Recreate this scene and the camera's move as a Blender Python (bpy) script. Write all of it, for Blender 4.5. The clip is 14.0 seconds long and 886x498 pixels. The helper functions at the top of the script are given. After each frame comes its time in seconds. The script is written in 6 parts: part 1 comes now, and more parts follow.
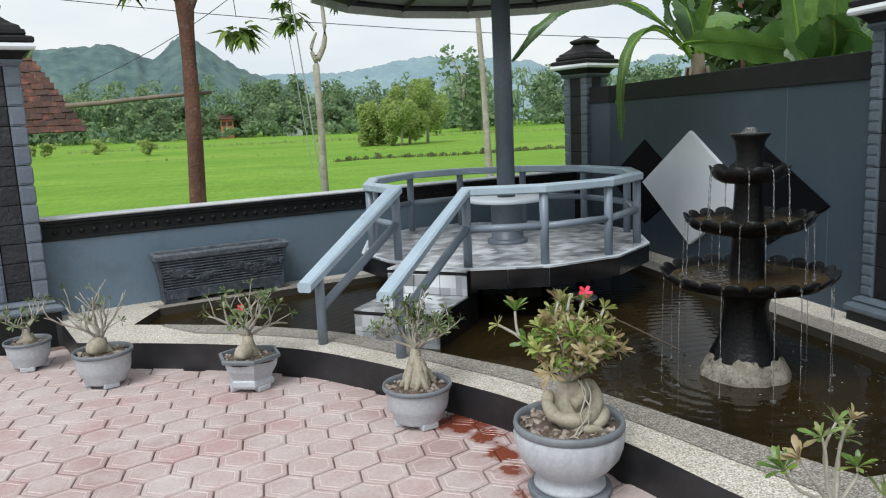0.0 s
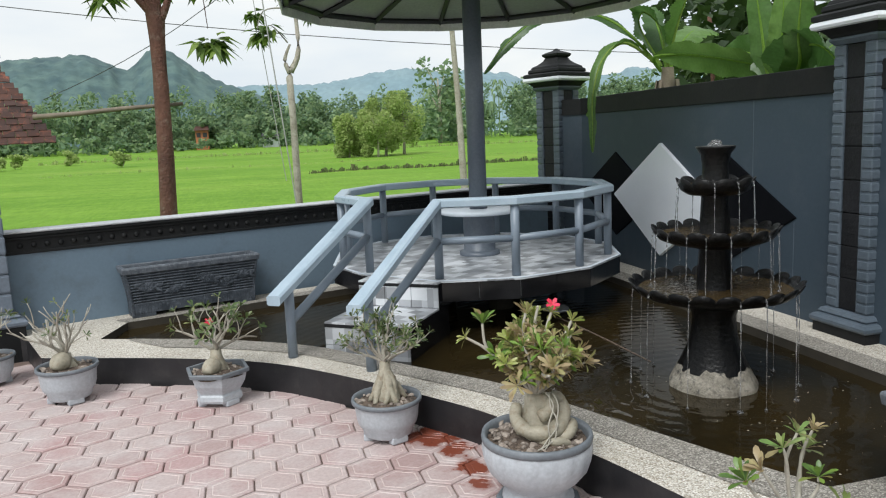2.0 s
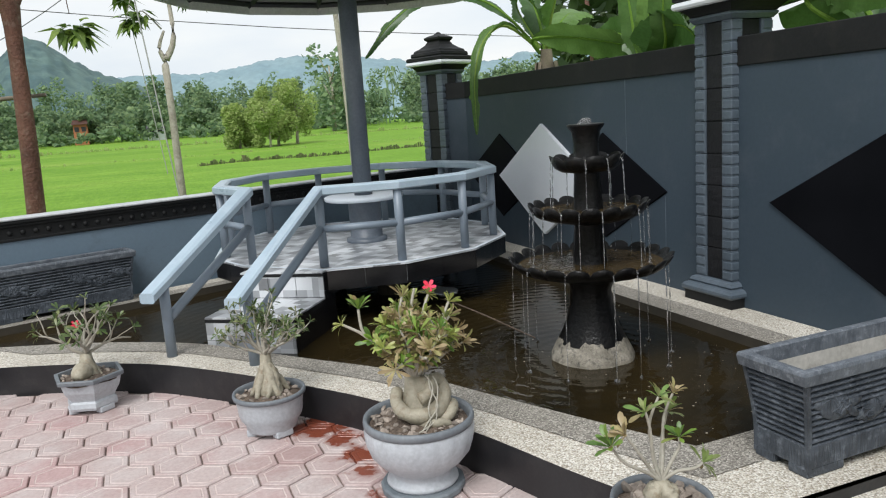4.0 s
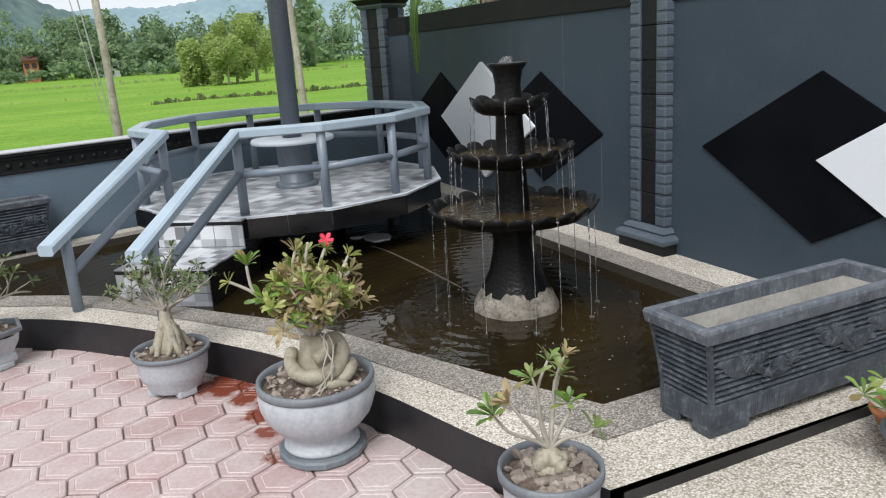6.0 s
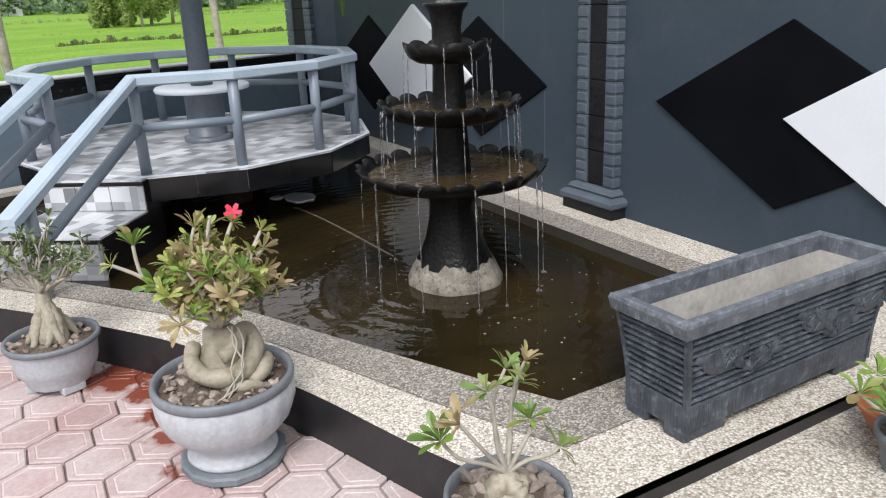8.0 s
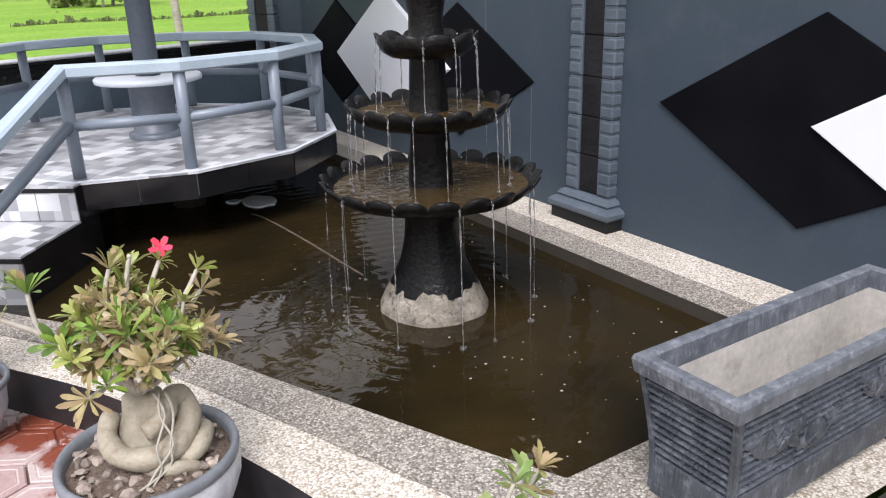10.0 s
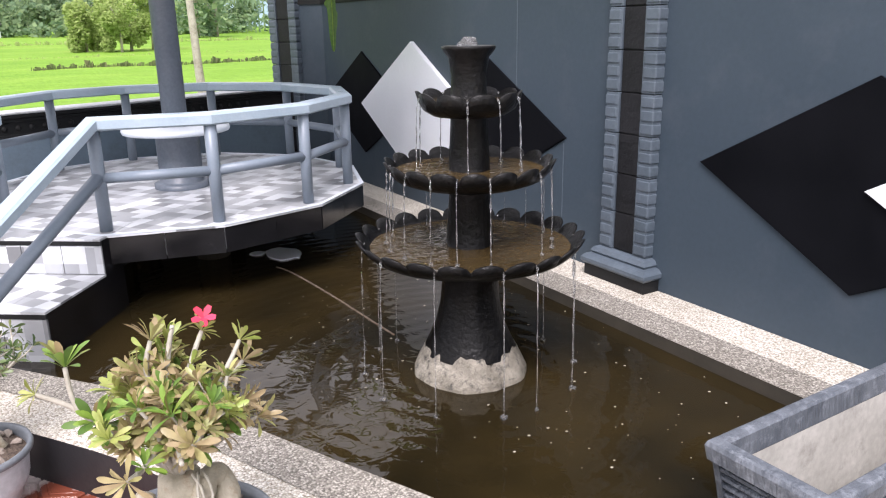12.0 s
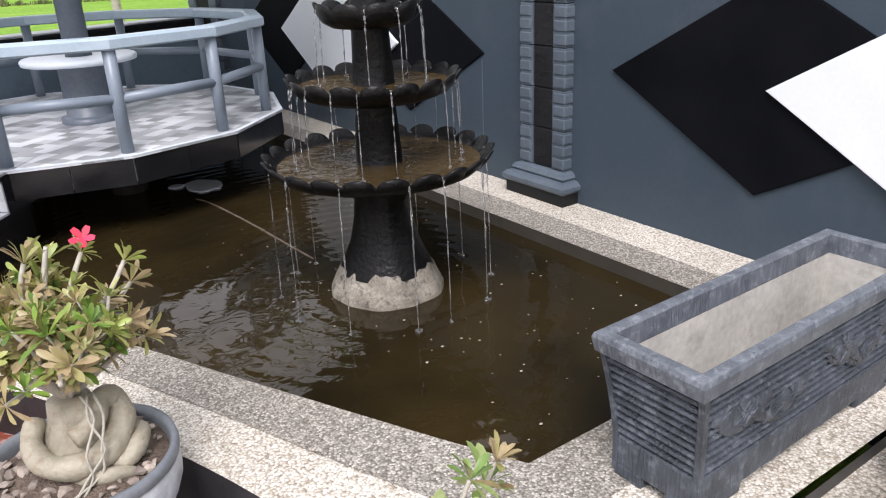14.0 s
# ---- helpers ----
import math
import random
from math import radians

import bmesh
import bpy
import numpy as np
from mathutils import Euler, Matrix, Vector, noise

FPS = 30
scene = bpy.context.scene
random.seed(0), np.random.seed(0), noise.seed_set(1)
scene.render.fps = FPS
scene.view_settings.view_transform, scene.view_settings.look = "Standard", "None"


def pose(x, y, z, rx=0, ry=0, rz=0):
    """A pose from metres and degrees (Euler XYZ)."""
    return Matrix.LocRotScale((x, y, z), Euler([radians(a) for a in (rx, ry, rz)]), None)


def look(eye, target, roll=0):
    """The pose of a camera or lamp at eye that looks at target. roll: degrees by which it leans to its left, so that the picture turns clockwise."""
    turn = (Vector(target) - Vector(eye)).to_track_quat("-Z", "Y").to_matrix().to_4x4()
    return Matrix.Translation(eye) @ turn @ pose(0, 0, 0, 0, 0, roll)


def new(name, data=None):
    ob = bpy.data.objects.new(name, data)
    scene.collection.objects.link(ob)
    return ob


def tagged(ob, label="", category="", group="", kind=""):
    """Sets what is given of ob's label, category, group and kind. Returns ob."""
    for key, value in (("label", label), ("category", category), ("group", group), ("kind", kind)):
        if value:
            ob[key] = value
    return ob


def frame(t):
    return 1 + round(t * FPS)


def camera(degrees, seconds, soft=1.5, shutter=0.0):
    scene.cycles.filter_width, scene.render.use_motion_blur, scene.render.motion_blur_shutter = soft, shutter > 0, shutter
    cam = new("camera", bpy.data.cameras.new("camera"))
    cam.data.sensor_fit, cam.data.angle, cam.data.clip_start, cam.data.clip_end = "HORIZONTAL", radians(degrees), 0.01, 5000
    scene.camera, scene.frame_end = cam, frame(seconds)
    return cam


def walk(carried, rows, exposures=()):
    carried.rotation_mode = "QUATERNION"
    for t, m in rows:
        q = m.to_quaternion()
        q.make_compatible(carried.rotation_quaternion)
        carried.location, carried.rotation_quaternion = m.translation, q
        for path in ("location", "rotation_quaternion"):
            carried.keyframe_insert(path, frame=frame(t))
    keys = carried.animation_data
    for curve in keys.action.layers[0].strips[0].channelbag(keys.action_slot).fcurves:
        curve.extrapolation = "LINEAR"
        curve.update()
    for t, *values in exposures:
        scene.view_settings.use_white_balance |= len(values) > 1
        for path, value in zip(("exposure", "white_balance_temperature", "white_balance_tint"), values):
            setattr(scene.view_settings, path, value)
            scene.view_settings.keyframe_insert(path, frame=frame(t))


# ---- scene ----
cam = camera(60.7, 14.0, soft=1.15)
PATH = [
    (0, (-3.567, -6.104, 1.503), (-3.144, -4.177, 1.177), -2.6),
    (1, (-3.548, -6.114, 1.508), (-3.142, -4.181, 1.193), -2.5),
    (2, (-3.526, -6.105, 1.505), (-3.042, -4.188, 1.206), -2.5),
    (3, (-3.506, -6.107, 1.489), (-2.897, -4.226, 1.183), -2.8),
    (3.5, (-3.472, -6.106, 1.49), (-2.816, -4.244, 1.173), -3.3),
    (4, (-3.412, -6.107, 1.48), (-2.684, -4.276, 1.133), -3.9),
    (6.3, (-3.043, -5.985, 1.467), (-2.243, -4.229, 0.94), -3.8),
    (6.5, (-3.017, -5.929, 1.466), (-2.185, -4.191, 0.93), -3.4),
    (7, (-2.985, -5.798, 1.466), (-2.093, -4.101, 0.898), -2.8),
    (7.5, (-2.966, -5.714, 1.445), (-2.046, -4.04, 0.854), -2.5),
    (8, (-2.915, -5.623, 1.431), (-1.99, -3.971, 0.788), -2.5),
    (10.5, (-2.683, -5.106, 1.425), (-1.675, -3.52, 0.74), -2.0),
    (11, (-2.704, -5.059, 1.443), (-1.659, -3.493, 0.768), -3.0),
    (11.5, (-2.731, -5.043, 1.449), (-1.667, -3.472, 0.816), -1.9),
    (12, (-2.741, -5.03, 1.462), (-1.751, -3.388, 0.893), -1.0),
    (12.5, (-2.746, -5.043, 1.458), (-1.786, -3.374, 0.917), -0.9),
    (13, (-2.723, -5.06, 1.424), (-1.748, -3.401, 0.877), -1.0),
    (13.5, (-2.694, -5.084, 1.4), (-1.62, -3.522, 0.764), -1.5),
    (14, (-2.617, -5.111, 1.386), (-1.555, -3.584, 0.649), -2.5),
]
walk(cam, [(t, look(eye, target, roll)) for t, eye, target, roll in PATH], exposures=[(0.0, -0.07, 6290, 8), (4.0, 0.02, 6390, 9), (6.5, 0.16, 6390, 12), (7.5, 0.29, 6390, 13), (8.0, 0.29, 6440, 14), (10.5, 0.73, 6440, 19), (11.0, 0.88, 6420, 19), (11.7, 0.94, 6440, 21), (12.5, 0.79, 6490, 20), (13.4, 0.83, 6420, 19), (14.0, 0.6, 6440, 18)])

# ---- world and sun: a bright, thinly overcast sky ----
SUN_EL, SUN_AZ = radians(53), radians(-140)
world = bpy.data.worlds.new("world")
scene.world = world
world.use_nodes = True
wn, wl = world.node_tree.nodes, world.node_tree.links
bg = wn["Background"]
sky = wn.new("ShaderNodeTexSky")
sky.sky_type, sky.sun_disc = "NISHITA", False
sky.sun_elevation, sky.sun_rotation = SUN_EL, SUN_AZ
sky.dust_density = 3.0
gain = wn.new("ShaderNodeMix")
gain.data_type, gain.blend_type = "RGBA", "MULTIPLY"
gain.inputs["Factor"].default_value = 1.0
gain.inputs["B"].default_value = (0.10, 0.10, 0.10, 1)
wl.new(sky.outputs["Color"], gain.inputs["A"])
wtc = wn.new("ShaderNodeTexCoord")
wmap = wn.new("ShaderNodeMapping")
wmap.inputs["Scale"].default_value = (1.0, 1.0, 3.5)
wl.new(wtc.outputs["Generated"], wmap.inputs["Vector"])
wno = wn.new("ShaderNodeTexNoise")
wno.inputs["Scale"].default_value, wno.inputs["Detail"].default_value = 2.6, 6.0
wl.new(wmap.outputs["Vector"], wno.inputs["Vector"])
wra = wn.new("ShaderNodeValToRGB")
wra.color_ramp.elements[0].position, wra.color_ramp.elements[1].position = 0.35, 0.62
wra.color_ramp.elements[0].color = (0.80, 0.85, 0.90, 1)
wra.color_ramp.elements[1].color = (1.0, 0.99, 0.96, 1)
wl.new(wno.outputs["Fac"], wra.inputs["Fac"])
cover = wn.new("ShaderNodeMix")
cover.data_type = "RGBA"
cover.inputs["Factor"].default_value = 0.86
wl.new(gain.outputs["Result"], cover.inputs["A"])
wl.new(wra.outputs["Color"], cover.inputs["B"])
wl.new(cover.outputs["Result"], bg.inputs["Color"])
bg.inputs["Strength"].default_value = 1.1

sun = new("sun", bpy.data.lights.new("sun", "SUN"))
sun.data.energy, sun.data.angle, sun.data.color = 2.65, radians(26), (1.0, 0.985, 0.97)
sun.matrix_world = look((0, 0, 20), Vector((0, 0, 20)) - Vector((math.sin(SUN_AZ) * math.cos(SUN_EL), math.cos(SUN_AZ) * math.cos(SUN_EL), math.sin(SUN_EL))))

# ---- levels and main lines of the plan ----
KERB = 0.174          # top of the pond's kerb over the paving
WATER = 0.12
DECK = 0.519          # floor of the gazebo
CX, CY = -1.78, -0.095  # middle of the gazebo
TERRACE = 0.134


# ---- materials ----
def shader(name):
    m = bpy.data.materials.new(name)
    m.use_nodes = True
    return m, m.node_tree.nodes, m.node_tree.links, m.node_tree.nodes["Principled BSDF"]


def coords(n, l, space="world"):
    if space == "world":
        return n.new("ShaderNodeNewGeometry").outputs["Position"]
    return n.new("ShaderNodeTexCoord").outputs["Object"]


def noise_node(n, l, vec, scale, detail=5.0, rough=0.55):
    t = n.new("ShaderNodeTexNoise")
    t.inputs["Scale"].default_value, t.inputs["Detail"].default_value, t.inputs["Roughness"].default_value = scale, detail, rough
    l.new(vec, t.inputs["Vector"])
    return t.outputs["Fac"]


def ramp(n, l, fac, stops):
    r = n.new("ShaderNodeValToRGB")
    els = r.color_ramp.elements
    while len(els) < len(stops):
        els.new(0.5)
    for e, (p, c) in zip(els, stops):
        e.position, e.color = p, (*c, 1)
    l.new(fac, r.inputs["Fac"])
    return r.outputs["Color"]


def mixed(n, l, a, b, fac, mode="MIX"):
    m = n.new("ShaderNodeMix")
    m.data_type, m.blend_type = "RGBA", mode
    for key, v in (("A", a), ("B", b), ("Factor", fac)):
        if isinstance(v, (int, float)):
            m.inputs[key].default_value = v
        elif isinstance(v, tuple):
            m.inputs[key].default_value = (*v, 1)
        else:
            l.new(v, m.inputs[key])
    return m.outputs["Result"]


def bumped(n, l, b, height, strength, dist=0.005):
    k = n.new("ShaderNodeBump")
    k.inputs["Strength"].default_value, k.inputs["Distance"].default_value = strength, dist
    l.new(height, k.inputs["Height"])
    l.new(k.outputs["Normal"], b.inputs["Normal"])


def surface(name, c1, c2, rough=0.6, scale=6.0, fine=60.0, bump=0.25, stain=None, space="world", metal=0.0, dist=0.004, per_object=0.0, spec=0.5, streak=False, grain_mix=0.8):
    """Two scales of variation: broad patches and fine grain; stain: (colour, amount)."""
    m, n, l, b = shader(name)
    v = coords(n, l, space)
    if streak:   # brush marks running up and down
        mp = n.new("ShaderNodeMapping")
        mp.inputs["Scale"].default_value = (1.0, 1.0, 0.16)
        l.new(v, mp.inputs["Vector"])
        big, small = noise_node(n, l, v, scale), noise_node(n, l, mp.outputs["Vector"], fine * 1.8, 4.0)
    else:
        big, small = noise_node(n, l, v, scale), noise_node(n, l, v, fine, 4.0)
    col = ramp(n, l, big, [(0.3, c1), (0.7, c2)])
    grain = ramp(n, l, small, [(0.25, (0.78, 0.78, 0.78)), (0.75, (1.12, 1.12, 1.12))])
    col = mixed(n, l, col, grain, grain_mix, "MULTIPLY")
    if stain:
        sn = noise_node(n, l, v, scale * 2.3, 7.0, 0.7)
        sm = ramp(n, l, sn, [(0.52, (0, 0, 0)), (0.68, (stain[1],) * 3)])
        col = mixed(n, l, col, stain[0], sm)
    if per_object:
        oi = n.new("ShaderNodeObjectInfo")
        tone = ramp(n, l, oi.outputs["Random"], [(0.0, (1 - per_object,) * 3), (1.0, (1 + per_object * 0.6,) * 3)])
        col = mixed(n, l, col, tone, 1.0, "MULTIPLY")
    l.new(col, b.inputs["Base Color"])
    rr = ramp(n, l, big, [(0.2, (max(rough - 0.1, 0.03),) * 3), (0.8, (min(rough + 0.12, 1),) * 3)])
    l.new(rr, b.inputs["Roughness"])
    b.inputs["Metallic"].default_value = metal
    b.inputs["Specular IOR Level"].default_value = spec
    if bump:
        bumped(n, l, b, small, bump, dist)
    return m


def pebbles(name, tones, size=95.0):
    m, n, l, b = shader(name)
    v = coords(n, l)
    vo = n.new("ShaderNodeTexVoronoi")
    vo.inputs["Scale"].default_value = size
    l.new(v, vo.inputs["Vector"])
    sep = n.new("ShaderNodeSeparateColor")
    l.new(vo.outputs["Color"], sep.inputs["Color"])
    col = ramp(n, l, sep.outputs["Red"], tones)
    big = noise_node(n, l, v, 2.2)
    col = mixed(n, l, col, ramp(n, l, big, [(0.3, (0.82, 0.80, 0.76)), (0.7, (1.06, 1.05, 1.03))]), 1.0, "MULTIPLY")
    gap = ramp(n, l, vo.outputs["Distance"], [(0.35, (1, 1, 1)), (0.75, (0.55, 0.54, 0.52))])
    col = mixed(n, l, col, gap, 1.0, "MULTIPLY")
    l.new(col, b.inputs["Base Color"])
    b.inputs["Roughness"].default_value = 0.75
    inv = n.new("ShaderNodeMath")
    inv.operation = "SUBTRACT"
    inv.inputs[0].default_value = 1.0
    l.new(vo.outputs["Distance"], inv.inputs[1])
    bumped(n, l, b, inv.outputs[0], 0.6, 0.004)
    return m


M_PAINT = surface("grey_blue_paint", (0.0375, 0.055, 0.0735), (0.045, 0.0645, 0.085), 0.5, 1.3, 40, 0.04, ((0.064, 0.080, 0.100), 0.5), spec=0.3, grain_mix=0.35)
# the high wall's grey-blue set several times paler for the low wall
M_LOWPAINT = surface("grey_blue_paler_tone", (0.134, 0.188, 0.240), (0.150, 0.206, 0.260), 0.5, 1.3, 40, 0.04, ((0.085, 0.10, 0.12), 0.4), spec=0.3, grain_mix=0.25)
M_COPING = surface("black_wall_paint", (0.010, 0.011, 0.012), (0.017, 0.0175, 0.018), 0.55, 2.0, 50, 0.2, ((0.032, 0.030, 0.027), 0.35), spec=0.2)
M_QUOIN = surface("quoin_grey_paint", (0.076, 0.100, 0.126), (0.098, 0.124, 0.153), 0.45, 5, 45, 0.2, ((0.07, 0.085, 0.10), 0.5), per_object=0.06)
# copy of the quoin grey with the west pillar's stronger light painted in
M_QUOINLIT = surface("lit_quoin_paint", (0.125, 0.155, 0.195), (0.15, 0.18, 0.222), 0.45, 5, 45, 0.2, ((0.10, 0.12, 0.15), 0.5), per_object=0.06)
M_STONE = surface("black_rough_stone", (0.008, 0.0085, 0.010), (0.014, 0.0145, 0.017), 0.55, 9, 38, 0.6, dist=0.008, per_object=0.2, spec=0.3)
M_STONEGREY = surface("grey_rough_stone", (0.022, 0.024, 0.029), (0.040, 0.043, 0.050), 0.5, 7, 30, 1.0, dist=0.014, per_object=0.25, spec=0.35)
M_WHITE = surface("white_paint", (0.71, 0.745, 0.79), (0.76, 0.79, 0.83), 0.45, 3, 60, 0.015, ((0.72, 0.74, 0.77), 0.4), grain_mix=0.12)
M_BLACKPANEL = surface("black_panel_paint", (0.003, 0.0034, 0.0048), (0.0055, 0.006, 0.008), 0.65, 3, 70, 0.05, spec=0.06, grain_mix=0.3)
M_KERBFACE = surface("black_kerb_paint", (0.010, 0.010, 0.012), (0.022, 0.022, 0.024), 0.4, 4, 60, 0.15, ((0.06, 0.055, 0.05), 0.25))
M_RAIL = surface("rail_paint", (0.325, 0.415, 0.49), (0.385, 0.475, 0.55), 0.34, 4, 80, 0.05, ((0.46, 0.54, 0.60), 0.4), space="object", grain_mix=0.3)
# darker tone of the top rail's grey-blue, for posts and middle rails
M_POST = surface("rail_darker_tone", (0.165, 0.205, 0.250), (0.198, 0.240, 0.290), 0.38, 4, 80, 0.05, ((0.20, 0.235, 0.28), 0.4), space="object", grain_mix=0.3)
M_TABLE = surface("pale_table_paint", (0.58, 0.64, 0.70), (0.64, 0.70, 0.76), 0.4, 4, 80, 0.03, grain_mix=0.2)
M_COPEPALE = surface("pale_coping", (0.44, 0.46, 0.48), (0.56, 0.575, 0.59), 0.6, 4, 60, 0.1, ((0.30, 0.31, 0.31), 0.5))
M_POLE = surface("slate_pole_paint", (0.10, 0.122, 0.152), (0.125, 0.148, 0.18), 0.4, 3, 60, 0.06, ((0.15, 0.17, 0.2), 0.3))
M_BLACKTILE = surface("black_glazed_tile", (0.008, 0.008, 0.009), (0.014, 0.014, 0.016), 0.14, 5, 60, 0.03, per_object=0.15)
M_FOUNTAIN = surface("fountain_black_paint", (0.003, 0.003, 0.0035), (0.0055, 0.0055, 0.0055), 0.34, 12, 50, 0.5, ((0.016, 0.014, 0.010), 0.4), dist=0.008, spec=0.22)
M_LIME = surface("limed_concrete", (0.15, 0.135, 0.105), (0.38, 0.35, 0.29), 0.7, 14, 70, 0.9, ((0.03, 0.03, 0.03), 0.9), dist=0.01)
M_POT = surface("pot_grey", (0.41, 0.44, 0.472), (0.48, 0.508, 0.54), 0.42, 5, 60, 0.05, ((0.38, 0.395, 0.41), 0.35), space="object")
M_POTRIM = surface("pot_rim_slate", (0.125, 0.142, 0.16), (0.185, 0.203, 0.222), 0.5, 9, 60, 0.15, space="object")
M_SLAB = surface("pot_stand_slate", (0.13, 0.155, 0.175), (0.18, 0.205, 0.225), 0.6, 7, 50, 0.3)
M_SOIL = surface("dark_soil", (0.080, 0.056, 0.043), (0.19, 0.145, 0.11), 0.9, 30, 120, 1.0, dist=0.015)
M_PEB = surface("soil_pebble", (0.18, 0.145, 0.12), (0.36, 0.31, 0.265), 0.8, 25, 90, 0.3, per_object=0.4)
M_BARK = surface("caudex_bark", (0.25, 0.23, 0.172), (0.40, 0.365, 0.285), 0.6, 16, 70, 0.6, ((0.20, 0.13, 0.07), 0.6), space="object")
M_BRANCH = surface("branch_bark", (0.30, 0.28, 0.23), (0.42, 0.40, 0.34), 0.65, 20, 90, 0.4, space="object")
M_PLANTER = surface("planter_slate_paint", (0.024, 0.031, 0.041), (0.070, 0.083, 0.102), 0.5, 14, 60, 1.0, ((0.20, 0.225, 0.26), 0.5), dist=0.008, streak=True)
M_PLANTERRIM = surface("planter_rim_paint", (0.055, 0.066, 0.082), (0.135, 0.152, 0.175), 0.5, 14, 60, 0.9, ((0.26, 0.285, 0.32), 0.6), dist=0.006, streak=True)
M_PLANTERIN = surface("planter_inner_concrete", (0.36, 0.35, 0.32), (0.48, 0.465, 0.43), 0.8, 6, 50, 0.3, ((0.20, 0.19, 0.17), 0.5))
M_DECKGROUT = surface("deck_mortar", (0.30, 0.31, 0.32), (0.38, 0.39, 0.40), 0.8, 9, 60, 0.2)
M_PONDBED = surface("pond_bed", (0.03, 0.026, 0.018), (0.05, 0.042, 0.03), 0.9, 5, 30, 0.3)
M_TRUNK = surface("red_brown_trunk", (0.085, 0.035, 0.022), (0.16, 0.075, 0.05), 0.8, 5, 40, 0.9, ((0.22, 0.17, 0.13), 0.5), dist=0.02)
M_PALETRUNK = surface("pale_trunk", (0.30, 0.27, 0.22), (0.46, 0.43, 0.36), 0.8, 6, 40, 0.7, ((0.14, 0.12, 0.09), 0.6), dist=0.01)
M_BAMBOO = surface("weathered_bamboo", (0.14, 0.115, 0.085), (0.24, 0.20, 0.145), 0.7, 5, 60, 0.4)
M_ROOFTILE = surface("terracotta_tile", (0.040, 0.020, 0.016), (0.085, 0.036, 0.025), 0.8, 3.0, 40, 0.6, ((0.27, 0.085, 0.045), 0.85), per_object=0.5)
M_SHEET = surface("grey_roof_sheet", (0.26, 0.26, 0.265), (0.32, 0.32, 0.325), 0.5, 3, 40, 0.1)
M_FASCIA = surface("pale_fascia_paint", (0.72, 0.72, 0.71), (0.80, 0.80, 0.79), 0.6, 3, 40, 0.1, ((0.55, 0.55, 0.54), 0.5))
M_STEEL = surface("painted_steel", (0.02, 0.021, 0.023), (0.032, 0.033, 0.036), 0.45, 3, 60, 0.1)
M_WIRE = surface("cable_black", (0.03, 0.03, 0.03), (0.05, 0.05, 0.05), 0.6, 3, 60, 0)
M_ROPE = surface("pale_rope", (0.35, 0.35, 0.34), (0.45, 0.45, 0.44), 0.8, 3, 60, 0)
M_TERRA = surface("terracotta_pot", (0.36, 0.13, 0.055), (0.46, 0.18, 0.08), 0.7, 8, 60, 0.2)
M_PEBLIGHT = pebbles("washed_pebble_light", [(0.0, (0.36, 0.315, 0.255)), (0.3, (0.57, 0.535, 0.47)), (0.7, (0.70, 0.675, 0.62)), (1.0, (0.79, 0.775, 0.74))], 135)
M_PEBGREY = pebbles("washed_pebble_grey", [(0.0, (0.15, 0.14, 0.125)), (0.4, (0.27, 0.255, 0.23)), (0.75, (0.40, 0.38, 0.345)), (1.0, (0.54, 0.52, 0.48))], 150)


def paver_material(name, tones, worn_to, bump):
    m, n, l, b = shader(name)
    v = coords(n, l)
    oi = n.new("ShaderNodeObjectInfo")
    base = ramp(n, l, oi.outputs["Random"], tones)
    worn = noise_node(n, l, v, 3.0, 6.0, 0.65)
    col = mixed(n, l, base, worn_to, ramp(n, l, worn, [(0.42, (0, 0, 0)), (0.66, (0.75, 0.75, 0.75))]))
    fine = noise_node(n, l, v, 55.0, 5.0, 0.65)
    col = mixed(n, l, col, ramp(n, l, fine, [(0.3, (0.82, 0.79, 0.78)), (0.7, (1.08, 1.08, 1.08))]), 0.9, "MULTIPLY")
    # water spilt round the two nearer pots
    wet = None
    for cx, cy, r in ((-2.72, -2.55, 0.15), (-2.66, -2.74, 0.10), (-2.84, -2.56, 0.10), (-2.64, -2.96, 0.10), (-2.67, -3.10, 0.08), (-2.68, -3.37, 0.06)):
        d = n.new("ShaderNodeVectorMath")
        d.operation = "DISTANCE"
        d.inputs[1].default_value = (cx, cy, 0.0)
        l.new(v, d.inputs[0])
        a = n.new("ShaderNodeMath")
        a.operation = "MULTIPLY_ADD"
        l.new(fine_edge(n, l, v), a.inputs[0])
        a.inputs[1].default_value, a.inputs[2].default_value = 0.30, -0.15
        s = n.new("ShaderNodeMath")
        s.operation = "ADD"
        l.new(d.outputs["Value"], s.inputs[0])
        l.new(a.outputs[0], s.inputs[1])
        mr = n.new("ShaderNodeMapRange")
        mr.inputs["From Min"].default_value, mr.inputs["From Max"].default_value = r, r - 0.05
        l.new(s.outputs[0], mr.inputs["Value"])
        if wet is None:
            wet = mr.outputs["Result"]
        else:
            mx = n.new("ShaderNodeMath")
            mx.operation = "MAXIMUM"
            l.new(wet, mx.inputs[0])
            l.new(mr.outputs["Result"], mx.inputs[1])
            wet = mx.outputs[0]
    col = mixed(n, l, col, (0.20, 0.055, 0.032), wet)
    l.new(col, b.inputs["Base Color"])
    rgh = mixed(n, l, (0.62, 0.62, 0.62), (0.16, 0.16, 0.16), wet)
    l.new(rgh, b.inputs["Roughness"])
    bumped(n, l, b, fine, bump, 0.004)
    return m


def fine_edge(n, l, v):
    return noise_node(n, l, v, 9.0, 4.0, 0.6)


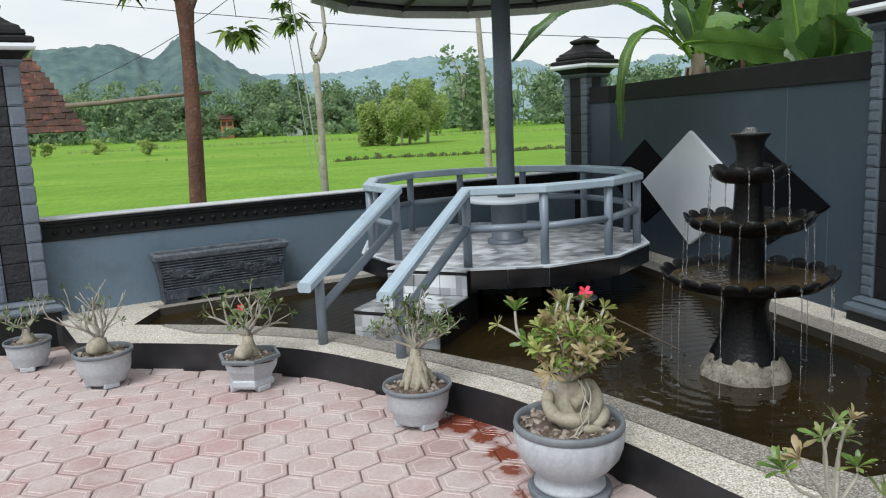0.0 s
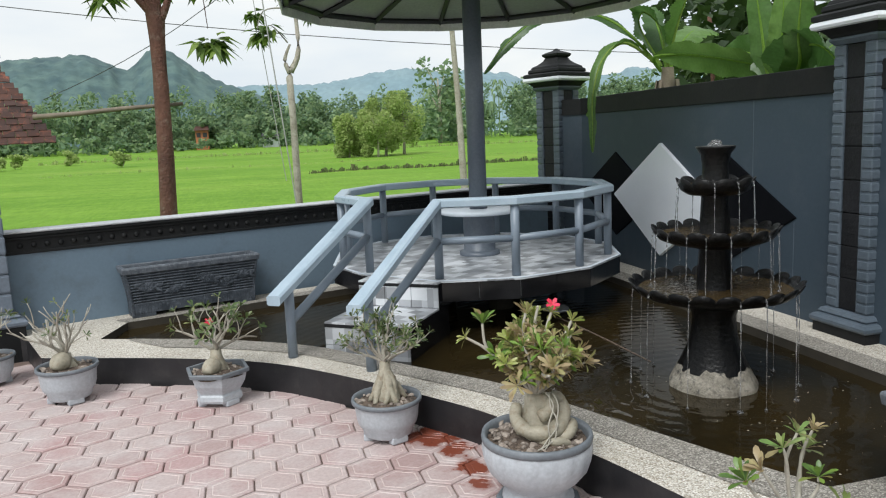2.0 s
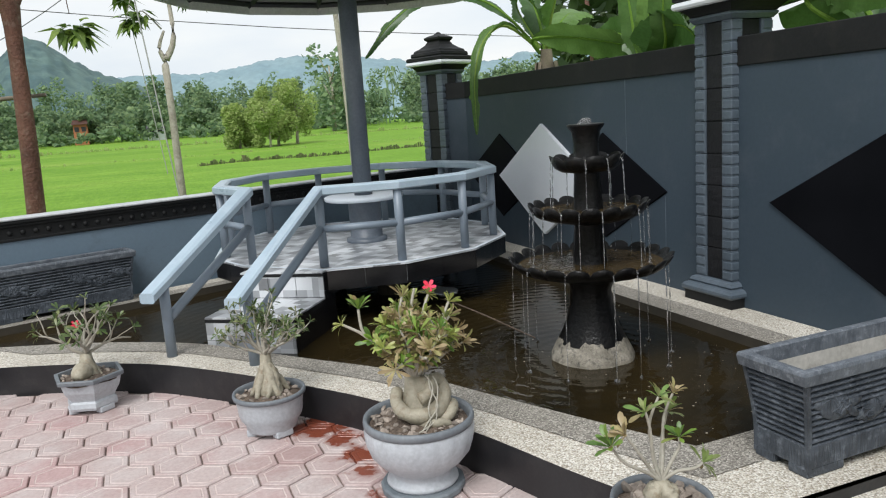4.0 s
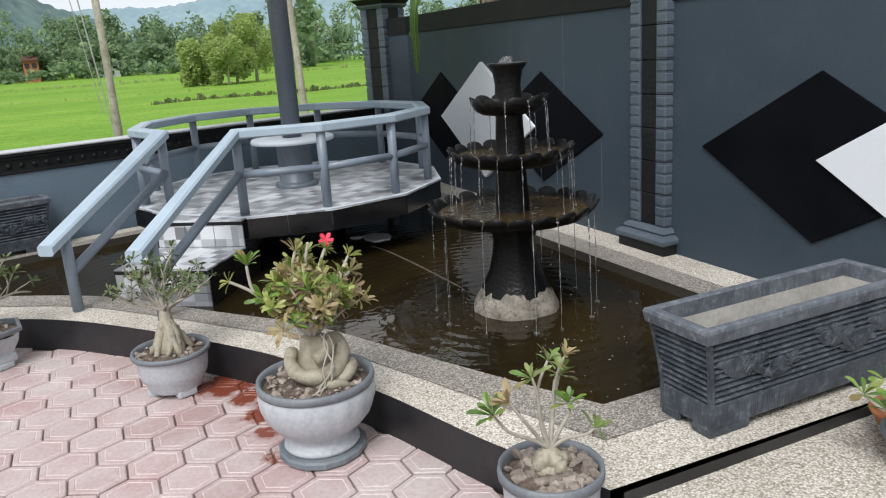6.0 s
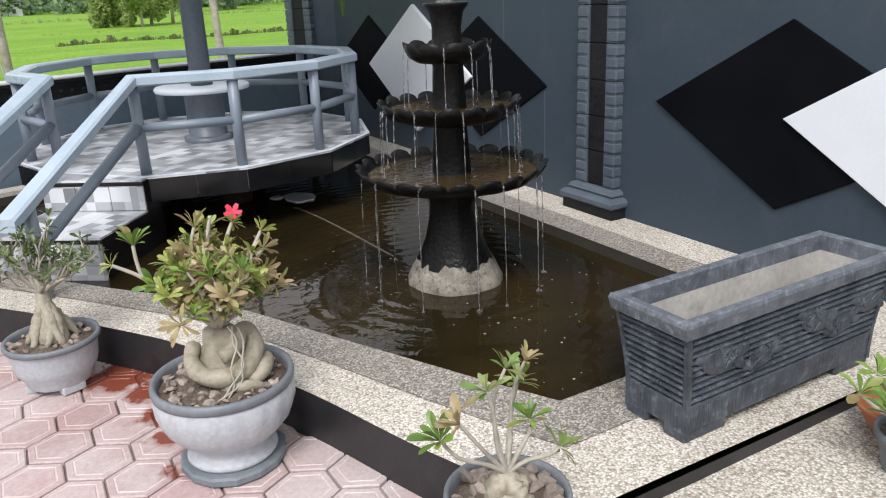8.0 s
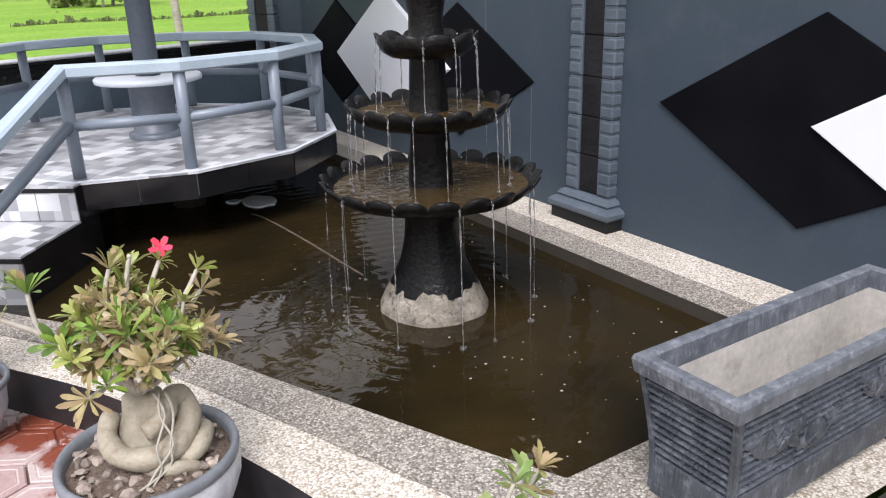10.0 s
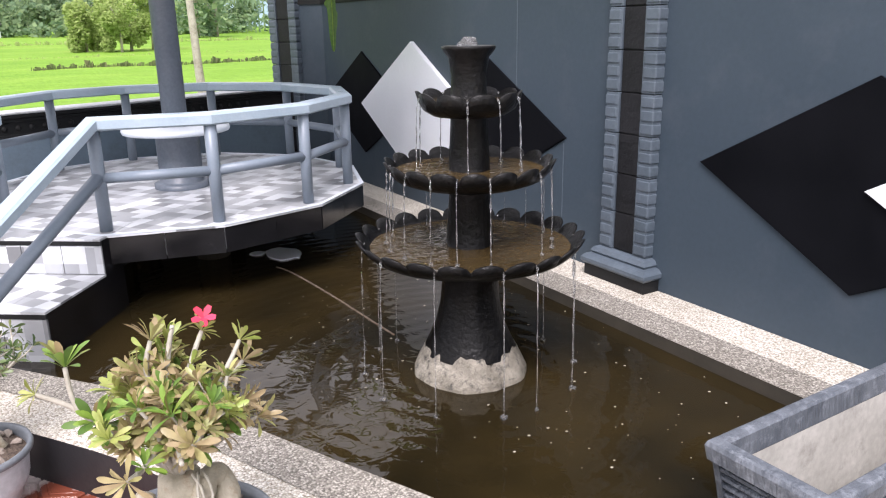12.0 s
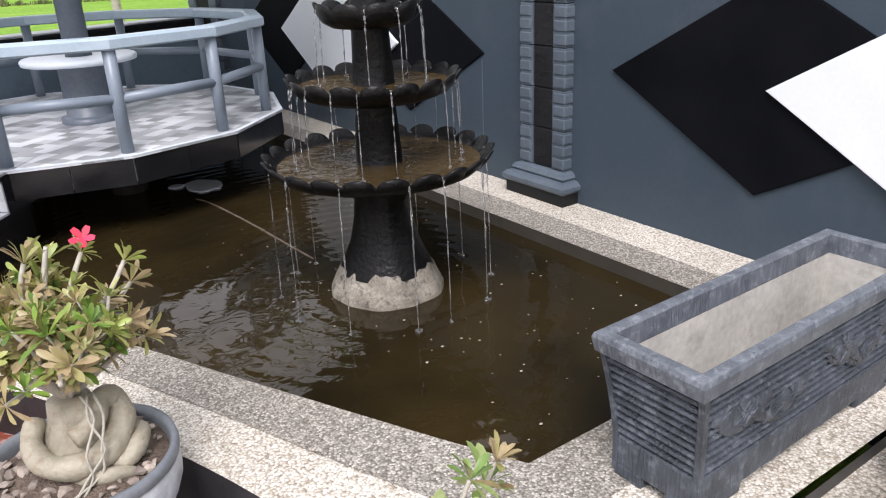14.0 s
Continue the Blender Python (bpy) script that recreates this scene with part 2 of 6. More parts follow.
M_PAVER = paver_material("red_cement_paver", [(0.0, (0.36, 0.25, 0.24)), (0.25, (0.45, 0.365, 0.35)), (0.5, (0.42, 0.275, 0.27)), (0.75, (0.48, 0.41, 0.395)), (1.0, (0.38, 0.255, 0.245))], (0.53, 0.485, 0.475), 0.5)
M_RING = paver_material("worn_paver_ring", [(0.0, (0.50, 0.40, 0.38)), (1.0, (0.56, 0.47, 0.45))], (0.62, 0.56, 0.54), 0.4)
M_GROUT = paver_material("paving_joint", [(0.0, (0.17, 0.125, 0.105)), (1.0, (0.17, 0.125, 0.105))], (0.36, 0.30, 0.27), 0.6)


def deck_tile_material():
    """Glazed tiles printed with small grey, white and dark squares."""
    m, n, l, b = shader("mosaic_print_tile")
    v = coords(n, l)
    rot = n.new("ShaderNodeMapping")
    rot.inputs["Rotation"].default_value = (0, 0, radians(-36))
    rot.inputs["Location"].default_value = (0.013, 0.021, 0.017)
    l.new(v, rot.inputs["Vector"])
    q = n.new("ShaderNodeVectorMath")
    q.operation = "SNAP"
    q.inputs[1].default_value = (0.083, 0.083, 0.083)
    l.new(rot.outputs["Vector"], q.inputs[0])
    wn_ = n.new("ShaderNodeTexWhiteNoise")
    wn_.noise_dimensions = "3D"
    l.new(q.outputs["Vector"], wn_.inputs["Vector"])
    r = n.new("ShaderNodeValToRGB")
    r.color_ramp.interpolation = "CONSTANT"
    els = r.color_ramp.elements
    for p, c in ((0.30, 0.50), (0.46, 0.33), (0.76, 0.20), (0.90, 0.42)):
        e = els.new(p)
        e.color = (c, c * 1.04, c * 1.10, 1)
    els[0].position, els[0].color = 0.0, (0.66, 0.685, 0.715, 1)
    els[-1].position, els[-1].color = 1.0, (0.62, 0.64, 0.67, 1)
    l.new(wn_.outputs["Value"], r.inputs["Fac"])
    dirt = noise_node(n, l, v, 5.0)
    col = mixed(n, l, r.outputs["Color"], ramp(n, l, dirt, [(0.3, (0.85, 0.85, 0.84)), (0.7, (1.05, 1.05, 1.05))]), 1.0, "MULTIPLY")
    l.new(col, b.inputs["Base Color"])
    b.inputs["Roughness"].default_value = 0.28
    return m


M_DECK = deck_tile_material()


def water_material(name, deep, shallow, ripple, strength, rough=0.03):
    m, n, l, b = shader(name)
    v = coords(n, l)
    murk = noise_node(n, l, v, 1.1, 3.0)
    l.new(ramp(n, l, murk, [(0.35, deep), (0.65, shallow)]), b.inputs["Base Color"])
    b.inputs["Roughness"].default_value = rough
    b.inputs["IOR"].default_value = 1.33
    sc = n.new("ShaderNodeMapping")
    sc.inputs["Scale"].default_value = (1.0, 1.0, 1.0)
    l.new(v, sc.inputs["Vector"])
    wv = n.new("ShaderNodeTexNoise")
    wv.inputs["Scale"].default_value, wv.inputs["Detail"].default_value, wv.inputs["Distortion"].default_value = ripple, 2.0, 0.8
    l.new(sc.outputs["Vector"], wv.inputs["Vector"])
    # rings spread from the fountain's foot
    rg = n.new("ShaderNodeVectorMath")
    rg.operation = "DISTANCE"
    rg.inputs[1].default_value = (-1.20, -2.675, WATER)
    l.new(v, rg.inputs[0])
    sn = n.new("ShaderNodeMath")
    sn.operation = "SINE"
    mu = n.new("ShaderNodeMath")
    mu.operation = "MULTIPLY"
    mu.inputs[1].default_value = 70.0
    l.new(rg.outputs["Value"], mu.inputs[0])
    l.new(mu.outputs[0], sn.inputs[0])
    ma = n.new("ShaderNodeMath")
    ma.operation = "MULTIPLY_ADD"
    ma.inputs[1].default_value = 0.16
    l.new(sn.outputs[0], ma.inputs[0])
    l.new(wv.outputs["Fac"], ma.inputs[2])
    bumped(n, l, b, ma.outputs[0], strength, 0.02)
    return m


M_POND = water_material("pond_water", (0.011, 0.0085, 0.004), (0.032, 0.022, 0.008), 11.0, 0.12)
M_BOWLWATER = water_material("bowl_water", (0.045, 0.030, 0.012), (0.10, 0.066, 0.026), 22.0, 0.35, 0.05)


def stream_material():
    m, n, l, b = shader("falling_water")
    b.inputs["Base Color"].default_value = (0.95, 0.96, 0.97, 1)
    b.inputs["Transmission Weight"].default_value = 0.92
    b.inputs["Roughness"].default_value = 0.12
    b.inputs["IOR"].default_value = 1.33
    return m


M_STREAM = stream_material()


def leaf_material(name, tones, rough=0.38, trans=0.25, per="island"):
    m, n, l, b = shader(name)
    if per == "island":
        add = n.new("ShaderNodeMath")
        add.operation = "ADD"
        l.new(n.new("ShaderNodeNewGeometry").outputs["Random Per Island"], add.inputs[0])
        l.new(n.new("ShaderNodeObjectInfo").outputs["Random"], add.inputs[1])
        fr = n.new("ShaderNodeMath")
        fr.operation = "FRACT"
        l.new(add.outputs[0], fr.inputs[0])
        rnd = fr.outputs[0]
    else:
        rnd = n.new("ShaderNodeObjectInfo").outputs["Random"]
    col = ramp(n, l, rnd, tones)
    v = coords(n, l, "object")
    fine = noise_node(n, l, v, 40.0, 3.0)
    col = mixed(n, l, col, ramp(n, l, fine, [(0.3, (0.8, 0.8, 0.8)), (0.7, (1.12, 1.12, 1.12))]), 0.8, "MULTIPLY")
    l.new(col, b.inputs["Base Color"])
    b.inputs["Roughness"].default_value = rough
    tr = n.new("ShaderNodeBsdfTranslucent")
    l.new(col, tr.inputs["Color"])
    mx = n.new("ShaderNodeMixShader")
    mx.inputs["Fac"].default_value = trans
    l.new(b.outputs["BSDF"], mx.inputs[1])
    l.new(tr.outputs["BSDF"], mx.inputs[2])
    l.new(mx.outputs["Shader"], n["Material Output"].inputs["Surface"])
    return m


M_LEAFROSE = leaf_material("desert_rose_leaf", [(0.0, (0.25, 0.33, 0.075)), (0.35, (0.36, 0.395, 0.115)), (0.7, (0.45, 0.43, 0.18)), (1.0, (0.33, 0.44, 0.095))])
M_LEAFBRONZE = leaf_material("bronze_rose_leaf", [(0.0, (0.33, 0.26, 0.14)), (0.4, (0.40, 0.31, 0.18)), (0.75, (0.37, 0.32, 0.15)), (1.0, (0.31, 0.33, 0.12))])
M_LEAFGREEN = leaf_material("fresh_green_leaf", [(0.0, (0.085, 0.165, 0.035)), (0.4, (0.14, 0.25, 0.045)), (0.8, (0.23, 0.36, 0.06)), (1.0, (0.22, 0.14, 0.07))])
M_LEAFYOUNG = leaf_material("young_rose_leaf", [(0.0, (0.12, 0.22, 0.05)), (0.35, (0.21, 0.31, 0.08)), (0.7, (0.30, 0.36, 0.15)), (0.9, (0.24, 0.15, 0.08)), (1.0, (0.12, 0.22, 0.05))])
M_LEAFOLIVE = leaf_material("olive_leaf", [(0.0, (0.060, 0.105, 0.034)), (0.5, (0.112, 0.165, 0.055)), (1.0, (0.20, 0.22, 0.09))])
M_PETAL = leaf_material("red_petal", [(0.0, (0.78, 0.025, 0.06)), (1.0, (0.88, 0.06, 0.14))], 0.5, 0.35)
M_BANANA = leaf_material("banana_leaf", [(0.0, (0.045, 0.10, 0.030)), (0.5, (0.078, 0.165, 0.042)), (1.0, (0.15, 0.27, 0.065))], 0.38, 0.4, "object")
M_TREELEAF = leaf_material("broad_tree_leaf", [(0.0, (0.05, 0.09, 0.02)), (0.5, (0.10, 0.17, 0.03)), (1.0, (0.22, 0.31, 0.06))], 0.5, 0.35)
M_DARKLEAF = leaf_material("dark_tree_leaf", [(0.0, (0.02, 0.045, 0.012)), (1.0, (0.05, 0.09, 0.02))], 0.5, 0.25)
# leaf green lightened and greyed so the distance haze sits in the colour
M_WOODS = leaf_material("hazed_wood_leaf", [(0.0, (0.15, 0.245, 0.14)), (0.5, (0.21, 0.31, 0.165)), (1.0, (0.31, 0.41, 0.20))], 0.9, 0.45)
M_WEED = leaf_material("bank_weed_leaf", [(0.0, (0.08, 0.10, 0.04)), (0.5, (0.12, 0.17, 0.05)), (1.0, (0.20, 0.20, 0.10))], 0.8, 0.3)
M_BUSH = leaf_material("yellow_green_bush_leaf", [(0.0, (0.29, 0.40, 0.12)), (1.0, (0.45, 0.54, 0.20))], 0.8, 0.5)
M_RICE = leaf_material("rice_blade", [(0.0, (0.22, 0.40, 0.055)), (0.6, (0.26, 0.44, 0.065)), (1.0, (0.36, 0.48, 0.12))], 0.8, 0.5)
# both hill colours carry painted aerial haze: bluer, and the ridge paler still
M_HILL = surface("hazed_wooded_hill", (0.042, 0.084, 0.094), (0.118, 0.185, 0.165), 0.95, 0.05, 0.16, 0.0, ((0.042, 0.085, 0.095), 0.8), grain_mix=1.0)
M_FARHILL = surface("hazed_distant_hill", (0.17, 0.26, 0.30), (0.22, 0.31, 0.335), 0.95, 0.01, 0.06, 0.0)


def field_material():
    m, n, l, b = shader("rice_field")
    v = coords(n, l)
    mp = n.new("ShaderNodeMapping")
    mp.inputs["Scale"].default_value = (0.35, 1.0, 1.0)
    l.new(v, mp.inputs["Vector"])
    big = noise_node(n, l, mp.outputs["Vector"], 0.14, 4.0)
    mid = noise_node(n, l, mp.outputs["Vector"], 1.6, 6.0, 0.7)
    col = ramp(n, l, big, [(0.35, (0.155, 0.30, 0.040)), (0.55, (0.19, 0.34, 0.05)), (0.7, (0.245, 0.36, 0.07))])
    col = mixed(n, l, col, ramp(n, l, mid, [(0.3, (0.75, 0.8, 0.7)), (0.7, (1.15, 1.1, 1.1))]), 1.0, "MULTIPLY")
    ms = n.new("ShaderNodeMapping")
    ms.inputs["Scale"].default_value = (7.0, 1.0, 1.0)
    l.new(v, ms.inputs["Vector"])
    blades = noise_node(n, l, ms.outputs["Vector"], 1.4, 5.0, 0.75)
    col = mixed(n, l, col, ramp(n, l, blades, [(0.3, (0.70, 0.74, 0.62)), (0.7, (1.08, 1.06, 1.05))]), 1.0, "MULTIPLY")
    l.new(col, b.inputs["Base Color"])
    b.inputs["Roughness"].default_value = 0.9
    b.inputs["Specular IOR Level"].default_value = 0.1
    bumped(n, l, b, mid, 0.6, 0.2)
    return m


M_FIELD = field_material()


# ---- mesh helpers ----
def link(name, me, material=None, parent=None, label="", smooth=False):
    if material:
        me.materials.append(material)
    if smooth:
        me.polygons.foreach_set("use_smooth", [True] * len(me.polygons))
    ob = new(name, me)
    if parent:
        ob.parent = parent
    if label:
        ob["label"] = label
    return ob


def part(name, bm, material, parent=None, label="", smooth=False):
    me = bpy.data.meshes.new(name)
    bmesh.ops.recalc_face_normals(bm, faces=bm.faces)
    bm.to_mesh(me)
    bm.free()
    return link(name, me, material, parent, label, smooth)


def raw(name, verts, faces, material, parent=None, label="", smooth=False):
    me = bpy.data.meshes.new(name)
    me.from_pydata(verts, [], faces)
    return link(name, me, material, parent, label, smooth)


def thing(name, loc, label, category, group="", rz=0.0, kind=""):
    ob = new(name)
    ob.empty_display_size = 0.1
    ob.matrix_world = pose(*loc, 0, 0, rz)
    return tagged(ob, label, category, group, kind)


def slab(bm, x0, x1, y0, y1, z0, z1, bevel=0.0, m=None):
    ret = bmesh.ops.create_cube(bm, size=1.0)
    vs = ret["verts"]
    for v in vs:
        v.co = Vector((x0 + (v.co.x + 0.5) * (x1 - x0), y0 + (v.co.y + 0.5) * (y1 - y0), z0 + (v.co.z + 0.5) * (z1 - z0)))
    if bevel:
        es = list({e for v in vs for e in v.link_edges})
        r = bmesh.ops.bevel(bm, geom=es, offset=bevel, segments=2, profile=0.5, affect="EDGES")
        vs = list({v for f in r["faces"] for v in f.verts} | {v for v in vs if v.is_valid})
    if m is not None:
        bmesh.ops.transform(bm, matrix=m, verts=vs)
    return vs


def prism(bm, pts, z0, z1, bevel=0.0):
    lo = [bm.verts.new((x, y, z0)) for x, y in pts]
    hi = [bm.verts.new((x, y, z1)) for x, y in pts]
    k = len(pts)
    bm.faces.new(lo[::-1])
    top = bm.faces.new(hi)
    for i in range(k):
        bm.faces.new((lo[i], lo[(i + 1) % k], hi[(i + 1) % k], hi[i]))
    if bevel:
        bmesh.ops.bevel(bm, geom=list(top.edges), offset=bevel, segments=2, profile=0.5, affect="EDGES")


def tube(bm, pts, radii, n=8, cap=True, squash=1.0):
    pts = [Vector(p) for p in pts]
    if isinstance(radii, (int, float)):
        radii = [radii] * len(pts)
    rings, up = [], Vector((0, 0, 1))
    for i, p in enumerate(pts):
        d = (pts[min(i + 1, len(pts) - 1)] - pts[max(i - 1, 0)]).normalized()
        a = d.cross(up)
        if a.length < 0.05:
            a = d.cross(Vector((1, 0, 0)))
        a.normalize()
        b = a.cross(d).normalized()
        rings.append([bm.verts.new(p + radii[i] * (math.cos(2 * math.pi * k / n) * a + squash * math.sin(2 * math.pi * k / n) * b)) for k in range(n)])
    for r0, r1 in zip(rings, rings[1:]):
        for k in range(n):
            bm.faces.new((r0[k], r0[(k + 1) % n], r1[(k + 1) % n], r1[k]))
    if cap:
        bm.faces.new(rings[0][::-1])
        bm.faces.new(rings[-1])


def lathe(bm, prof, n=32, shape=None, close=False):
    """prof: (radius, height) from one end to the other; shape(angle, i) -> (radius factor, height shift)."""
    rings = []
    for i, (r, z) in enumerate(prof):
        ring = []
        for k in range(n):
            a = 2 * math.pi * k / n
            f, dz = shape(a, i) if shape else (1.0, 0.0)
            ring.append(bm.verts.new((r * f * math.cos(a), r * f * math.sin(a), z + dz)))
        rings.append(ring)
    for r0, r1 in zip(rings, rings[1:]):
        for k in range(n):
            bm.faces.new((r0[k], r0[(k + 1) % n], r1[(k + 1) % n], r1[k]))
    if close:
        bm.faces.new(rings[0][::-1])
        bm.faces.new(rings[-1])


def smooth_line(pts, per=6):
    """Catmull-Rom through the points."""
    out, k = [], len(pts)
    for i in range(k - 1):
        p0, p1, p2, p3 = (Vector(pts[max(0, min(k - 1, i + j))]) for j in (-1, 0, 1, 2))
        for s in range(per):
            t = s / per
            out.append(0.5 * ((2 * p1) + (p2 - p0) * t + (2 * p0 - 5 * p1 + 4 * p2 - p3) * t * t + (3 * p1 - p0 - 3 * p2 + p3) * t ** 3))
    out.append(Vector(pts[-1]))
    return out


def ribbon(bm, a, b, za, zb=None):
    """A strip of faces between two lines of equal count."""
    zb = za if zb is None else zb
    va = [bm.verts.new((p[0], p[1], za)) for p in a]
    vb = [bm.verts.new((p[0], p[1], zb)) for p in b]
    for i in range(len(a) - 1):
        bm.faces.new((va[i], va[i + 1], vb[i + 1], vb[i]))


def arc_resample(pts, k):
    pts = [Vector(p) for p in pts]
    acc = [0.0]
    for p, q in zip(pts, pts[1:]):
        acc.append(acc[-1] + (q - p).length)
    out, j = [], 0
    for i in range(k):
        s = acc[-1] * i / (k - 1)
        while j < len(pts) - 2 and acc[j + 1] < s:
            j += 1
        f = (s - acc[j]) / max(acc[j + 1] - acc[j], 1e-9)
        out.append(pts[j].lerp(pts[j + 1], f))
    return out


# ---- ground: one sheet from the yard to the horizon ----
def ground_height(x, y):
    d = max(0.0, math.hypot(x + 3.4, y + 6.1) - 14.0)
    step = 0.10 * math.floor(d / 13.0) if d < 160 else 1.2
    return -0.42 + 0.0095 * min(d, 260.0) + 0.5 * step * 0.25 - 0.002 * min(max(x, -120), 120)


def ground_sheet():
    xs = sorted({round(s * v, 2) for s in (-1, 1) for v in [i * 1.5 for i in range(9)] + [12 * 1.35 ** k for k in range(18)]})
    ys = sorted({-60.0, -25.0, *[i * 2.0 - 10 for i in range(11)], *[12 + i * 3.25 for i in range(46)], *[170 * 1.4 ** k for k in range(9)]})
    verts = [(x, y, ground_height(x, y) if y > 2.5 and not (-7 < x < 0.4 and y < 2.6) else -0.42) for y in ys for x in xs]
    w = len(xs)
    faces = [(j * w + i, j * w + i + 1, (j + 1) * w + i + 1, (j + 1) * w + i) for j in range(len(ys) - 1) for i in range(w - 1)]
    tagged(raw("ground", verts, faces, M_FIELD), "bright green rice field running to the woods", "ground", kind="structure")


ground_sheet()

# the kerb runs straight from the foot of the west pillar, turns and then swings round the pond
OUTER = [Vector((-6.2, -0.10)), Vector((-5.50, -0.05)), Vector((-5.19, -0.12))] + smooth_line([(-4.925, -0.80), (-4.68, -0.905), (-4.46, -0.99), (-3.994, -1.20), (-3.495, -1.502), (-3.097, -1.925), (-2.73, -2.427), (-2.49, -2.805), (-2.234, -3.383), (-2.066, -3.907), (-1.877, -4.393)], 5)
INNER = smooth_line([(-4.625, -0.43), (-4.368, -0.545), (-3.779, -0.825), (-3.222, -1.223), (-2.903, -1.624), (-2.623, -1.993), (-2.276, -2.454), (-1.971, -3.094), (-1.781, -3.499), (-1.676, -3.722), (-1.567, -3.936)], 6)
WALL_TURN = 19.14
LOW_WALL = pose(-4.697, 0.307, 0, 0, 0, WALL_TURN)


def along(s, off):
    """A point of the plan s metres along the low wall, off metres in front of it."""
    p = LOW_WALL @ Vector((s, -off, 0))
    return Vector((p.x, p.y))


def yard_base():
    bm = bmesh.new()
    prism(bm, [(-14, -14), (-1.6, -14), (-1.6, -5.2), (-1.84, -4.45)] + [(p.x + 0.02, p.y + 0.02) for p in reversed(OUTER)] + [(-14, -0.2)], -0.40, -0.012)
    tagged(part("yard_floor", bm, M_GROUT), "earthy joint bed under the red hexagonal pavers", "floor", kind="structure")


def pond():
    k = 60
    o, i = arc_resample(OUTER[3:], k), arc_resample(INNER, k)
    mid = [a.lerp(b, 0.53) for a, b in zip(o, i)]
    body = tagged(new("pond_kerb"), "pond kerb of washed pebbles with a black painted face", "kerb", kind="structure")
    bm = bmesh.new()
    ribbon(bm, o, i, KERB)
    # apron left of the pond, up to the low wall
    left = [*OUTER[:4], i[0], along(0.08, 0.33), along(-0.05, 0), along(-1.6, 0)]
    bm.faces.new([bm.verts.new((p[0], p[1], KERB)) for p in left])
    # strip at the terrace side, at the high wall and at the low wall
    bm.faces.new([bm.verts.new((x, y, KERB)) for x, y in ((i[-1].x, i[-1].y), (o[-1].x, o[-1].y), (0, -4.42), (0, -3.93), (-0.42, -3.93))])
    bm.faces.new([bm.verts.new((x, y, KERB)) for x, y in ((-0.42, -3.93), (0, -3.93), (0, 1.75), (-0.42, 1.30))])
    bm.faces.new([bm.verts.new((p[0], p[1], KERB)) for p in (along(0.08, 0.33), (-0.42, 1.30), (0, 1.75), along(-0.05, 0))])
    part("light_pebble_top", bm, M_PEBLIGHT, body)
    bm = bmesh.new()
    z = KERB + 0.004
    wet = [b.lerp(a, min(1.0, max(0.0, (q - 2) / 6.0))) for q, (a, b) in enumerate(zip(mid, i))]
    ribbon(bm, wet[3:], i[3:], z)
    for q in (((i[-1].x, i[-1].y), (mid[-1].x, mid[-1].y), (-0.30, -4.12), (-0.42, -3.93)),
              ((-0.42, -3.93), (-0.24, -4.05), (-0.24, 1.40), (-0.42, 1.30)),
              (tuple(along(0.08, 0.33)), (-0.42, 1.30), (-0.40, 1.45), tuple(along(0.02, 0.18)))):
        bm.faces.new([bm.verts.new((x, y, z)) for x, y in q])
    part("grey_pebble_edge", bm, M_PEBGREY, body, "darker wet-stained pebble edge")
    bm = bmesh.new()
    ribbon(bm, OUTER, OUTER, KERB - 0.001, -0.05)
    part("outer_face", bm, M_KERBFACE, body, "black painted kerb face")
    ring = [*[(p.x, p.y) for p in INNER], (-0.42, -3.93), (-0.42, 1.30), tuple(along(0.08, 0.33)), (INNER[0].x, INNER[0].y)]
    bm = bmesh.new()
    ribbon(bm, ring, ring, KERB + 0.003, -0.38)
    part("inner_face", bm, M_PONDBED, body, "dark wet inner face")
    bm = bmesh.new()
    bm.faces.new([bm.verts.new((x, y, -0.37)) for x, y in ring[:-1]])
    part("pond_bed", bm, M_PONDBED, body)
    bm = bmesh.new()
    bm.faces.new([bm.verts.new((x, y, WATER)) for x, y in ring[:-1]])
    bmesh.ops.triangulate(bm, faces=bm.faces)
    tagged(part("water", bm, M_POND), "dark brown still pond water with faint ripples", "water", kind="structure")
    # pale hose lying just under the surface
    h = tagged(new("hose"), "thin pale hose lying across the pond water", "hose")
    bm = bmesh.new()
    tube(bm, smooth_line([(-1.40, -0.92, WATER), (-1.363, -1.08, WATER), (-1.329, -1.52, WATER + 0.001), (-1.309, -2.02, WATER + 0.001), (-1.30, -2.2, WATER)], 5), 0.005, 6)
    part("hose_pipe", bm, M_SOIL, h)


def terrace():
    body = tagged(new("terrace"), "terrace of pale washed pebbles with a black painted edge", "terrace", kind="structure")
    bm = bmesh.new()
    bm.faces.new([bm.verts.new((x, y, TERRACE)) for x, y in ((-1.85, -4.42), (-1.6, -5.2), (-1.6, -14), (0.0, -14), (0.0, -4.42))])
    part("terrace_top", bm, M_PEBLIGHT, body)
    bm = bmesh.new()
    ribbon(bm, [(-1.85, -4.424), (0, -4.424)], [(-1.85, -4.424), (0, -4.424)], KERB + 0.001, TERRACE - 0.01)
    ribbon(bm, [(-1.85, -4.42), (-1.6, -5.2), (-1.6, -14)], [(-1.85, -4.42), (-1.6, -5.2), (-1.6, -14)], TERRACE - 0.001, -0.05)
    part("black_edge", bm, M_KERBFACE, body, "black painted step edge")


yard_base()
pond()
terrace()


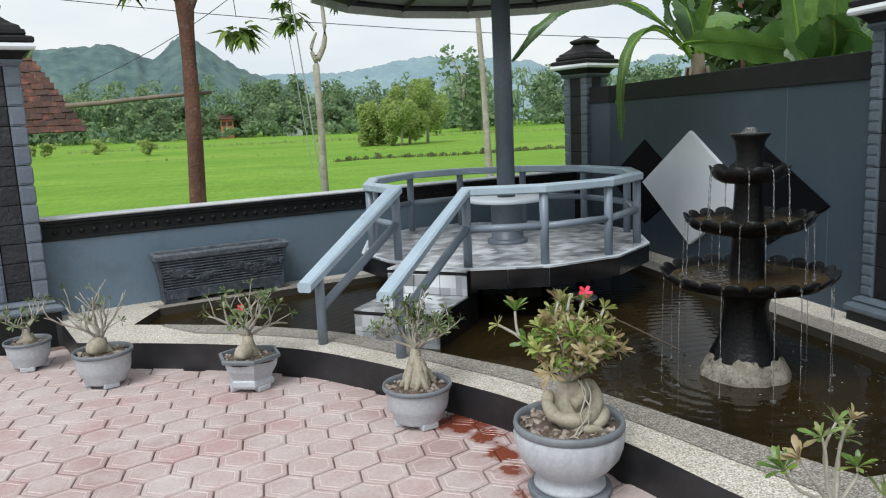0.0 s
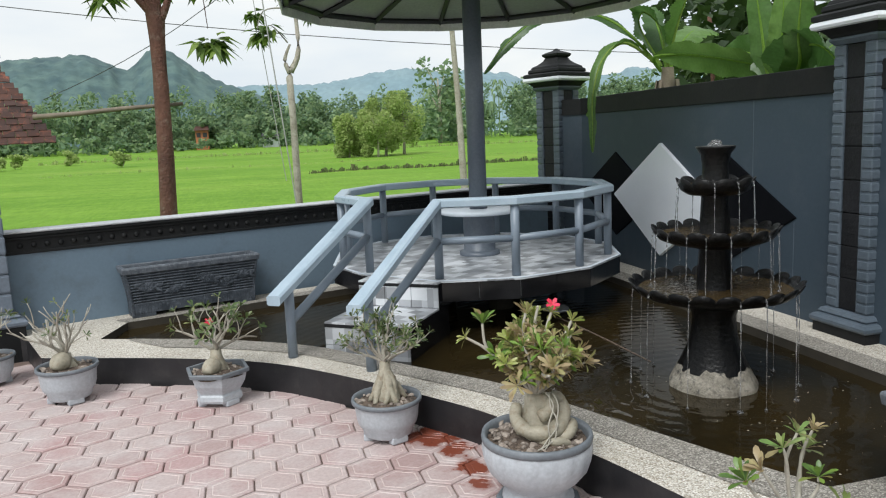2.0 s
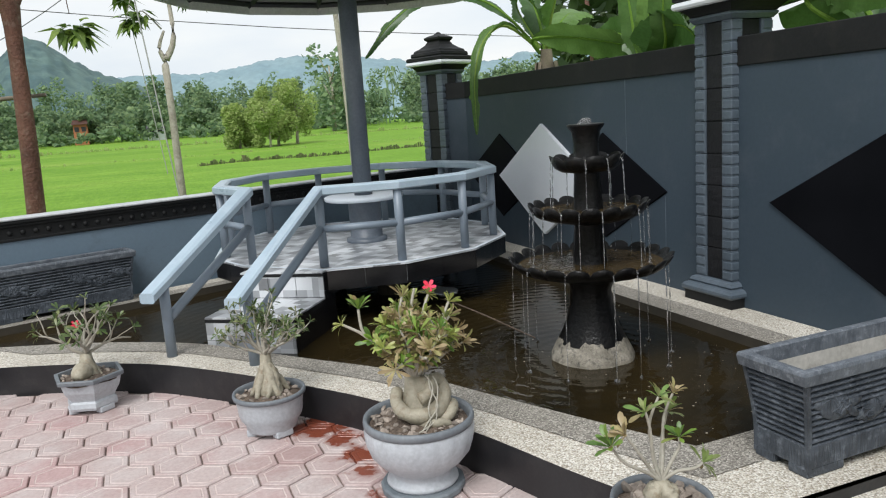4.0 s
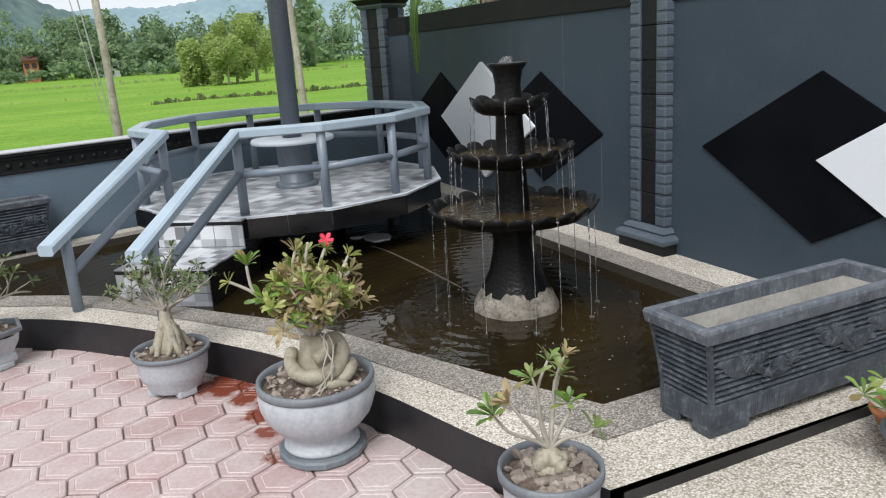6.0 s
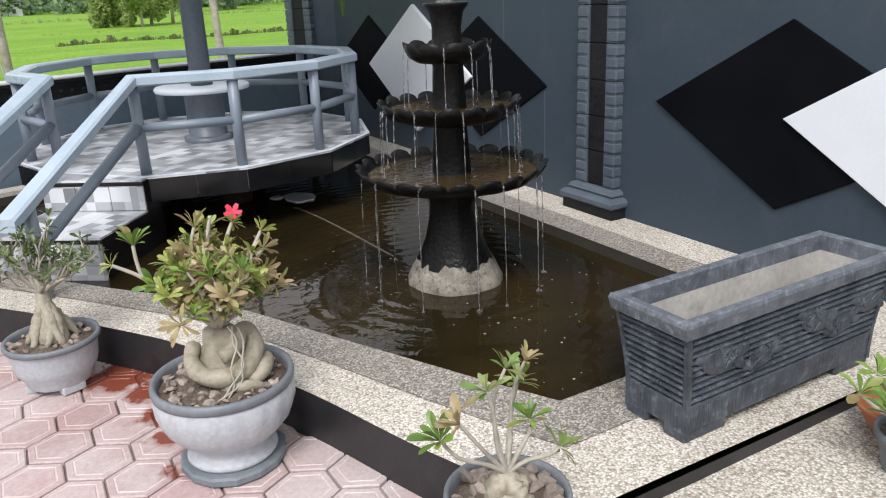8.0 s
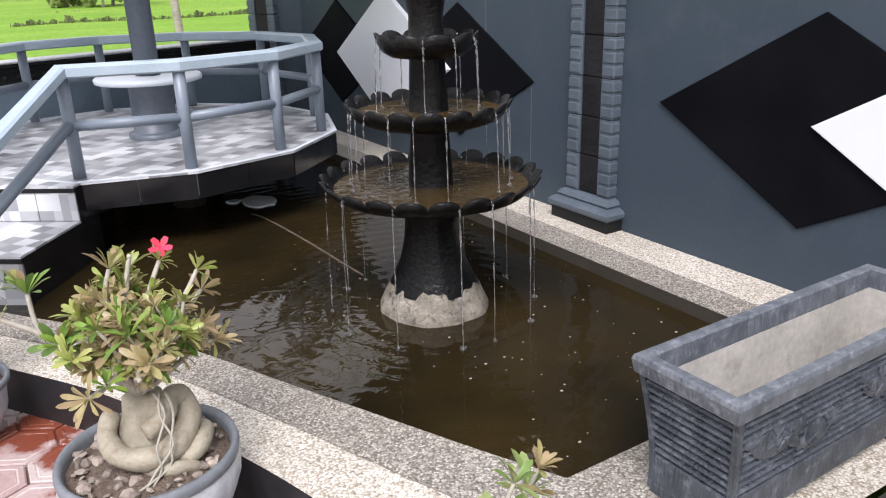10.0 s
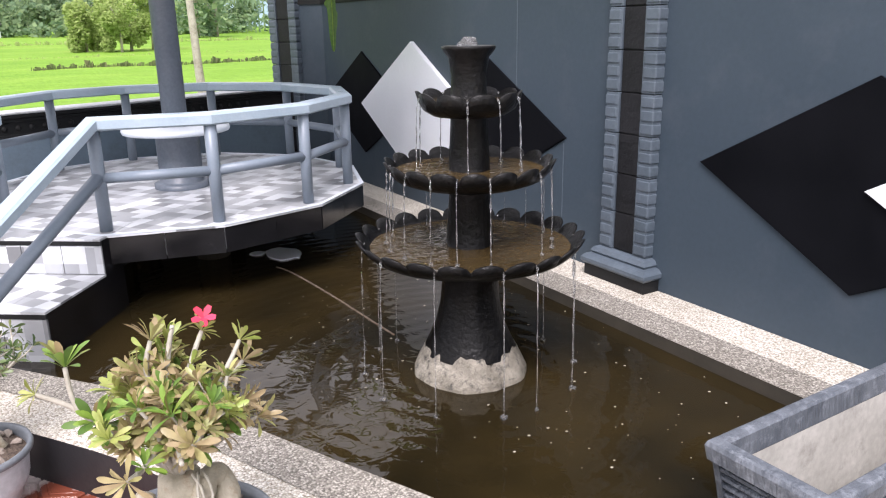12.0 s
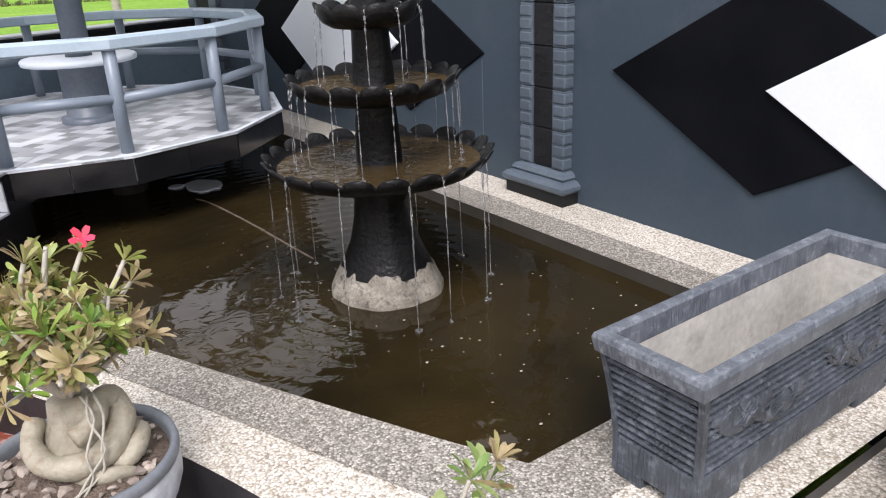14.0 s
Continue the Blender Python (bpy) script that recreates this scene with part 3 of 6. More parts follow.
# ---- walls ----
def high_wall():
    w = tagged(new("wall_east"), "high grey-blue painted garden wall with a black coping band", "wall", kind="structure")
    bm = bmesh.new()
    slab(bm, 0.0, 0.13, -14, 2.15, -0.4, 1.652)
    part("wall_face", bm, M_PAINT, w)
    bm = bmesh.new()
    slab(bm, -0.012, 0.142, -14, 2.15, 1.652, 1.822, 0.006)
    part("coping", bm, M_COPING, w, "black painted coping band")
    for y, z0, z1 in ((-1.36, 1.02, 1.65), (-1.80, 0.35, 0.82)):
        bm = bmesh.new()
        slab(bm, -0.002, 0.001, y - 0.003, y + 0.003, z0, z1)
        part("drip_mark", bm, M_QUOIN, w, "pale paint drip down the wall")
    bm = bmesh.new()
    prism(bm, [(0.02, 1.50), (-0.235, 1.745), (-0.10, 1.86), (0.02, 1.95)], -0.4, 1.652)
    part("wall_return", bm, M_PAINT, w)
    bm = bmesh.new()
    prism(bm, [(0.02, 1.485), (-0.247, 1.742), (-0.10, 1.87), (0.02, 1.95)], 1.652, 1.820)
    part("return_coping", bm, M_COPING, w)


def panel(name, y, hw, hh, z, depth, material, label):
    bm = bmesh.new()
    f = [(0.004, y + hw, z), (0.004, y, z + hh), (0.004, y - hw, z), (0.004, y, z - hh)]
    b = [(-depth, *p[1:]) for p in f]
    fv, bv = [bm.verts.new(p) for p in f], [bm.verts.new(p) for p in b]
    bm.faces.new(fv)
    bm.faces.new(bv[::-1])
    for i in range(4):
        bm.faces.new((fv[i], fv[(i + 1) % 4], bv[(i + 1) % 4], bv[i]))
    bmesh.ops.bevel(bm, geom=[e for e in bm.edges if all(v.co.x < 0 for v in e.verts)], offset=0.004, segments=2, affect="EDGES")
    return tagged(part(name, bm, material), label, "wall panel", "diamond panels on the high wall")


def low_wall():
    w = tagged(new("wall_north"), "low grey-blue garden wall with a black studded moulding and pale coping", "wall", kind="structure")
    w.matrix_world = LOW_WALL
    s0, s1 = -5.0, 4.70
    bm = bmesh.new()
    slab(bm, s0, s1, 0.0, 0.14, -0.45, 0.752)
    part("wall_face", bm, M_LOWPAINT, w)
    bm = bmesh.new()
    slab(bm, s0, s1, -0.012, 0.15, 0.752, 0.775, 0.006)
    slab(bm, s0, s1, -0.004, 0.145, 0.775, 0.86)
    slab(bm, s0, s1, -0.022, 0.16, 0.86, 0.885, 0.008)
    slab(bm, s0, s1, -0.034, 0.17, 0.885, 0.912, 0.008)
    part("moulding", bm, M_COPING, w, "black stepped moulding")
    bm = bmesh.new()
    slab(bm, s0, s1, -0.040, 0.18, 0.912, 0.930, 0.008)
    part("coping", bm, M_COPEPALE, w, "pale weathered coping")
    bm = bmesh.new()
    bmesh.ops.create_uvsphere(bm, u_segments=8, v_segments=5, radius=0.022, matrix=Matrix.Diagonal((1, 0.7, 1, 1)))
    first = part("stud", bm, M_COPING, w, smooth=True)
    first.location = (-0.55, -0.006, 0.817)
    x = -0.55 + 0.092
    while x < s1 - 0.4:
        ob = new("stud", first.data)
        ob.parent, ob.location = w, (x, -0.006, 0.817)
        x += 0.092


high_wall()
low_wall()
for mid, left, right, hw in ((-0.125, 0.735, -1.062, 0.762), (-4.375, -3.503, -5.30, 0.755)):
    for y in (left, right):
        panel("black_panel", y, hw, 0.412, 0.852, 0.014, M_BLACKPANEL, "black painted diamond panel on the grey wall")
    panel("white_panel", mid, 0.861, 0.497, 0.852, 0.032, M_WHITE, "white painted diamond panel overlapping two black ones")


def square_lathe(bm, prof):
    rings = [[bm.verts.new((sx * r, sy * r, z)) for sx, sy in ((-1, -1), (1, -1), (1, 1), (-1, 1))] for r, z in prof]
    for a, b in zip(rings, rings[1:]):
        for k in range(4):
            bm.faces.new((a[k], a[(k + 1) % 4], b[(k + 1) % 4], b[k]))
    bm.faces.new(rings[0][::-1])
    bm.faces.new(rings[-1])


def pillar(loc, rz, size=(1, 1, 1), ribs=3, paint=None, rows=8, face=None):
    paint, face = paint or M_QUOIN, face or M_STONE
    p = thing("pillar", (*loc, 0), "square garden pillar with black stone faces, grey quoins and a white-banded black cap", "pillar", "garden pillars", rz)
    p.scale = size
    bm = bmesh.new()
    square_lathe(bm, [(0.20, -0.1), (0.20, 0.235)])
    part("plinth", bm, M_COPING, p, "black painted plinth")
    bm = bmesh.new()
    square_lathe(bm, [(0.205, 0.236), (0.215, 0.25), (0.215, 0.268), (0.200, 0.285), (0.175, 0.292), (0.182, 0.305), (0.170, 0.325), (0.150, 0.333)])
    part("base_moulding", bm, paint, p, "grey painted base moulding")
    bm = bmesh.new()
    slab(bm, -0.128, 0.128, -0.128, 0.128, 0.333, 1.93)
    part("core", bm, face, p)
    h = 1.596 / rows
    # stones between the quoins
    bm = bmesh.new()
    slab(bm, -0.064, 0.064, -0.140, -0.120, 0.003, h - 0.003, 0.004)
    stone = part("stone", bm, face, p)
    bm = bmesh.new()
    slab(bm, -0.148, -0.069, -0.148, -0.069, 0.002, h - 0.002, 0.003)
    step = (h - 0.0105) / ribs
    for k in range(ribs):
        z = 0.012 + k * step
        slab(bm, -0.150, -0.080, -0.153, -0.075, z, z + step - 0.015, 0.004)
        slab(bm, -0.153, -0.075, -0.150, -0.080, z, z + step - 0.015, 0.004)
    quoin = part("quoin", bm, paint, p)
    for r in range(rows):
        for q in range(4):
            for src, nm in ((stone, "stone"), (quoin, "quoin")):
                ob = src if r == 0 and q == 0 else new(nm, src.data)
                ob.parent = p
                ob.matrix_local = pose(0, 0, 0.333 + r * h, 0, 0, 90 * q)
    bm = bmesh.new()
    square_lathe(bm, [(0.152, 1.929), (0.160, 1.94), (0.172, 1.955), (0.172, 1.968), (0.160, 1.972)])
    part("neck_moulding", bm, paint, p, "grey painted neck moulding")
    bm = bmesh.new()
    square_lathe(bm, [(0.168, 1.972), (0.178, 1.99), (0.205, 2.018), (0.218, 2.025)])
    part("cap_underside", bm, M_COPING, p)
    bm = bmesh.new()
    square_lathe(bm, [(0.222, 2.024), (0.238, 2.030), (0.245, 2.046), (0.240, 2.066), (0.226, 2.073)])
    part("white_band", bm, M_WHITE, p, "white painted rounded band")
    bm = bmesh.new()
    square_lathe(bm, [(0.228, 2.073), (0.240, 2.082), (0.240, 2.105), (0.228, 2.115), (0.200, 2.123), (0.205, 2.135), (0.200, 2.16), (0.184, 2.168), (0.176, 2.19), (0.14, 2.212), (0.098, 2.250), (0.080, 2.285), (0.100, 2.305), (0.104, 2.325), (0.07, 2.345), (0.03, 2.36), (0.008, 2.385)])
    part("cap", bm, M_COPING, p, "black stepped cap with finial")
    return p


pillar((0.105, -2.335), 0, (1.06, 1.06, 1.0))
pillar((-0.128, 1.867), 25, (1.10, 1.10, 1.0))
pillar((-5.504, 0.058), WALL_TURN, (1.25, 1.25, 1.06), 1, M_QUOINLIT, 12, M_STONEGREY)

# ---- gazebo over the pond ----
ANGLES = (-151, -117, -90, -62, -34, -4, 28, 60, 91, 118, 150, 184)
PULL = {-151: 0.925, 150: 0.95, 184: 0.93}   # the deck is flatter on its west side


def corner(a, r):
    r *= PULL.get(a, 1.0)
    return Vector((CX + r * math.cos(radians(a)), CY + r * math.sin(radians(a))))


STAIR = pose(CX, CY, 0, 0, 0, -126)   # local x runs down the stair


def clip_poly(pts, poly):
    """pts cut by a convex polygon given counter-clockwise."""
    for (a, b) in zip(poly, poly[1:] + poly[:1]):
        out = []
        e = b - a
        for p, q in zip(pts, pts[1:] + pts[:1]):
            sp, sq = e.cross(p - a), e.cross(q - a)
            if sp >= 0:
                out.append(p)
            if sp * sq < 0:
                out.append(p.lerp(q, sp / (sp - sq)))
        pts = out
        if len(pts) < 3:
            return []
    return pts


def gazebo():
    g = tagged(new("gazebo"), "round gazebo deck over the pond with grey-blue railing and roof", "gazebo")
    rim = [corner(a, 1.22) for a in ANGLES]
    bm = bmesh.new()
    prism(bm, [(p.x, p.y) for p in rim], 0.39, DECK - 0.010)
    part("deck", bm, M_DECKGROUT, g, "mortar bed of the deck")
    # black glazed edge, side by side
    for p, q in zip(rim, rim[1:] + rim[:1]):
        d = (q - p).normalized()
        nrm = Vector((d.y, -d.x))
        n_t = 2
        for k in range(n_t):
            a, b = p.lerp(q, k / n_t) + d * 0.002, p.lerp(q, (k + 1) / n_t) - d * 0.002
            bm = bmesh.new()
            prism(bm, [(a.x, a.y), ((a + nrm * 0.012).x, (a + nrm * 0.012).y), ((b + nrm * 0.012).x, (b + nrm * 0.012).y), (b.x, b.y)], 0.375, DECK - 0.012)
            part("edge_tile", bm, M_BLACKTILE, g)
    # pale floor tiles, cut to the deck's outline
    big = [corner(a, 1.238) for a in ANGLES]
    s, ax, ay = 0.249, Vector((math.cos(radians(36)), math.sin(radians(36)))), Vector((-math.sin(radians(36)), math.cos(radians(36))))
    base = Vector((CX, CY))
    for i in range(-6, 6):
        for j in range(-6, 6):
            quad = [base + ax * (s * (i + u) + w) + ay * (s * (j + v) + z) for u, v, w, z in ((0, 0, 0.001, 0.001), (1, 0, -0.001, 0.001), (1, 1, -0.001, -0.001), (0, 1, 0.001, -0.001))]
            cut = clip_poly(quad, big)
            if len(cut) >= 3:
                bm = bmesh.new()
                prism(bm, [(p.x, p.y) for p in cut], DECK - 0.011, DECK)
                part("floor_tile", bm, M_DECK, g)
    # pale nosing along the deck's edge
    for p, q in zip(big, big[1:] + big[:1]):
        c0, c1 = p.lerp(base, 0.020), q.lerp(base, 0.020)
        bm = bmesh.new()
        prism(bm, [(p.x, p.y), (q.x, q.y), (c1.x, c1.y), (c0.x, c0.y)], DECK - 0.004, DECK + 0.004)
        part("edge_nosing", bm, M_TABLE, g)
    # supports below
    for a in (20, 110, 200, 290):
        c = corner(a, 0.40)
        bm = bmesh.new()
        tube(bm, [(c.x, c.y, -0.37), (c.x, c.y, 0.39)], 0.10, 10)
        part("support", bm, M_PONDBED, g)
    # stair: landing and one step
    st = thing("stair", (0, 0, 0), "", "")
    st.parent, st.matrix_local = g, STAIR
    st["label"] = "two steps faced with grey and white mosaic tiles"
    for u0, u1, top, lo, nm in ((0.95, 1.27, DECK + 0.002, 0.33, "upper_step"), (1.10, 1.76, 0.345, -0.3, "lower_step")):
        bm = bmesh.new()
        slab(bm, u0, u1, -0.375, 0.225, lo, top - 0.010)
        body = part(nm, bm, M_BLACKTILE, st)
        k = 0
        w0 = 0.60 / 3
        for c in range(3):
            v0 = -0.375 + c * w0
            nz = 2 if nm == "lower_step" else 1
            zt = top - 0.032
            zb = KERB - 0.09 if nm == "lower_step" else 0.347
            for r in range(nz):
                bm = bmesh.new()
                z0, z1 = zb + (zt - zb) * r / nz, zb + (zt - zb) * (r + 1) / nz
                slab(bm, u1, u1 + 0.010, v0 + 0.002, v0 + w0 - 0.002, z0 + 0.002, z1 - 0.002)
                part("riser_tile", bm, M_DECK, st)
            bm = bmesh.new()
            slab(bm, u0, u1 + 0.012, v0 + 0.001, v0 + w0 - 0.001, top - 0.010, top)
            part("tread_tile", bm, M_DECK, st)
        bm = bmesh.new()
        slab(bm, u1 + 0.001, u1 + 0.014, -0.376, 0.226, top - 0.031, top - 0.011, 0.002)
        part("nosing", bm, M_COPING, st, "black strip under the tread edge")
    rails(g)
    # pole, through the table
    bm = bmesh.new()
    tube(bm, [(-1.722, -0.20, DECK), (-1.722, -0.20, 3.05)], 0.073, 20)
    part("pole", bm, M_POLE, g, "slate-grey centre pole", True)
    roof(g)
    return g


def bar(bm, pts, r, n=8, sq=1.0):
    tube(bm, pts, r, n, True, sq)


def rails(g):
    zr, zm = 1.045, 0.780
    ring = [corner(a, 1.14) for a in ANGLES]
    order = list(range(1, 12)) + [0]
    top = [Vector((*ring[i], zr)) for i in order]
    feet = {1: Vector((-2.92, -1.90)), 0: Vector((-3.34, -1.44))}
    for i in range(12):
        c = ring[i]
        bm = bmesh.new()
        bar(bm, [(c.x, c.y, DECK - 0.005), (c.x, c.y, zr - 0.01)], 0.031, 14)
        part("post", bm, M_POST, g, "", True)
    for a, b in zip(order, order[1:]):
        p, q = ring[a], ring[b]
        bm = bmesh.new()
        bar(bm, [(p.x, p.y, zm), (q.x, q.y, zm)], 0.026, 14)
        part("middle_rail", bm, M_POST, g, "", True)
    # the top rail: one flat bar with a mitred bend at every post
    ends = []
    for i in (1, 0):
        d = (feet[i] - ring[i])
        e = feet[i] + d.normalized() * 0.16
        ends.append((e, d.length))
    z_end = 0.572
    line = [Vector((*ends[0][0], z_end))] + top + [Vector((*ends[1][0], z_end))]
    bm = bmesh.new()
    rings = []
    for k, p in enumerate(line):
        d0 = (p - line[k - 1]).normalized() if k else (line[1] - p).normalized()
        d1 = (line[k + 1] - p).normalized() if k < len(line) - 1 else d0
        t = (d0 + d1).normalized()
        side = Vector((t.y, -t.x, 0)).normalized()
        widen = 1.0 / max(0.6, math.cos(0.5 * math.acos(max(-1, min(1, Vector((d0.x, d0.y)).normalized().dot(Vector((d1.x, d1.y)).normalized()))))))
        up = Vector((0, 0, 1))
        rings.append([bm.verts.new(p + side * (x * widen) + up * z) for x, z in ((-0.048, -0.026), (-0.036, -0.035), (0.036, -0.035), (0.048, -0.026), (0.048, 0.014), (0.036, 0.026), (-0.036, 0.026), (-0.048, 0.014))])
    for a, b in zip(rings, rings[1:]):
        for k in range(8):
            bm.faces.new((a[k], a[(k + 1) % 8], b[(k + 1) % 8], b[k]))
    bm.faces.new(rings[0][::-1])
    bm.faces.new(rings[-1])
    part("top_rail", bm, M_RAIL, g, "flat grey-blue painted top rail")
    for i in (1, 0):
        f, c = feet[i], ring[i]
        zf = zr + (z_end - zr) * (f - c).length / ((f - c).length + 0.16)
        bm = bmesh.new()
        bar(bm, [(f.x, f.y, KERB - 0.005), (f.x, f.y, zf)], 0.031, 14)
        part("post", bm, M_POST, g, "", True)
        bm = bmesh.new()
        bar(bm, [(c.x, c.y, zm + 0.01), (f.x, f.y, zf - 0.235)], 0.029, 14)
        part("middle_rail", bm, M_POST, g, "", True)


def roof(g):
    r0, ze, zt, k = 1.50, 2.60, 3.05, 14
    px, py = -1.722, -0.20
    sh = new("roof")
    sh.parent = g
    sh["label"] = "grey sheet roof with a pale fascia and dark radial steel ribs"
    for i in range(k):
        a0, a1 = 2 * math.pi * (i + 0.3) / k, 2 * math.pi * (i + 1.3) / k
        p0, p1 = (px + r0 * math.cos(a0), py + r0 * math.sin(a0), ze), (px + r0 * math.cos(a1), py + r0 * math.sin(a1), ze)
        t = (px, py, zt)
        bm = bmesh.new()
        lo = [bm.verts.new(v) for v in (p0, p1, t)]
        hi = [bm.verts.new((v[0], v[1], v[2] + 0.02)) for v in (p0, p1, t)]
        bm.faces.new(lo[::-1]), bm.faces.new(hi)
        for j in range(3):
            bm.faces.new((lo[j], lo[(j + 1) % 3], hi[(j + 1) % 3], hi[j]))
        part("roof_sheet", bm, M_SHEET, sh)
        bm = bmesh.new()
        bar(bm, [(p0[0], p0[1], ze - 0.02), (px, py, zt - 0.03)], 0.024, 4)
        part("rib", bm, M_STEEL, sh)
        bm = bmesh.new()
        q0 = Vector(p0).lerp(Vector(t), 0.42) - Vector((0, 0, 0.03))
        q1 = Vector(p1).lerp(Vector(t), 0.42) - Vector((0, 0, 0.03))
        bar(bm, [q0, q1], 0.018, 4)
        part("purlin", bm, M_STEEL, sh)
        # rim bar inside the fascia
        bm = bmesh.new()
        e0, e1 = Vector(p0).lerp(Vector(t), 0.02), Vector(p1).lerp(Vector(t), 0.02)
        bar(bm, [e0 - Vector((0, 0, 0.018)), e1 - Vector((0, 0, 0.018))], 0.026, 6)
        part("rim_bar", bm, M_STEEL, sh)
        # pale fascia hanging from the edge
        bm = bmesh.new()
        f0, f1 = Vector((math.cos(a0), math.sin(a0), 0)) * 0.012, Vector((math.cos(a1), math.sin(a1), 0)) * 0.012
        sag = -0.095
        ring = [Vector(p0), Vector(p1), Vector(p1) + f1, Vector(p0) + f0]
        lo = [bm.verts.new(v + Vector((0, 0, sag))) for v in ring]
        hi = [bm.verts.new(v + Vector((0, 0, 0.03))) for v in ring]
        bm.faces.new(lo[::-1]), bm.faces.new(hi)
        for j in range(4):
            bm.faces.new((lo[j], lo[(j + 1) % 4], hi[(j + 1) % 4], hi[j]))
        part("fascia", bm, M_FASCIA, sh, "pale grey roof fascia")


gazebo()


def table():
    t = thing("round_table", (-1.722, -0.20, DECK), "round grey table built round the gazebo pole on a thick pedestal", "table")
    bm = bmesh.new()
    lathe(bm, [(0.076, 0.34), (0.302, 0.34), (0.314, 0.344), (0.318, 0.356), (0.317, 0.368), (0.308, 0.376), (0.076, 0.377)], 36)
    part("tabletop", bm, M_TABLE, t, "pale painted round top", True)
    bm = bmesh.new()
    lathe(bm, [(0.165, 0.0), (0.165, 0.03), (0.142, 0.034), (0.130, 0.04), (0.130, 0.32), (0.15, 0.345)], 28)
    part("pedestal", bm, M_POLE, t, "", True)


table()


# ---- fountain ----
def fountain():
    f = thing("fountain", (-1.20, -2.675, 0), "three-tier black painted garden fountain with scalloped bowls, running water", "fountain")
    bm = bmesh.new()
    lathe(bm, [(0.225, -0.37), (0.225, 0.10), (0.222, 0.15), (0.205, 0.19), (0.178, 0.232)], 56, lambda a, i: (1 + 0.02 * math.sin(5 * a) + 0.015 * math.sin(11 * a + i), 0.006 * math.sin(7 * a + i) + (0.009 * math.sin(5 * a) + 0.008 * math.sin(13 * a + 1) + 0.006 * math.sin(23 * a) if i == 4 else 0)))
    part("foot", bm, M_LIME, f, "lime-crusted bare concrete foot", True)
    bm = bmesh.new()
    lathe(bm, [(0.185, 0.215), (0.165, 0.26), (0.135, 0.33), (0.115, 0.42), (0.108, 0.50), (0.125, 0.555), (0.15, 0.58)], 28, lambda a, i: (1 + 0.02 * math.cos(10 * a), 0))
    part("pedestal", bm, M_FOUNTAIN, f, "", True)
    # each bowl: rim radius, rim height, stem radius, lobes
    bowls = ((0.415, 0.660, 0.15, 22), (0.305, 0.951, 0.10, 18), (0.185, 1.204, 0.085, 10))
    for rr, rz, rs, lobes in bowls:
        n = lobes * 10

        def wave(a, i, m=lobes, up=0.021 + 0.033 * rr):
            lobe = abs(math.cos(m * a / 2)) ** 0.5
            return [(1, 0), (1 + 0.010 * lobe, 0), (1 + 0.030 * lobe, 0.15 * up * lobe), (1 + 0.058 * lobe, 0.5 * up * lobe), (1 + 0.082 * lobe, up * lobe), (1 + 0.070 * lobe, up * lobe), (1 + 0.045 * lobe, 0.35 * up * lobe), (1, 0), (1, 0)][i]
        bm = bmesh.new()
        lathe(bm, [(rs, rz - 0.10 * (rr / 0.4) ** 0.5), (rr * 0.72, rz - 0.062), (rr * 0.89, rz - 0.044), (rr * 0.955, rz - 0.024), (rr * 0.985, rz - 0.002), (rr * 0.974, rz - 0.001), (rr * 0.955, rz - 0.014), (rr * 0.88, rz - 0.035), (0.06, rz - 0.045)], n, wave)
        bowl = part("bowl", bm, M_FOUNTAIN, f, "", True)
        bm = bmesh.new()
        lathe(bm, [(0.05, rz - 0.012), (rr * 0.5, rz - 0.013), (rr * 0.93, rz - 0.012)], 40)
        part("bowl_water", bm, M_BOWLWATER, bowl, "shallow brown water", True)
    for z0, z1, ra, rb in ((0.60, 0.92, 0.086, 0.075), (0.90, 1.174, 0.074, 0.068)):
        bm = bmesh.new()
        lathe(bm, [(ra * 1.25, z0), (ra * 1.05, z0 + 0.03), (ra, z0 + 0.10), (rb, z1 - 0.05), (rb * 1.3, z1)], 24, lambda a, i: (1 + 0.03 * math.cos(8 * a), 0))
        part("stem", bm, M_FOUNTAIN, f, "", True)
    bm = bmesh.new()
    lathe(bm, [(0.085, 1.174), (0.066, 1.220), (0.064, 1.285), (0.075, 1.348), (0.096, 1.376), (0.099, 1.386), (0.091, 1.388), (0.03, 1.383), (0.0, 1.381)], 28, lambda a, i: (1 + 0.015 * math.sin(9 * a + 2 * i), 0))
    part("spout", bm, M_FOUNTAIN, f, "", True)
    bm = bmesh.new()
    lathe(bm, [(0.036, 1.383), (0.037, 1.393), (0.030, 1.402), (0.024, 1.412), (0.011, 1.416), (0.0, 1.414)], 16, lambda a, i: (1 + 0.18 * math.sin(3 * a + i) + 0.1 * math.sin(7 * a), 0.004 * math.sin(5 * a)))
    part("bubbling_water", bm, M_STREAM, f, "clear water welling up", True)
    # falling threads of water
    rng = random.Random(5)
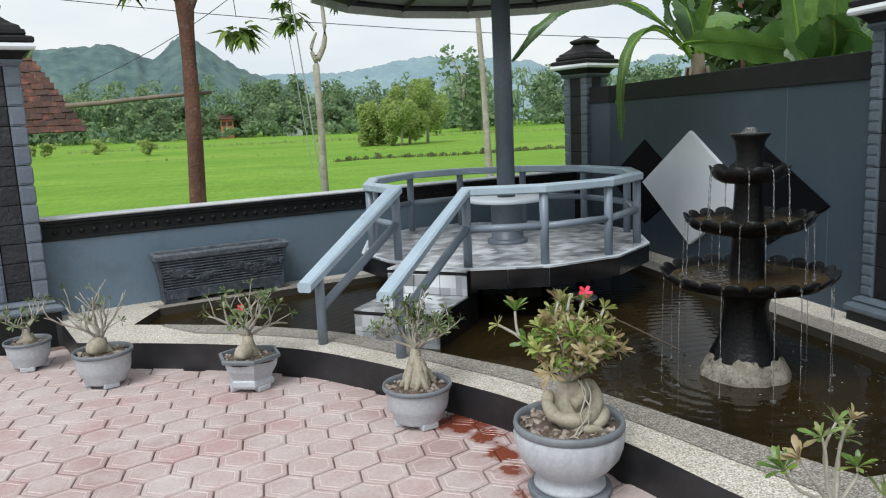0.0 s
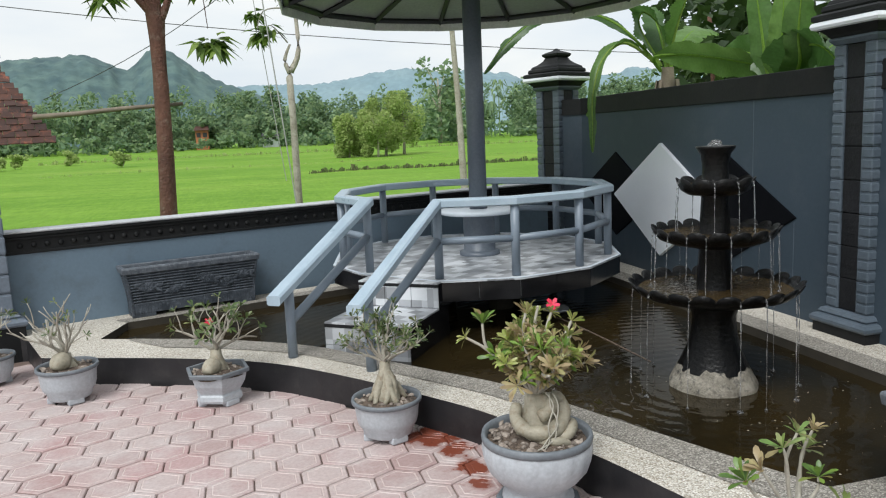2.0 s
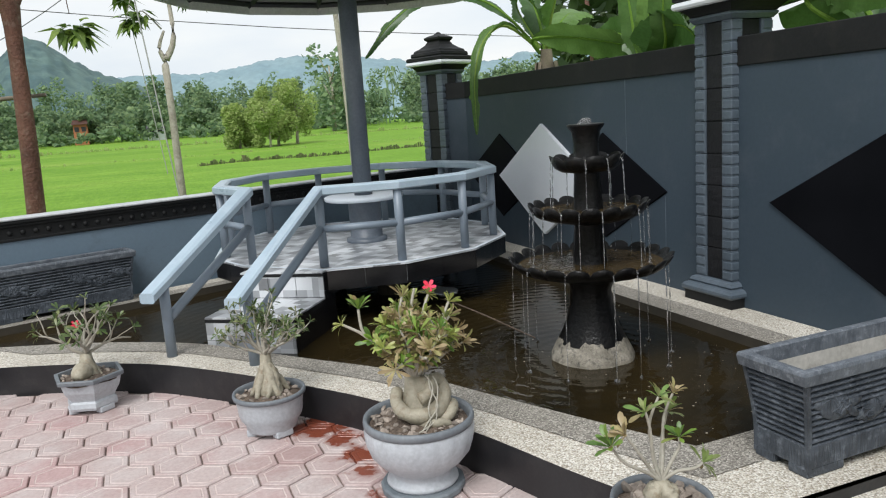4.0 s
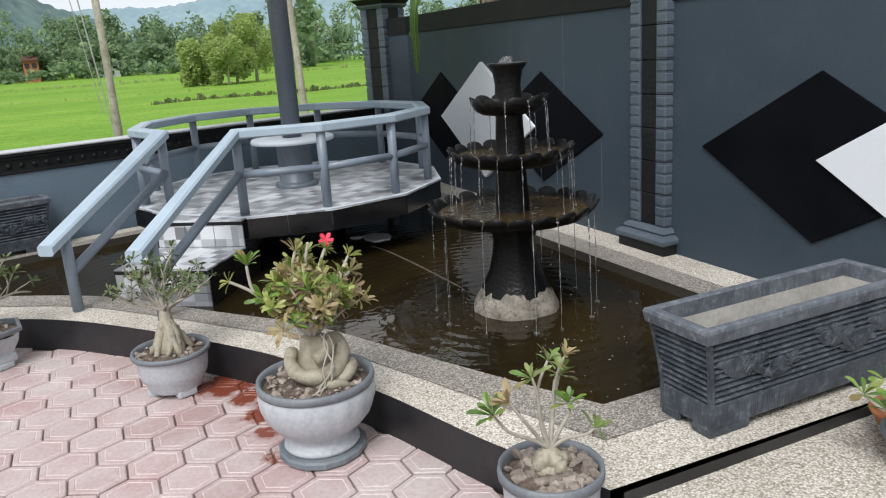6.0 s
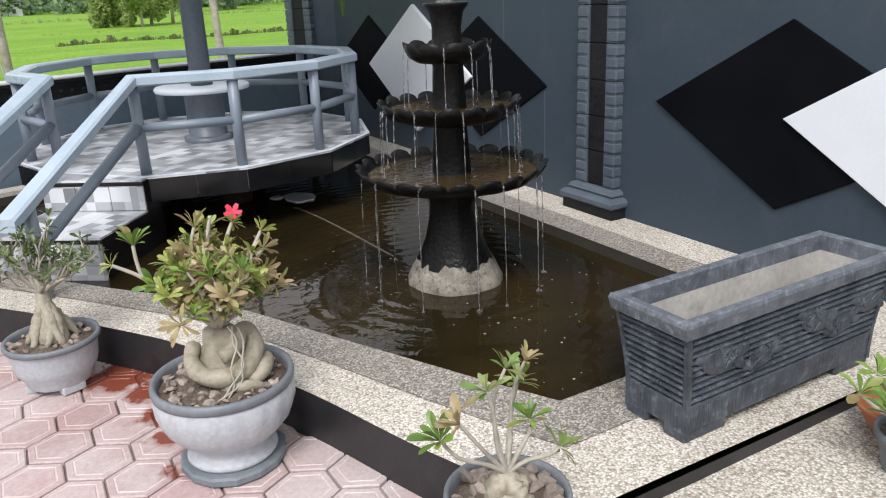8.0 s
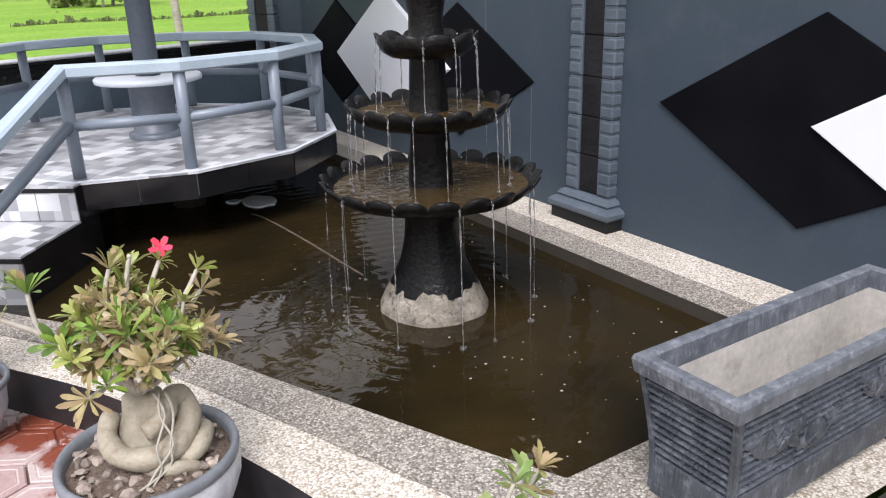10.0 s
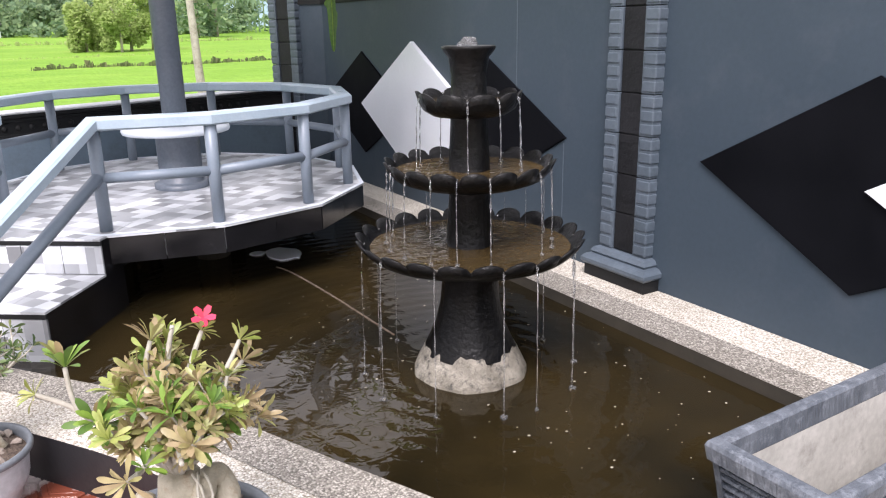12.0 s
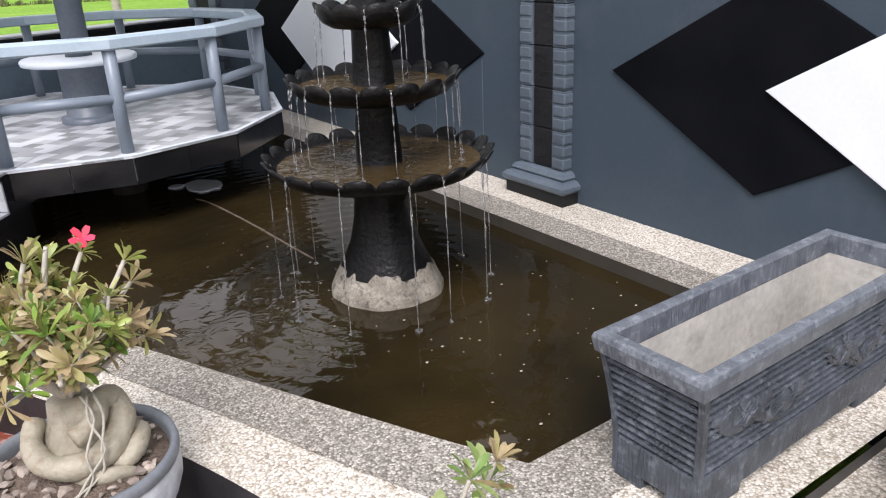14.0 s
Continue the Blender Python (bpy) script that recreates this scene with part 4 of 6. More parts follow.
    for (rr, rz, rs, lobes), zl, cnt in ((bowls[2], 0.951, 9), (bowls[1], 0.665, 16), (bowls[0], WATER, 12)):
        for k in range(cnt):
            a = 2 * math.pi * (round(k * lobes / cnt) + 0.5) / lobes + rng.uniform(-0.03, 0.03)
            h = rz - zl
            pts, rad = [], []
            steps = 22
            for s in range(steps + 1):
                q = s / steps
                r = rr * 0.975 + 0.022 * q ** 0.5 + rng.uniform(-0.0015, 0.0015)
                pts.append((r * math.cos(a), r * math.sin(a), rz + 0.004 - h * q * q * (0.6 + 0.4 * q)))
                rad.append(max(0.0009, (0.0050 - 0.0027 * q) * rng.uniform(0.15, 1.25)))
            bm = bmesh.new()
            tube(bm, pts, rad, 5)
            part("water_thread", bm, M_STREAM, f, "", True)
            bm = bmesh.new()
            sr = rng.uniform(0.006, 0.016) * (1.0 if zl == WATER else 0.6)
            lathe(bm, [(sr * 0.9, 0.0), (sr, 0.006), (sr * 0.7, 0.010), (sr * 0.3, 0.004), (0.002, 0.016)], 10, lambda b, i: (1 + 0.3 * math.sin(3 * b + k), 0.003 * math.sin(4 * b + k)))
            ob = part("splash", bm, M_STREAM, f, "", True)
            ob.location = (pts[-1][0], pts[-1][1], zl if zl == WATER else zl - 0.012)


fountain()


def flecks():
    rng = random.Random(8)
    verts, faces = [], []
    for _ in range(260):
        a, r = rng.uniform(0, 2 * math.pi), 0.25 + rng.random() ** 0.7 * 1.1
        x, y = -1.15 + r * math.cos(a), -2.75 + r * math.sin(a)
        if not (-1.75 < x < -0.46 and -3.85 < y < -1.2) or (x < -1.5 and y < -3.2):
            continue
        s, b = rng.choice((0.0025, 0.003, 0.0045, 0.0035, 0.006)), len(verts)
        n = 6
        for k in range(n):
            t = 2 * math.pi * k / n + rng.uniform(-0.3, 0.3)
            verts.append((x + s * math.cos(t), y + s * 0.8 * math.sin(t), WATER + 0.004))
        faces.append(tuple(range(b, b + n)))
    tagged(raw("floating_flecks", verts, faces, M_PALETRUNK), "pale foam and petal flecks afloat on the pond", "flecks", kind="stuff")


flecks()


def sky_reflection_patch():
    """A ragged white patch on the water under the deck's edge, imitating reflected sky."""
    rng = random.Random(12)
    f = thing("sky_reflection_patch", (-1.31, -0.68, WATER), "flat white patch standing in for sky reflected under the deck edge", "foam sheet")
    for cx, cy, rx, ry, n in ((0.03, -0.02, 0.12, 0.15, 14), (-0.10, 0.08, 0.05, 0.05, 9)):
        bm = bmesh.new()
        prism(bm, [(cx + rx * rng.uniform(0.75, 1.1) * math.cos(2 * math.pi * k / n), cy + ry * rng.uniform(0.75, 1.1) * math.sin(2 * math.pi * k / n)) for k in range(n)], -0.006, 0.008, 0.002)
        part("piece", bm, M_WHITE, f)


sky_reflection_patch()


# ---- concrete planters ----
def planter(loc, rz, length, width, height, label):
    p = thing("planter_box", loc, label, "planter", "ribbed planters", rz)
    hl, hw = length / 2, width / 2
    bl, bw = hl - 0.062, hw - 0.034

    def wall_ring(bm, prof):
        rings = [[bm.verts.new((sx * a, sy * b, z)) for sx, sy in ((-1, -1), (1, -1), (1, 1), (-1, 1))] for a, b, z in prof]
        for r0, r1 in zip(rings, rings[1:]):
            for k in range(4):
                bm.faces.new((r0[k], r0[(k + 1) % 4], r1[(k + 1) % 4], r1[k]))
        return rings

    def flare(z):
        """How far the sides stand out from the foot at a height."""
        f = max(0.0, (z - 0.10) / (height - 0.16))
        return 0.036 * f ** 1.4, 0.020 * f ** 1.4
    bm = bmesh.new()
    prof = [(bl + 0.003, bw + 0.003, 0.036), (bl + 0.003, bw + 0.003, 0.112), (bl, bw, 0.118)]
    ribs, z0, z1 = 10, 0.120, height - 0.062
    dz = (z1 - z0) / ribs
    for k in range(ribs):
        for f, d in ((0.04, -0.010), (0.25, 0.0), (0.5, 0.004), (0.75, 0.001), (0.96, -0.009)):
            z = z0 + dz * (k + f)
            fa, fb = flare(z)
            prof.append((bl + fa + d, bw + fb + d, z))
    fa, fb = flare(height - 0.06)
    prof.append((bl + fa, bw + fb, height - 0.056))
    r = wall_ring(bm, prof)
    bm.faces.new(r[0][::-1])
    part("body", bm, M_PLANTER, p, "ribbed slate-grey painted concrete")
    # plain strips up the corners
    for sx in (-1, 1):
        for sy in (-1, 1):
            bm = bmesh.new()
            rings = []
            for q in range(7):
                z = 0.02 + (height - 0.075) * q / 6
                fa, fb = flare(z)
                x, y = sx * (bl + fa + 0.005), sy * (bw + fb + 0.005)
                rings.append([bm.verts.new(v) for v in ((x, y, z), (x - sx * 0.016, y, z), (x - sx * 0.016, y - sy * 0.016, z), (x, y - sy * 0.016, z))])
            for a, b in zip(rings, rings[1:]):
                for k in range(4):
                    bm.faces.new((a[k], a[(k + 1) % 4], b[(k + 1) % 4], b[k]))
            bm.faces.new(rings[0]), bm.faces.new(rings[-1])
            part("corner_strip", bm, M_PLANTER, p)
            bm = bmesh.new()
            slab(bm, sx * (bl - 0.085) - 0.089, sx * (bl - 0.085) + 0.089, sy * bw * 0.64 - bw * 0.37, sy * bw * 0.64 + bw * 0.37, 0.0, 0.040, 0.008)
            part("foot", bm, M_PLANTER, p)
    bm = bmesh.new()
    wall_ring(bm, [(hl - 0.030, hw - 0.018, height - 0.060), (hl - 0.008, hw - 0.004, height - 0.050), (hl, hw, height - 0.014), (hl - 0.004, hw - 0.004, height - 0.003), (hl - 0.012, hw - 0.010, height), (hl - 0.032, hw - 0.030, height), (hl - 0.038, hw - 0.036, height - 0.006), (hl - 0.044, hw - 0.040, height - 0.058)])
    part("rim", bm, M_PLANTERRIM, p, "scratched slate-grey rim")
    bm = bmesh.new()
    r = wall_ring(bm, [(hl - 0.044, hw - 0.041, height - 0.058), (bl - 0.026, bw - 0.026, 0.055)])
    bm.faces.new(r[-1])
    part("inside", bm, M_PLANTERIN, p, "bare pale concrete inside")
    # raised leaves moulded over the ribs of the long sides
    rng = random.Random(3)
    for sy in (-1, 1):
        for cx, cz, turn, size in ((-0.33, 0.245, 12, 1.05), (-0.14, 0.195, -14, 0.85), (0.10, 0.255, 20, 1.0), (0.24, 0.20, -8, 0.9), (0.37, 0.25, 10, 0.9)):
            bm = bmesh.new()
            blobs = [(0.0, 0.0, 0, 0.078, 0.046), (0.080, 0.016, 24, 0.042, 0.018), (0.082, -0.014, -20, 0.040, 0.016), (-0.070, 0.004, 8, 0.030, 0.018)]
            for bx, bz, a, ln, th in blobs:
                m = Matrix.Translation((bx, 0, bz)) @ Matrix.Rotation(radians(-a), 4, "Y") @ Matrix.Diagonal((ln, 0.0068, th, 1))
                bmesh.ops.create_uvsphere(bm, u_segments=14, v_segments=7, radius=1.0, matrix=m)
            for v in range(12):
                a = rng.uniform(-70, 70)
                m = Matrix.Translation((rng.uniform(-0.05, 0.05), sy * 0.0058, rng.uniform(-0.024, 0.024))) @ Matrix.Rotation(radians(a), 4, "Y") @ Matrix.Diagonal((0.026, 0.0035, 0.0026, 1))
                bmesh.ops.create_uvsphere(bm, u_segments=8, v_segments=4, radius=1.0, matrix=m)
            fb = flare(cz)[1]
            ob = part("leaf_relief", bm, M_PLANTER, p, "", True)
            ob.matrix_local = pose(cx * length, sy * (bw + fb), cz, 0, turn, 0) @ Matrix.Diagonal((size, 1, size, 1))
    return p


planter((-0.985, -4.20, KERB), 0.8, 1.0, 0.30, 0.40, "long ribbed slate-grey concrete planter standing empty on the pebble kerb")
pm = LOW_WALL @ Vector((0.64, -0.155, 0))
planter((pm.x, pm.y, KERB), WALL_TURN - 2, 1.10, 0.25, 0.41, "long ribbed slate-grey concrete planter standing empty by the low wall")


# ---- potted desert roses ----
def leaf_mesh(material, length, width):
    """One obovate leaf along x: narrow stalk, broad rounded end, folded along the midrib."""
    verts, faces = [], []
    for s, hw, sag in ((0.05, 0.10, 0.0), (0.35, 0.55, 0.03), (0.70, 1.0, 0.02), (0.90, 0.72, -0.03)):
        for side in (1, 0, -1):
            verts.append((length * s, side * width * hw * 0.5, length * sag + abs(side) * width * 0.10 * hw))
    verts.append((length, 0, -length * 0.06))
    for r in range(3):
        o = 3 * r
        faces += [(o, o + 1, o + 4, o + 3), (o + 1, o + 2, o + 5, o + 4)]
    faces += [(9, 10, 12), (10, 11, 12)]
    me = bpy.data.meshes.new("leaf")
    me.from_pydata(verts, [], faces)
    me.materials.append(material)
    me.polygons.foreach_set("use_smooth", [True] * len(me.polygons))
    return me


def rosette(rng, leaves, droop, wide=1.0):
    """Poses of the leaves of one rosette round its own axis."""
    out = []
    for k in range(leaves):
        a = math.degrees(2.399963 * k + rng.uniform(-0.3, 0.3))
        lift = rng.uniform(5, 75) - droop
        f = rng.uniform(0.65, 1.1)
        out.append(pose(0, 0, 0, 0, 0, a) @ pose(0, 0, 0, rng.uniform(-15, 15), -lift, 0) @ Matrix.Diagonal((f, f * wide, f, 1)))
    return out


# leaf meshes, leaves in a rosette, droop
ROSE = ([leaf_mesh(m, ln, w) for m, ln, w in ((M_LEAFBRONZE, 0.062, 0.0145), (M_LEAFROSE, 0.062, 0.0150), (M_LEAFBRONZE, 0.066, 0.0150), (M_LEAFGREEN, 0.070, 0.0175), (M_LEAFBRONZE, 0.056, 0.0140), (M_LEAFROSE, 0.060, 0.0145))], 14, 4)
YOUNG = ([leaf_mesh(m, ln, w) for m, ln, w in ((M_LEAFYOUNG, 0.068, 0.0195), (M_LEAFGREEN, 0.072, 0.0220), (M_LEAFBRONZE, 0.062, 0.0175))], 13, 6)
GREEN = ([leaf_mesh(M_LEAFGREEN, 0.078, 0.027)], 9, 8)
OLIVE = ([leaf_mesh(M_LEAFOLIVE, 0.045, 0.0125), leaf_mesh(M_LEAFOLIVE, 0.043, 0.013)], 7, 10)


def foliage(p, leafset, spots, rng):
    """Hang the rosettes' leaves: single leaves up to 300 on a plant, the rest joined by kind."""
    meshes, cnt, droop = leafset
    poses = []
    for m in spots:
        me = rng.choice(meshes)
        poses += [(m @ q, me) for q in rosette(rng, cnt, droop + rng.uniform(-8, 12))]
    poses.sort(key=lambda e: e[0].translation.y - 0.4 * e[0].translation.z)
    for m, me in poses[:300]:
        ob = new("leaf", me)
        ob.parent, ob.matrix_local = p, m
    for me in meshes:
        rest = [m for m, q in poses[300:] if q is me]
        if not rest:
            continue
        vs, fs = [], []
        base, polys = [v.co.copy() for v in me.vertices], [tuple(q.vertices) for q in me.polygons]
        for m in rest:
            o = len(vs)
            vs += [tuple(m @ v) for v in base]
            fs += [tuple(i + o for i in f) for f in polys]
        ob = raw("further_leaves", vs, fs, me.materials[0], p, "", True)
        ob["kind"] = "stuff"


def round_pot(p, r, h, lobed=False, feet=3):
    bm = bmesh.new()
    if lobed:
        prof = [(0.0, 0.02), (r * 0.62, 0.02), (r * 0.65, 0.03), (r * 0.64, 0.042), (r * 0.56, 0.056), (r * 0.545, 0.075), (r * 0.60, 0.088), (r * 0.76, 0.115), (r * 0.89, 0.155), (r * 0.955, h * 0.68), (r * 0.975, h * 0.82), (r * 0.965, h * 0.90)]
        body = part_lathe("pot", bm, prof, p, lambda a, i: (1 + (0.026 * abs(math.cos(9 * a)) ** 0.6 * (0.6, 1.0, 0.8)[i - 8] if 8 <= i <= 10 else 0), 0))
    else:
        prof = [(0.0, 0.025), (r * 0.66, 0.025), (r * 0.70, 0.035), (r * 0.72, 0.06), (r * 0.83, 0.085), (r * 0.87, 0.11), (r * 0.90, h * 0.75), (r * 0.94, h * 0.90)]
        body = part_lathe("pot", bm, prof, p, None)
        for k in range(feet):
            a = 2 * math.pi * k / feet + 0.5
            bm = bmesh.new()
            slab(bm, -0.045, 0.004, -0.046, 0.046, 0.0, 0.036, 0.008, pose(r * 0.68 * math.cos(a), r * 0.66 * math.sin(a), 0, 0, 0, math.degrees(a)))
            part("foot", bm, M_POT, body)
    bm = bmesh.new()
    lathe(bm, [(r * 0.955, h * 0.885), (r * 0.99, h * 0.90), (r * 1.0, h * 0.95), (r * 0.985, h), (r * 0.93, h), (r * 0.90, h * 0.95), (r * 0.88, h * 0.85)], 40)
    part("rim", bm, M_POTRIM, body, "slate-grey worn rim", True)
    return body


def part_lathe(name, bm, prof, p, shape):
    lathe(bm, prof, 108 if shape else 40, shape)
    return part(name, bm, M_POT, p, "", True)


def hex_pot(p, r, h):
    def ring(bm, prof, k=6):
        rings = [[bm.verts.new((q * math.cos(math.pi * i / 3 + 0.2), q * math.sin(math.pi * i / 3 + 0.2), z)) for i in range(k)] for q, z in prof]
        for a, b in zip(rings, rings[1:]):
            for i in range(k):
                bm.faces.new((a[i], a[(i + 1) % k], b[(i + 1) % k], b[i]))
        return rings
    bm = bmesh.new()
    rr = ring(bm, [(r * 0.72, 0.025), (r * 0.76, 0.04), (r * 0.74, 0.065), (r * 0.68, 0.075), (r * 0.72, 0.09), (r * 0.86, h * 0.62), (r * 0.90, h * 0.72), (r * 0.95, h * 0.88)])
    bm.faces.new(rr[0][::-1])
    body = part("pot", bm, M_POT, p, "six-sided pale grey pot")
    bm = bmesh.new()
    ring(bm, [(r * 0.96, h * 0.87), (r * 1.04, h * 0.90), (r * 1.05, h * 0.98), (r * 1.03, h), (r * 0.93, h), (r * 0.90, h * 0.86)])
    part("rim", bm, M_POTRIM, body, "slate-grey rim")
    for i in range(3):
        a = 2 * math.pi * i / 3 + 0.72
        bm = bmesh.new()
        slab(bm, -0.045, 0.004, -0.046, 0.046, 0.0, 0.034, 0.008, pose(r * 0.66 * math.cos(a), r * 0.66 * math.sin(a), 0, 0, 0, math.degrees(a)))
        part("foot", bm, M_POT, body)
    return body


def soil_fill(p, r, z, seed, stones, size=(0.006, 0.019)):
    bm = bmesh.new()
    lathe(bm, [(r, z - 0.01), (r * 0.7, z + 0.004), (r * 0.35, z + 0.012), (0.0, z + 0.015)], 24, lambda a, i: (1, 0.004 * math.sin(5 * a + seed + 2 * i)))
    part("soil", bm, M_SOIL, p, "dark crumbly soil", True)
    rng = random.Random(seed)
    bm = bmesh.new()
    bmesh.ops.create_icosphere(bm, subdivisions=1, radius=1.0)
    for v in bm.verts:
        v.co *= rng.uniform(0.75, 1.15)
    first = part("stone", bm, M_PEB, p)
    for k in range(stones):
        ob = first if k == 0 else new("stone", first.data)
        ob.parent = p
        a, q = rng.uniform(0, 6.28), r * (0.25 + 0.68 * rng.random() ** 0.6)
        s = rng.uniform(*size)
        ob.matrix_local = pose(q * math.cos(a), q * math.sin(a), z + 0.006, rng.uniform(0, 90), 0, rng.uniform(0, 360)) @ Matrix.Diagonal((s * 1.3, s, s * 0.6, 1))


def wander(rng, start, direction, length, steps, bend, lift):
    pts, d, p = [Vector(start)], Vector(direction).normalized(), Vector(start)
    for _ in range(steps):
        d = (d + Vector((rng.uniform(-bend, bend), rng.uniform(-bend, bend), rng.uniform(-bend, bend) * 0.6 + lift))).normalized()
        p = p + d * (length / steps)
        pts.append(p.copy())
    return pts


def flower(p, at, scale, seed):
    rng = random.Random(seed)
    verts, faces = [], []
    for k in range(5):
        a = 2 * math.pi * k / 5 + 0.2
        d, s = Vector((math.cos(a), math.sin(a), 0.35)), Vector((-math.sin(a), math.cos(a), 0))
        b = len(verts)
        verts += [tuple(Vector((0, 0, 0)) + s * 0.003), tuple(-s * 0.003), tuple(d * 0.018 - s * 0.0095), tuple(d * 0.018 + s * 0.0095), tuple(d * 0.031 - s * 0.006), tuple(d * 0.031 + s * 0.006)]
        faces += [(b, b + 1, b + 2, b + 3), (b + 3, b + 2, b + 4, b + 5)]
    ob = raw("flower", verts, faces, M_PETAL, p, "open red blossom")
    ob.matrix_local = pose(*at, 35, -30, 20) @ Matrix.Diagonal((scale, scale, scale, 1))


def potted_rose(loc, label, r, h, seed, caudex, mains, reach, rise, twigs, clusters, leafset, leaf_scale=1.0, leaf_keep=1.0, kind="round", flowers=(), stand=False, lean=(0, 0), stones=30, reaching=(), bulb=None, stone_size=(0.006, 0.019), fan=0):
    """caudex: (neck height over the soil, belly radius, neck radius)."""
    rng = random.Random(seed)
    p = thing("potted_desert_rose", (*loc, 0), label, "potted plant", "potted desert roses", rng.uniform(0, 30) if kind != "big" else 0)
    z0 = 0.0
    if stand:
        bm = bmesh.new()
        lathe(bm, [(0.0, 0.0), (0.165, 0.0), (0.172, 0.008), (0.172, 0.026), (0.165, 0.033), (0.0, 0.034)], 14, lambda a, i: (1 + 0.015 * math.sin(3 * a + 1), 0))
        part("stand", bm, M_SLAB, p, "round slate-grey slab under the pot")
        z0 = 0.014
    body = hex_pot(p, r, h) if kind == "hex" else round_pot(p, r, h, lobed=(kind == "big"))
    body.location.z = z0
    top = h + z0 - 0.022
    soil_fill(p, r * 0.89, top, seed, stones, stone_size)
    ch, belly, neck = caudex
    lx, ly = lean
    # swollen stem
    bm = bmesh.new()
    prof = [(belly * 0.8, top - 0.02), (belly, top + ch * 0.14), (belly * 0.88, top + ch * 0.30), (neck * 1.55, top + ch * 0.48), (neck * 1.15, top + ch * 0.70), (neck, top + ch), (neck * 0.6, top + ch * 1.03), (0.0, top + ch * 1.04)]
    lathe(bm, prof, 20, lambda a, i: (1 + 0.10 * math.sin(3 * a + seed + i * 0.7) + 0.05 * math.sin(5 * a), 0))
    for v in bm.verts:
        f = (v.co.z - top) / ch
        v.co.x += lx * f
        v.co.y += ly * f
    part("caudex", bm, M_BARK, p, "swollen pale stem", True)
    # twisting surface roots
    for k in range(0 if kind == "big" or fan else 4):
        a = 2 * math.pi * k / 5 + rng.uniform(-0.4, 0.4)
        turn = rng.uniform(0.4, 1.3) * rng.choice((-1, 1))
        pts, rad = [], []
        for q in [e / 8 for e in range(9)]:
            rr = belly * (0.55 + 0.75 * q)
            b = a + turn * q
            pts.append((rr * math.cos(b) + lx * (1 - q) * 0.4, rr * math.sin(b) + ly * (1 - q) * 0.4, top + ch * 0.55 * (1 - q) ** 1.5 + 0.004))
            rad.append(belly * (0.20 - 0.10 * q) * rng.uniform(0.85, 1.15))
        bm = bmesh.new()
        tube(bm, pts, rad, 9)
        part("root", bm, M_BARK, p, "", True)
    # thick roots spreading from the stem like a skirt
    for k in range(fan):
        a = 2 * math.pi * k / fan + rng.uniform(-0.2, 0.2)
        turn = rng.uniform(-0.9, 0.9)
        far = belly * rng.uniform(1.05, 1.35)
        pts, rad = [], []
        for q in [e / 9 for e in range(10)]:
            rr = neck * 0.5 + (far - neck * 0.5) * q ** 1.25
            b = a + turn * q
            pts.append((rr * math.cos(b) + lx * (1 - q), rr * math.sin(b) + ly * (1 - q), top + ch * 0.82 * (1 - q ** 0.85) + 0.006))
            rad.append((0.011 + 0.012 * math.sin(math.pi * min(1.0, q * 1.05) ** 0.8)) * rng.uniform(0.72, 1.25))
        bm = bmesh.new()
        tube(bm, pts, rad, 9)
        part("root", bm, M_BARK, p, "", True)
    if kind == "big":
        # one stout root looped round the stem, its end turned up on one side
        loops = (([(-0.075, 0.03, 0.12), (-0.098, -0.02, 0.085), (-0.075, -0.075, 0.055), (-0.01, -0.098, 0.042), (0.055, -0.085, 0.058), (0.092, -0.045, 0.095), (0.088, -0.012, 0.135), (0.055, -0.03, 0.150), (0.028, -0.062, 0.118), (-0.02, -0.078, 0.105)], 0.030),
                 ([(0.02, -0.05, 0.02), (0.07, -0.105, 0.022), (0.118, -0.07, 0.045), (0.125, -0.02, 0.035), (0.11, 0.03, 0.0)], 0.024),
                 ([(-0.05, -0.06, 0.0), (0.0, -0.125, 0.016), (0.055, -0.135, 0.012), (0.085, -0.125, -0.01)], 0.017))
        for way, thick in loops:
            pts = smooth_line([(x + lx, y + ly, top + z) for x, y, z in way], 4)
            k = len(pts) - 1
            bm = bmesh.new()
            tube(bm, pts, [thick * (0.72 + 0.36 * math.sin(math.pi * (q + 1) / (k + 2)) + 0.06 * math.sin(q * 1.3)) for q in range(k + 1)], 12)
            part("root", bm, M_BARK, p, "thick root looped round the stem", True)
        for q, (x, sway) in enumerate(((0.018, 0.012), (0.032, -0.014), (0.044, 0.006))):
            way = [(x, -0.055, 0.19), (x + sway, -0.100, 0.15), (x - 0.012 - sway, -0.132, 0.085), (x - 0.034 + sway, -0.140, 0.030), (x - 0.05 - 0.03 * q, -0.155, 0.0)]
            bm = bmesh.new()
            tube(bm, smooth_line([(u + lx, v + ly, top + w) for u, v, w in way], 3), 0.0034, 6)
            part("root", bm, M_BRANCH, p, "thin pale root hanging down the stem", True)
    if bulb:   # thick root lying to one side of the stem
        bx, by, br = bulb
        pts = smooth_line([(lx * 0.4, ly * 0.4, top + ch * 0.45), (bx * 0.45, by * 0.45, top + br * 0.95), (bx, by, top + br * 0.7), (bx * 1.35, by * 1.3, top + br * 0.15)], 4)
        n = len(pts) - 1
        bm = bmesh.new()
        tube(bm, pts, [br * (0.55 + 0.55 * math.sin(math.pi * (q / n) ** 0.9)) * (1.0 if q < n else 0.4) for q in range(n + 1)], 14)
        part("root", bm, M_BARK, p, "bulging root lying on the soil", True)
    tips = []
    start = Vector((lx, ly, top + ch * 0.95))

    def branch(pts, radii, n):
        bm = bmesh.new()
        tube(bm, pts, radii, n)
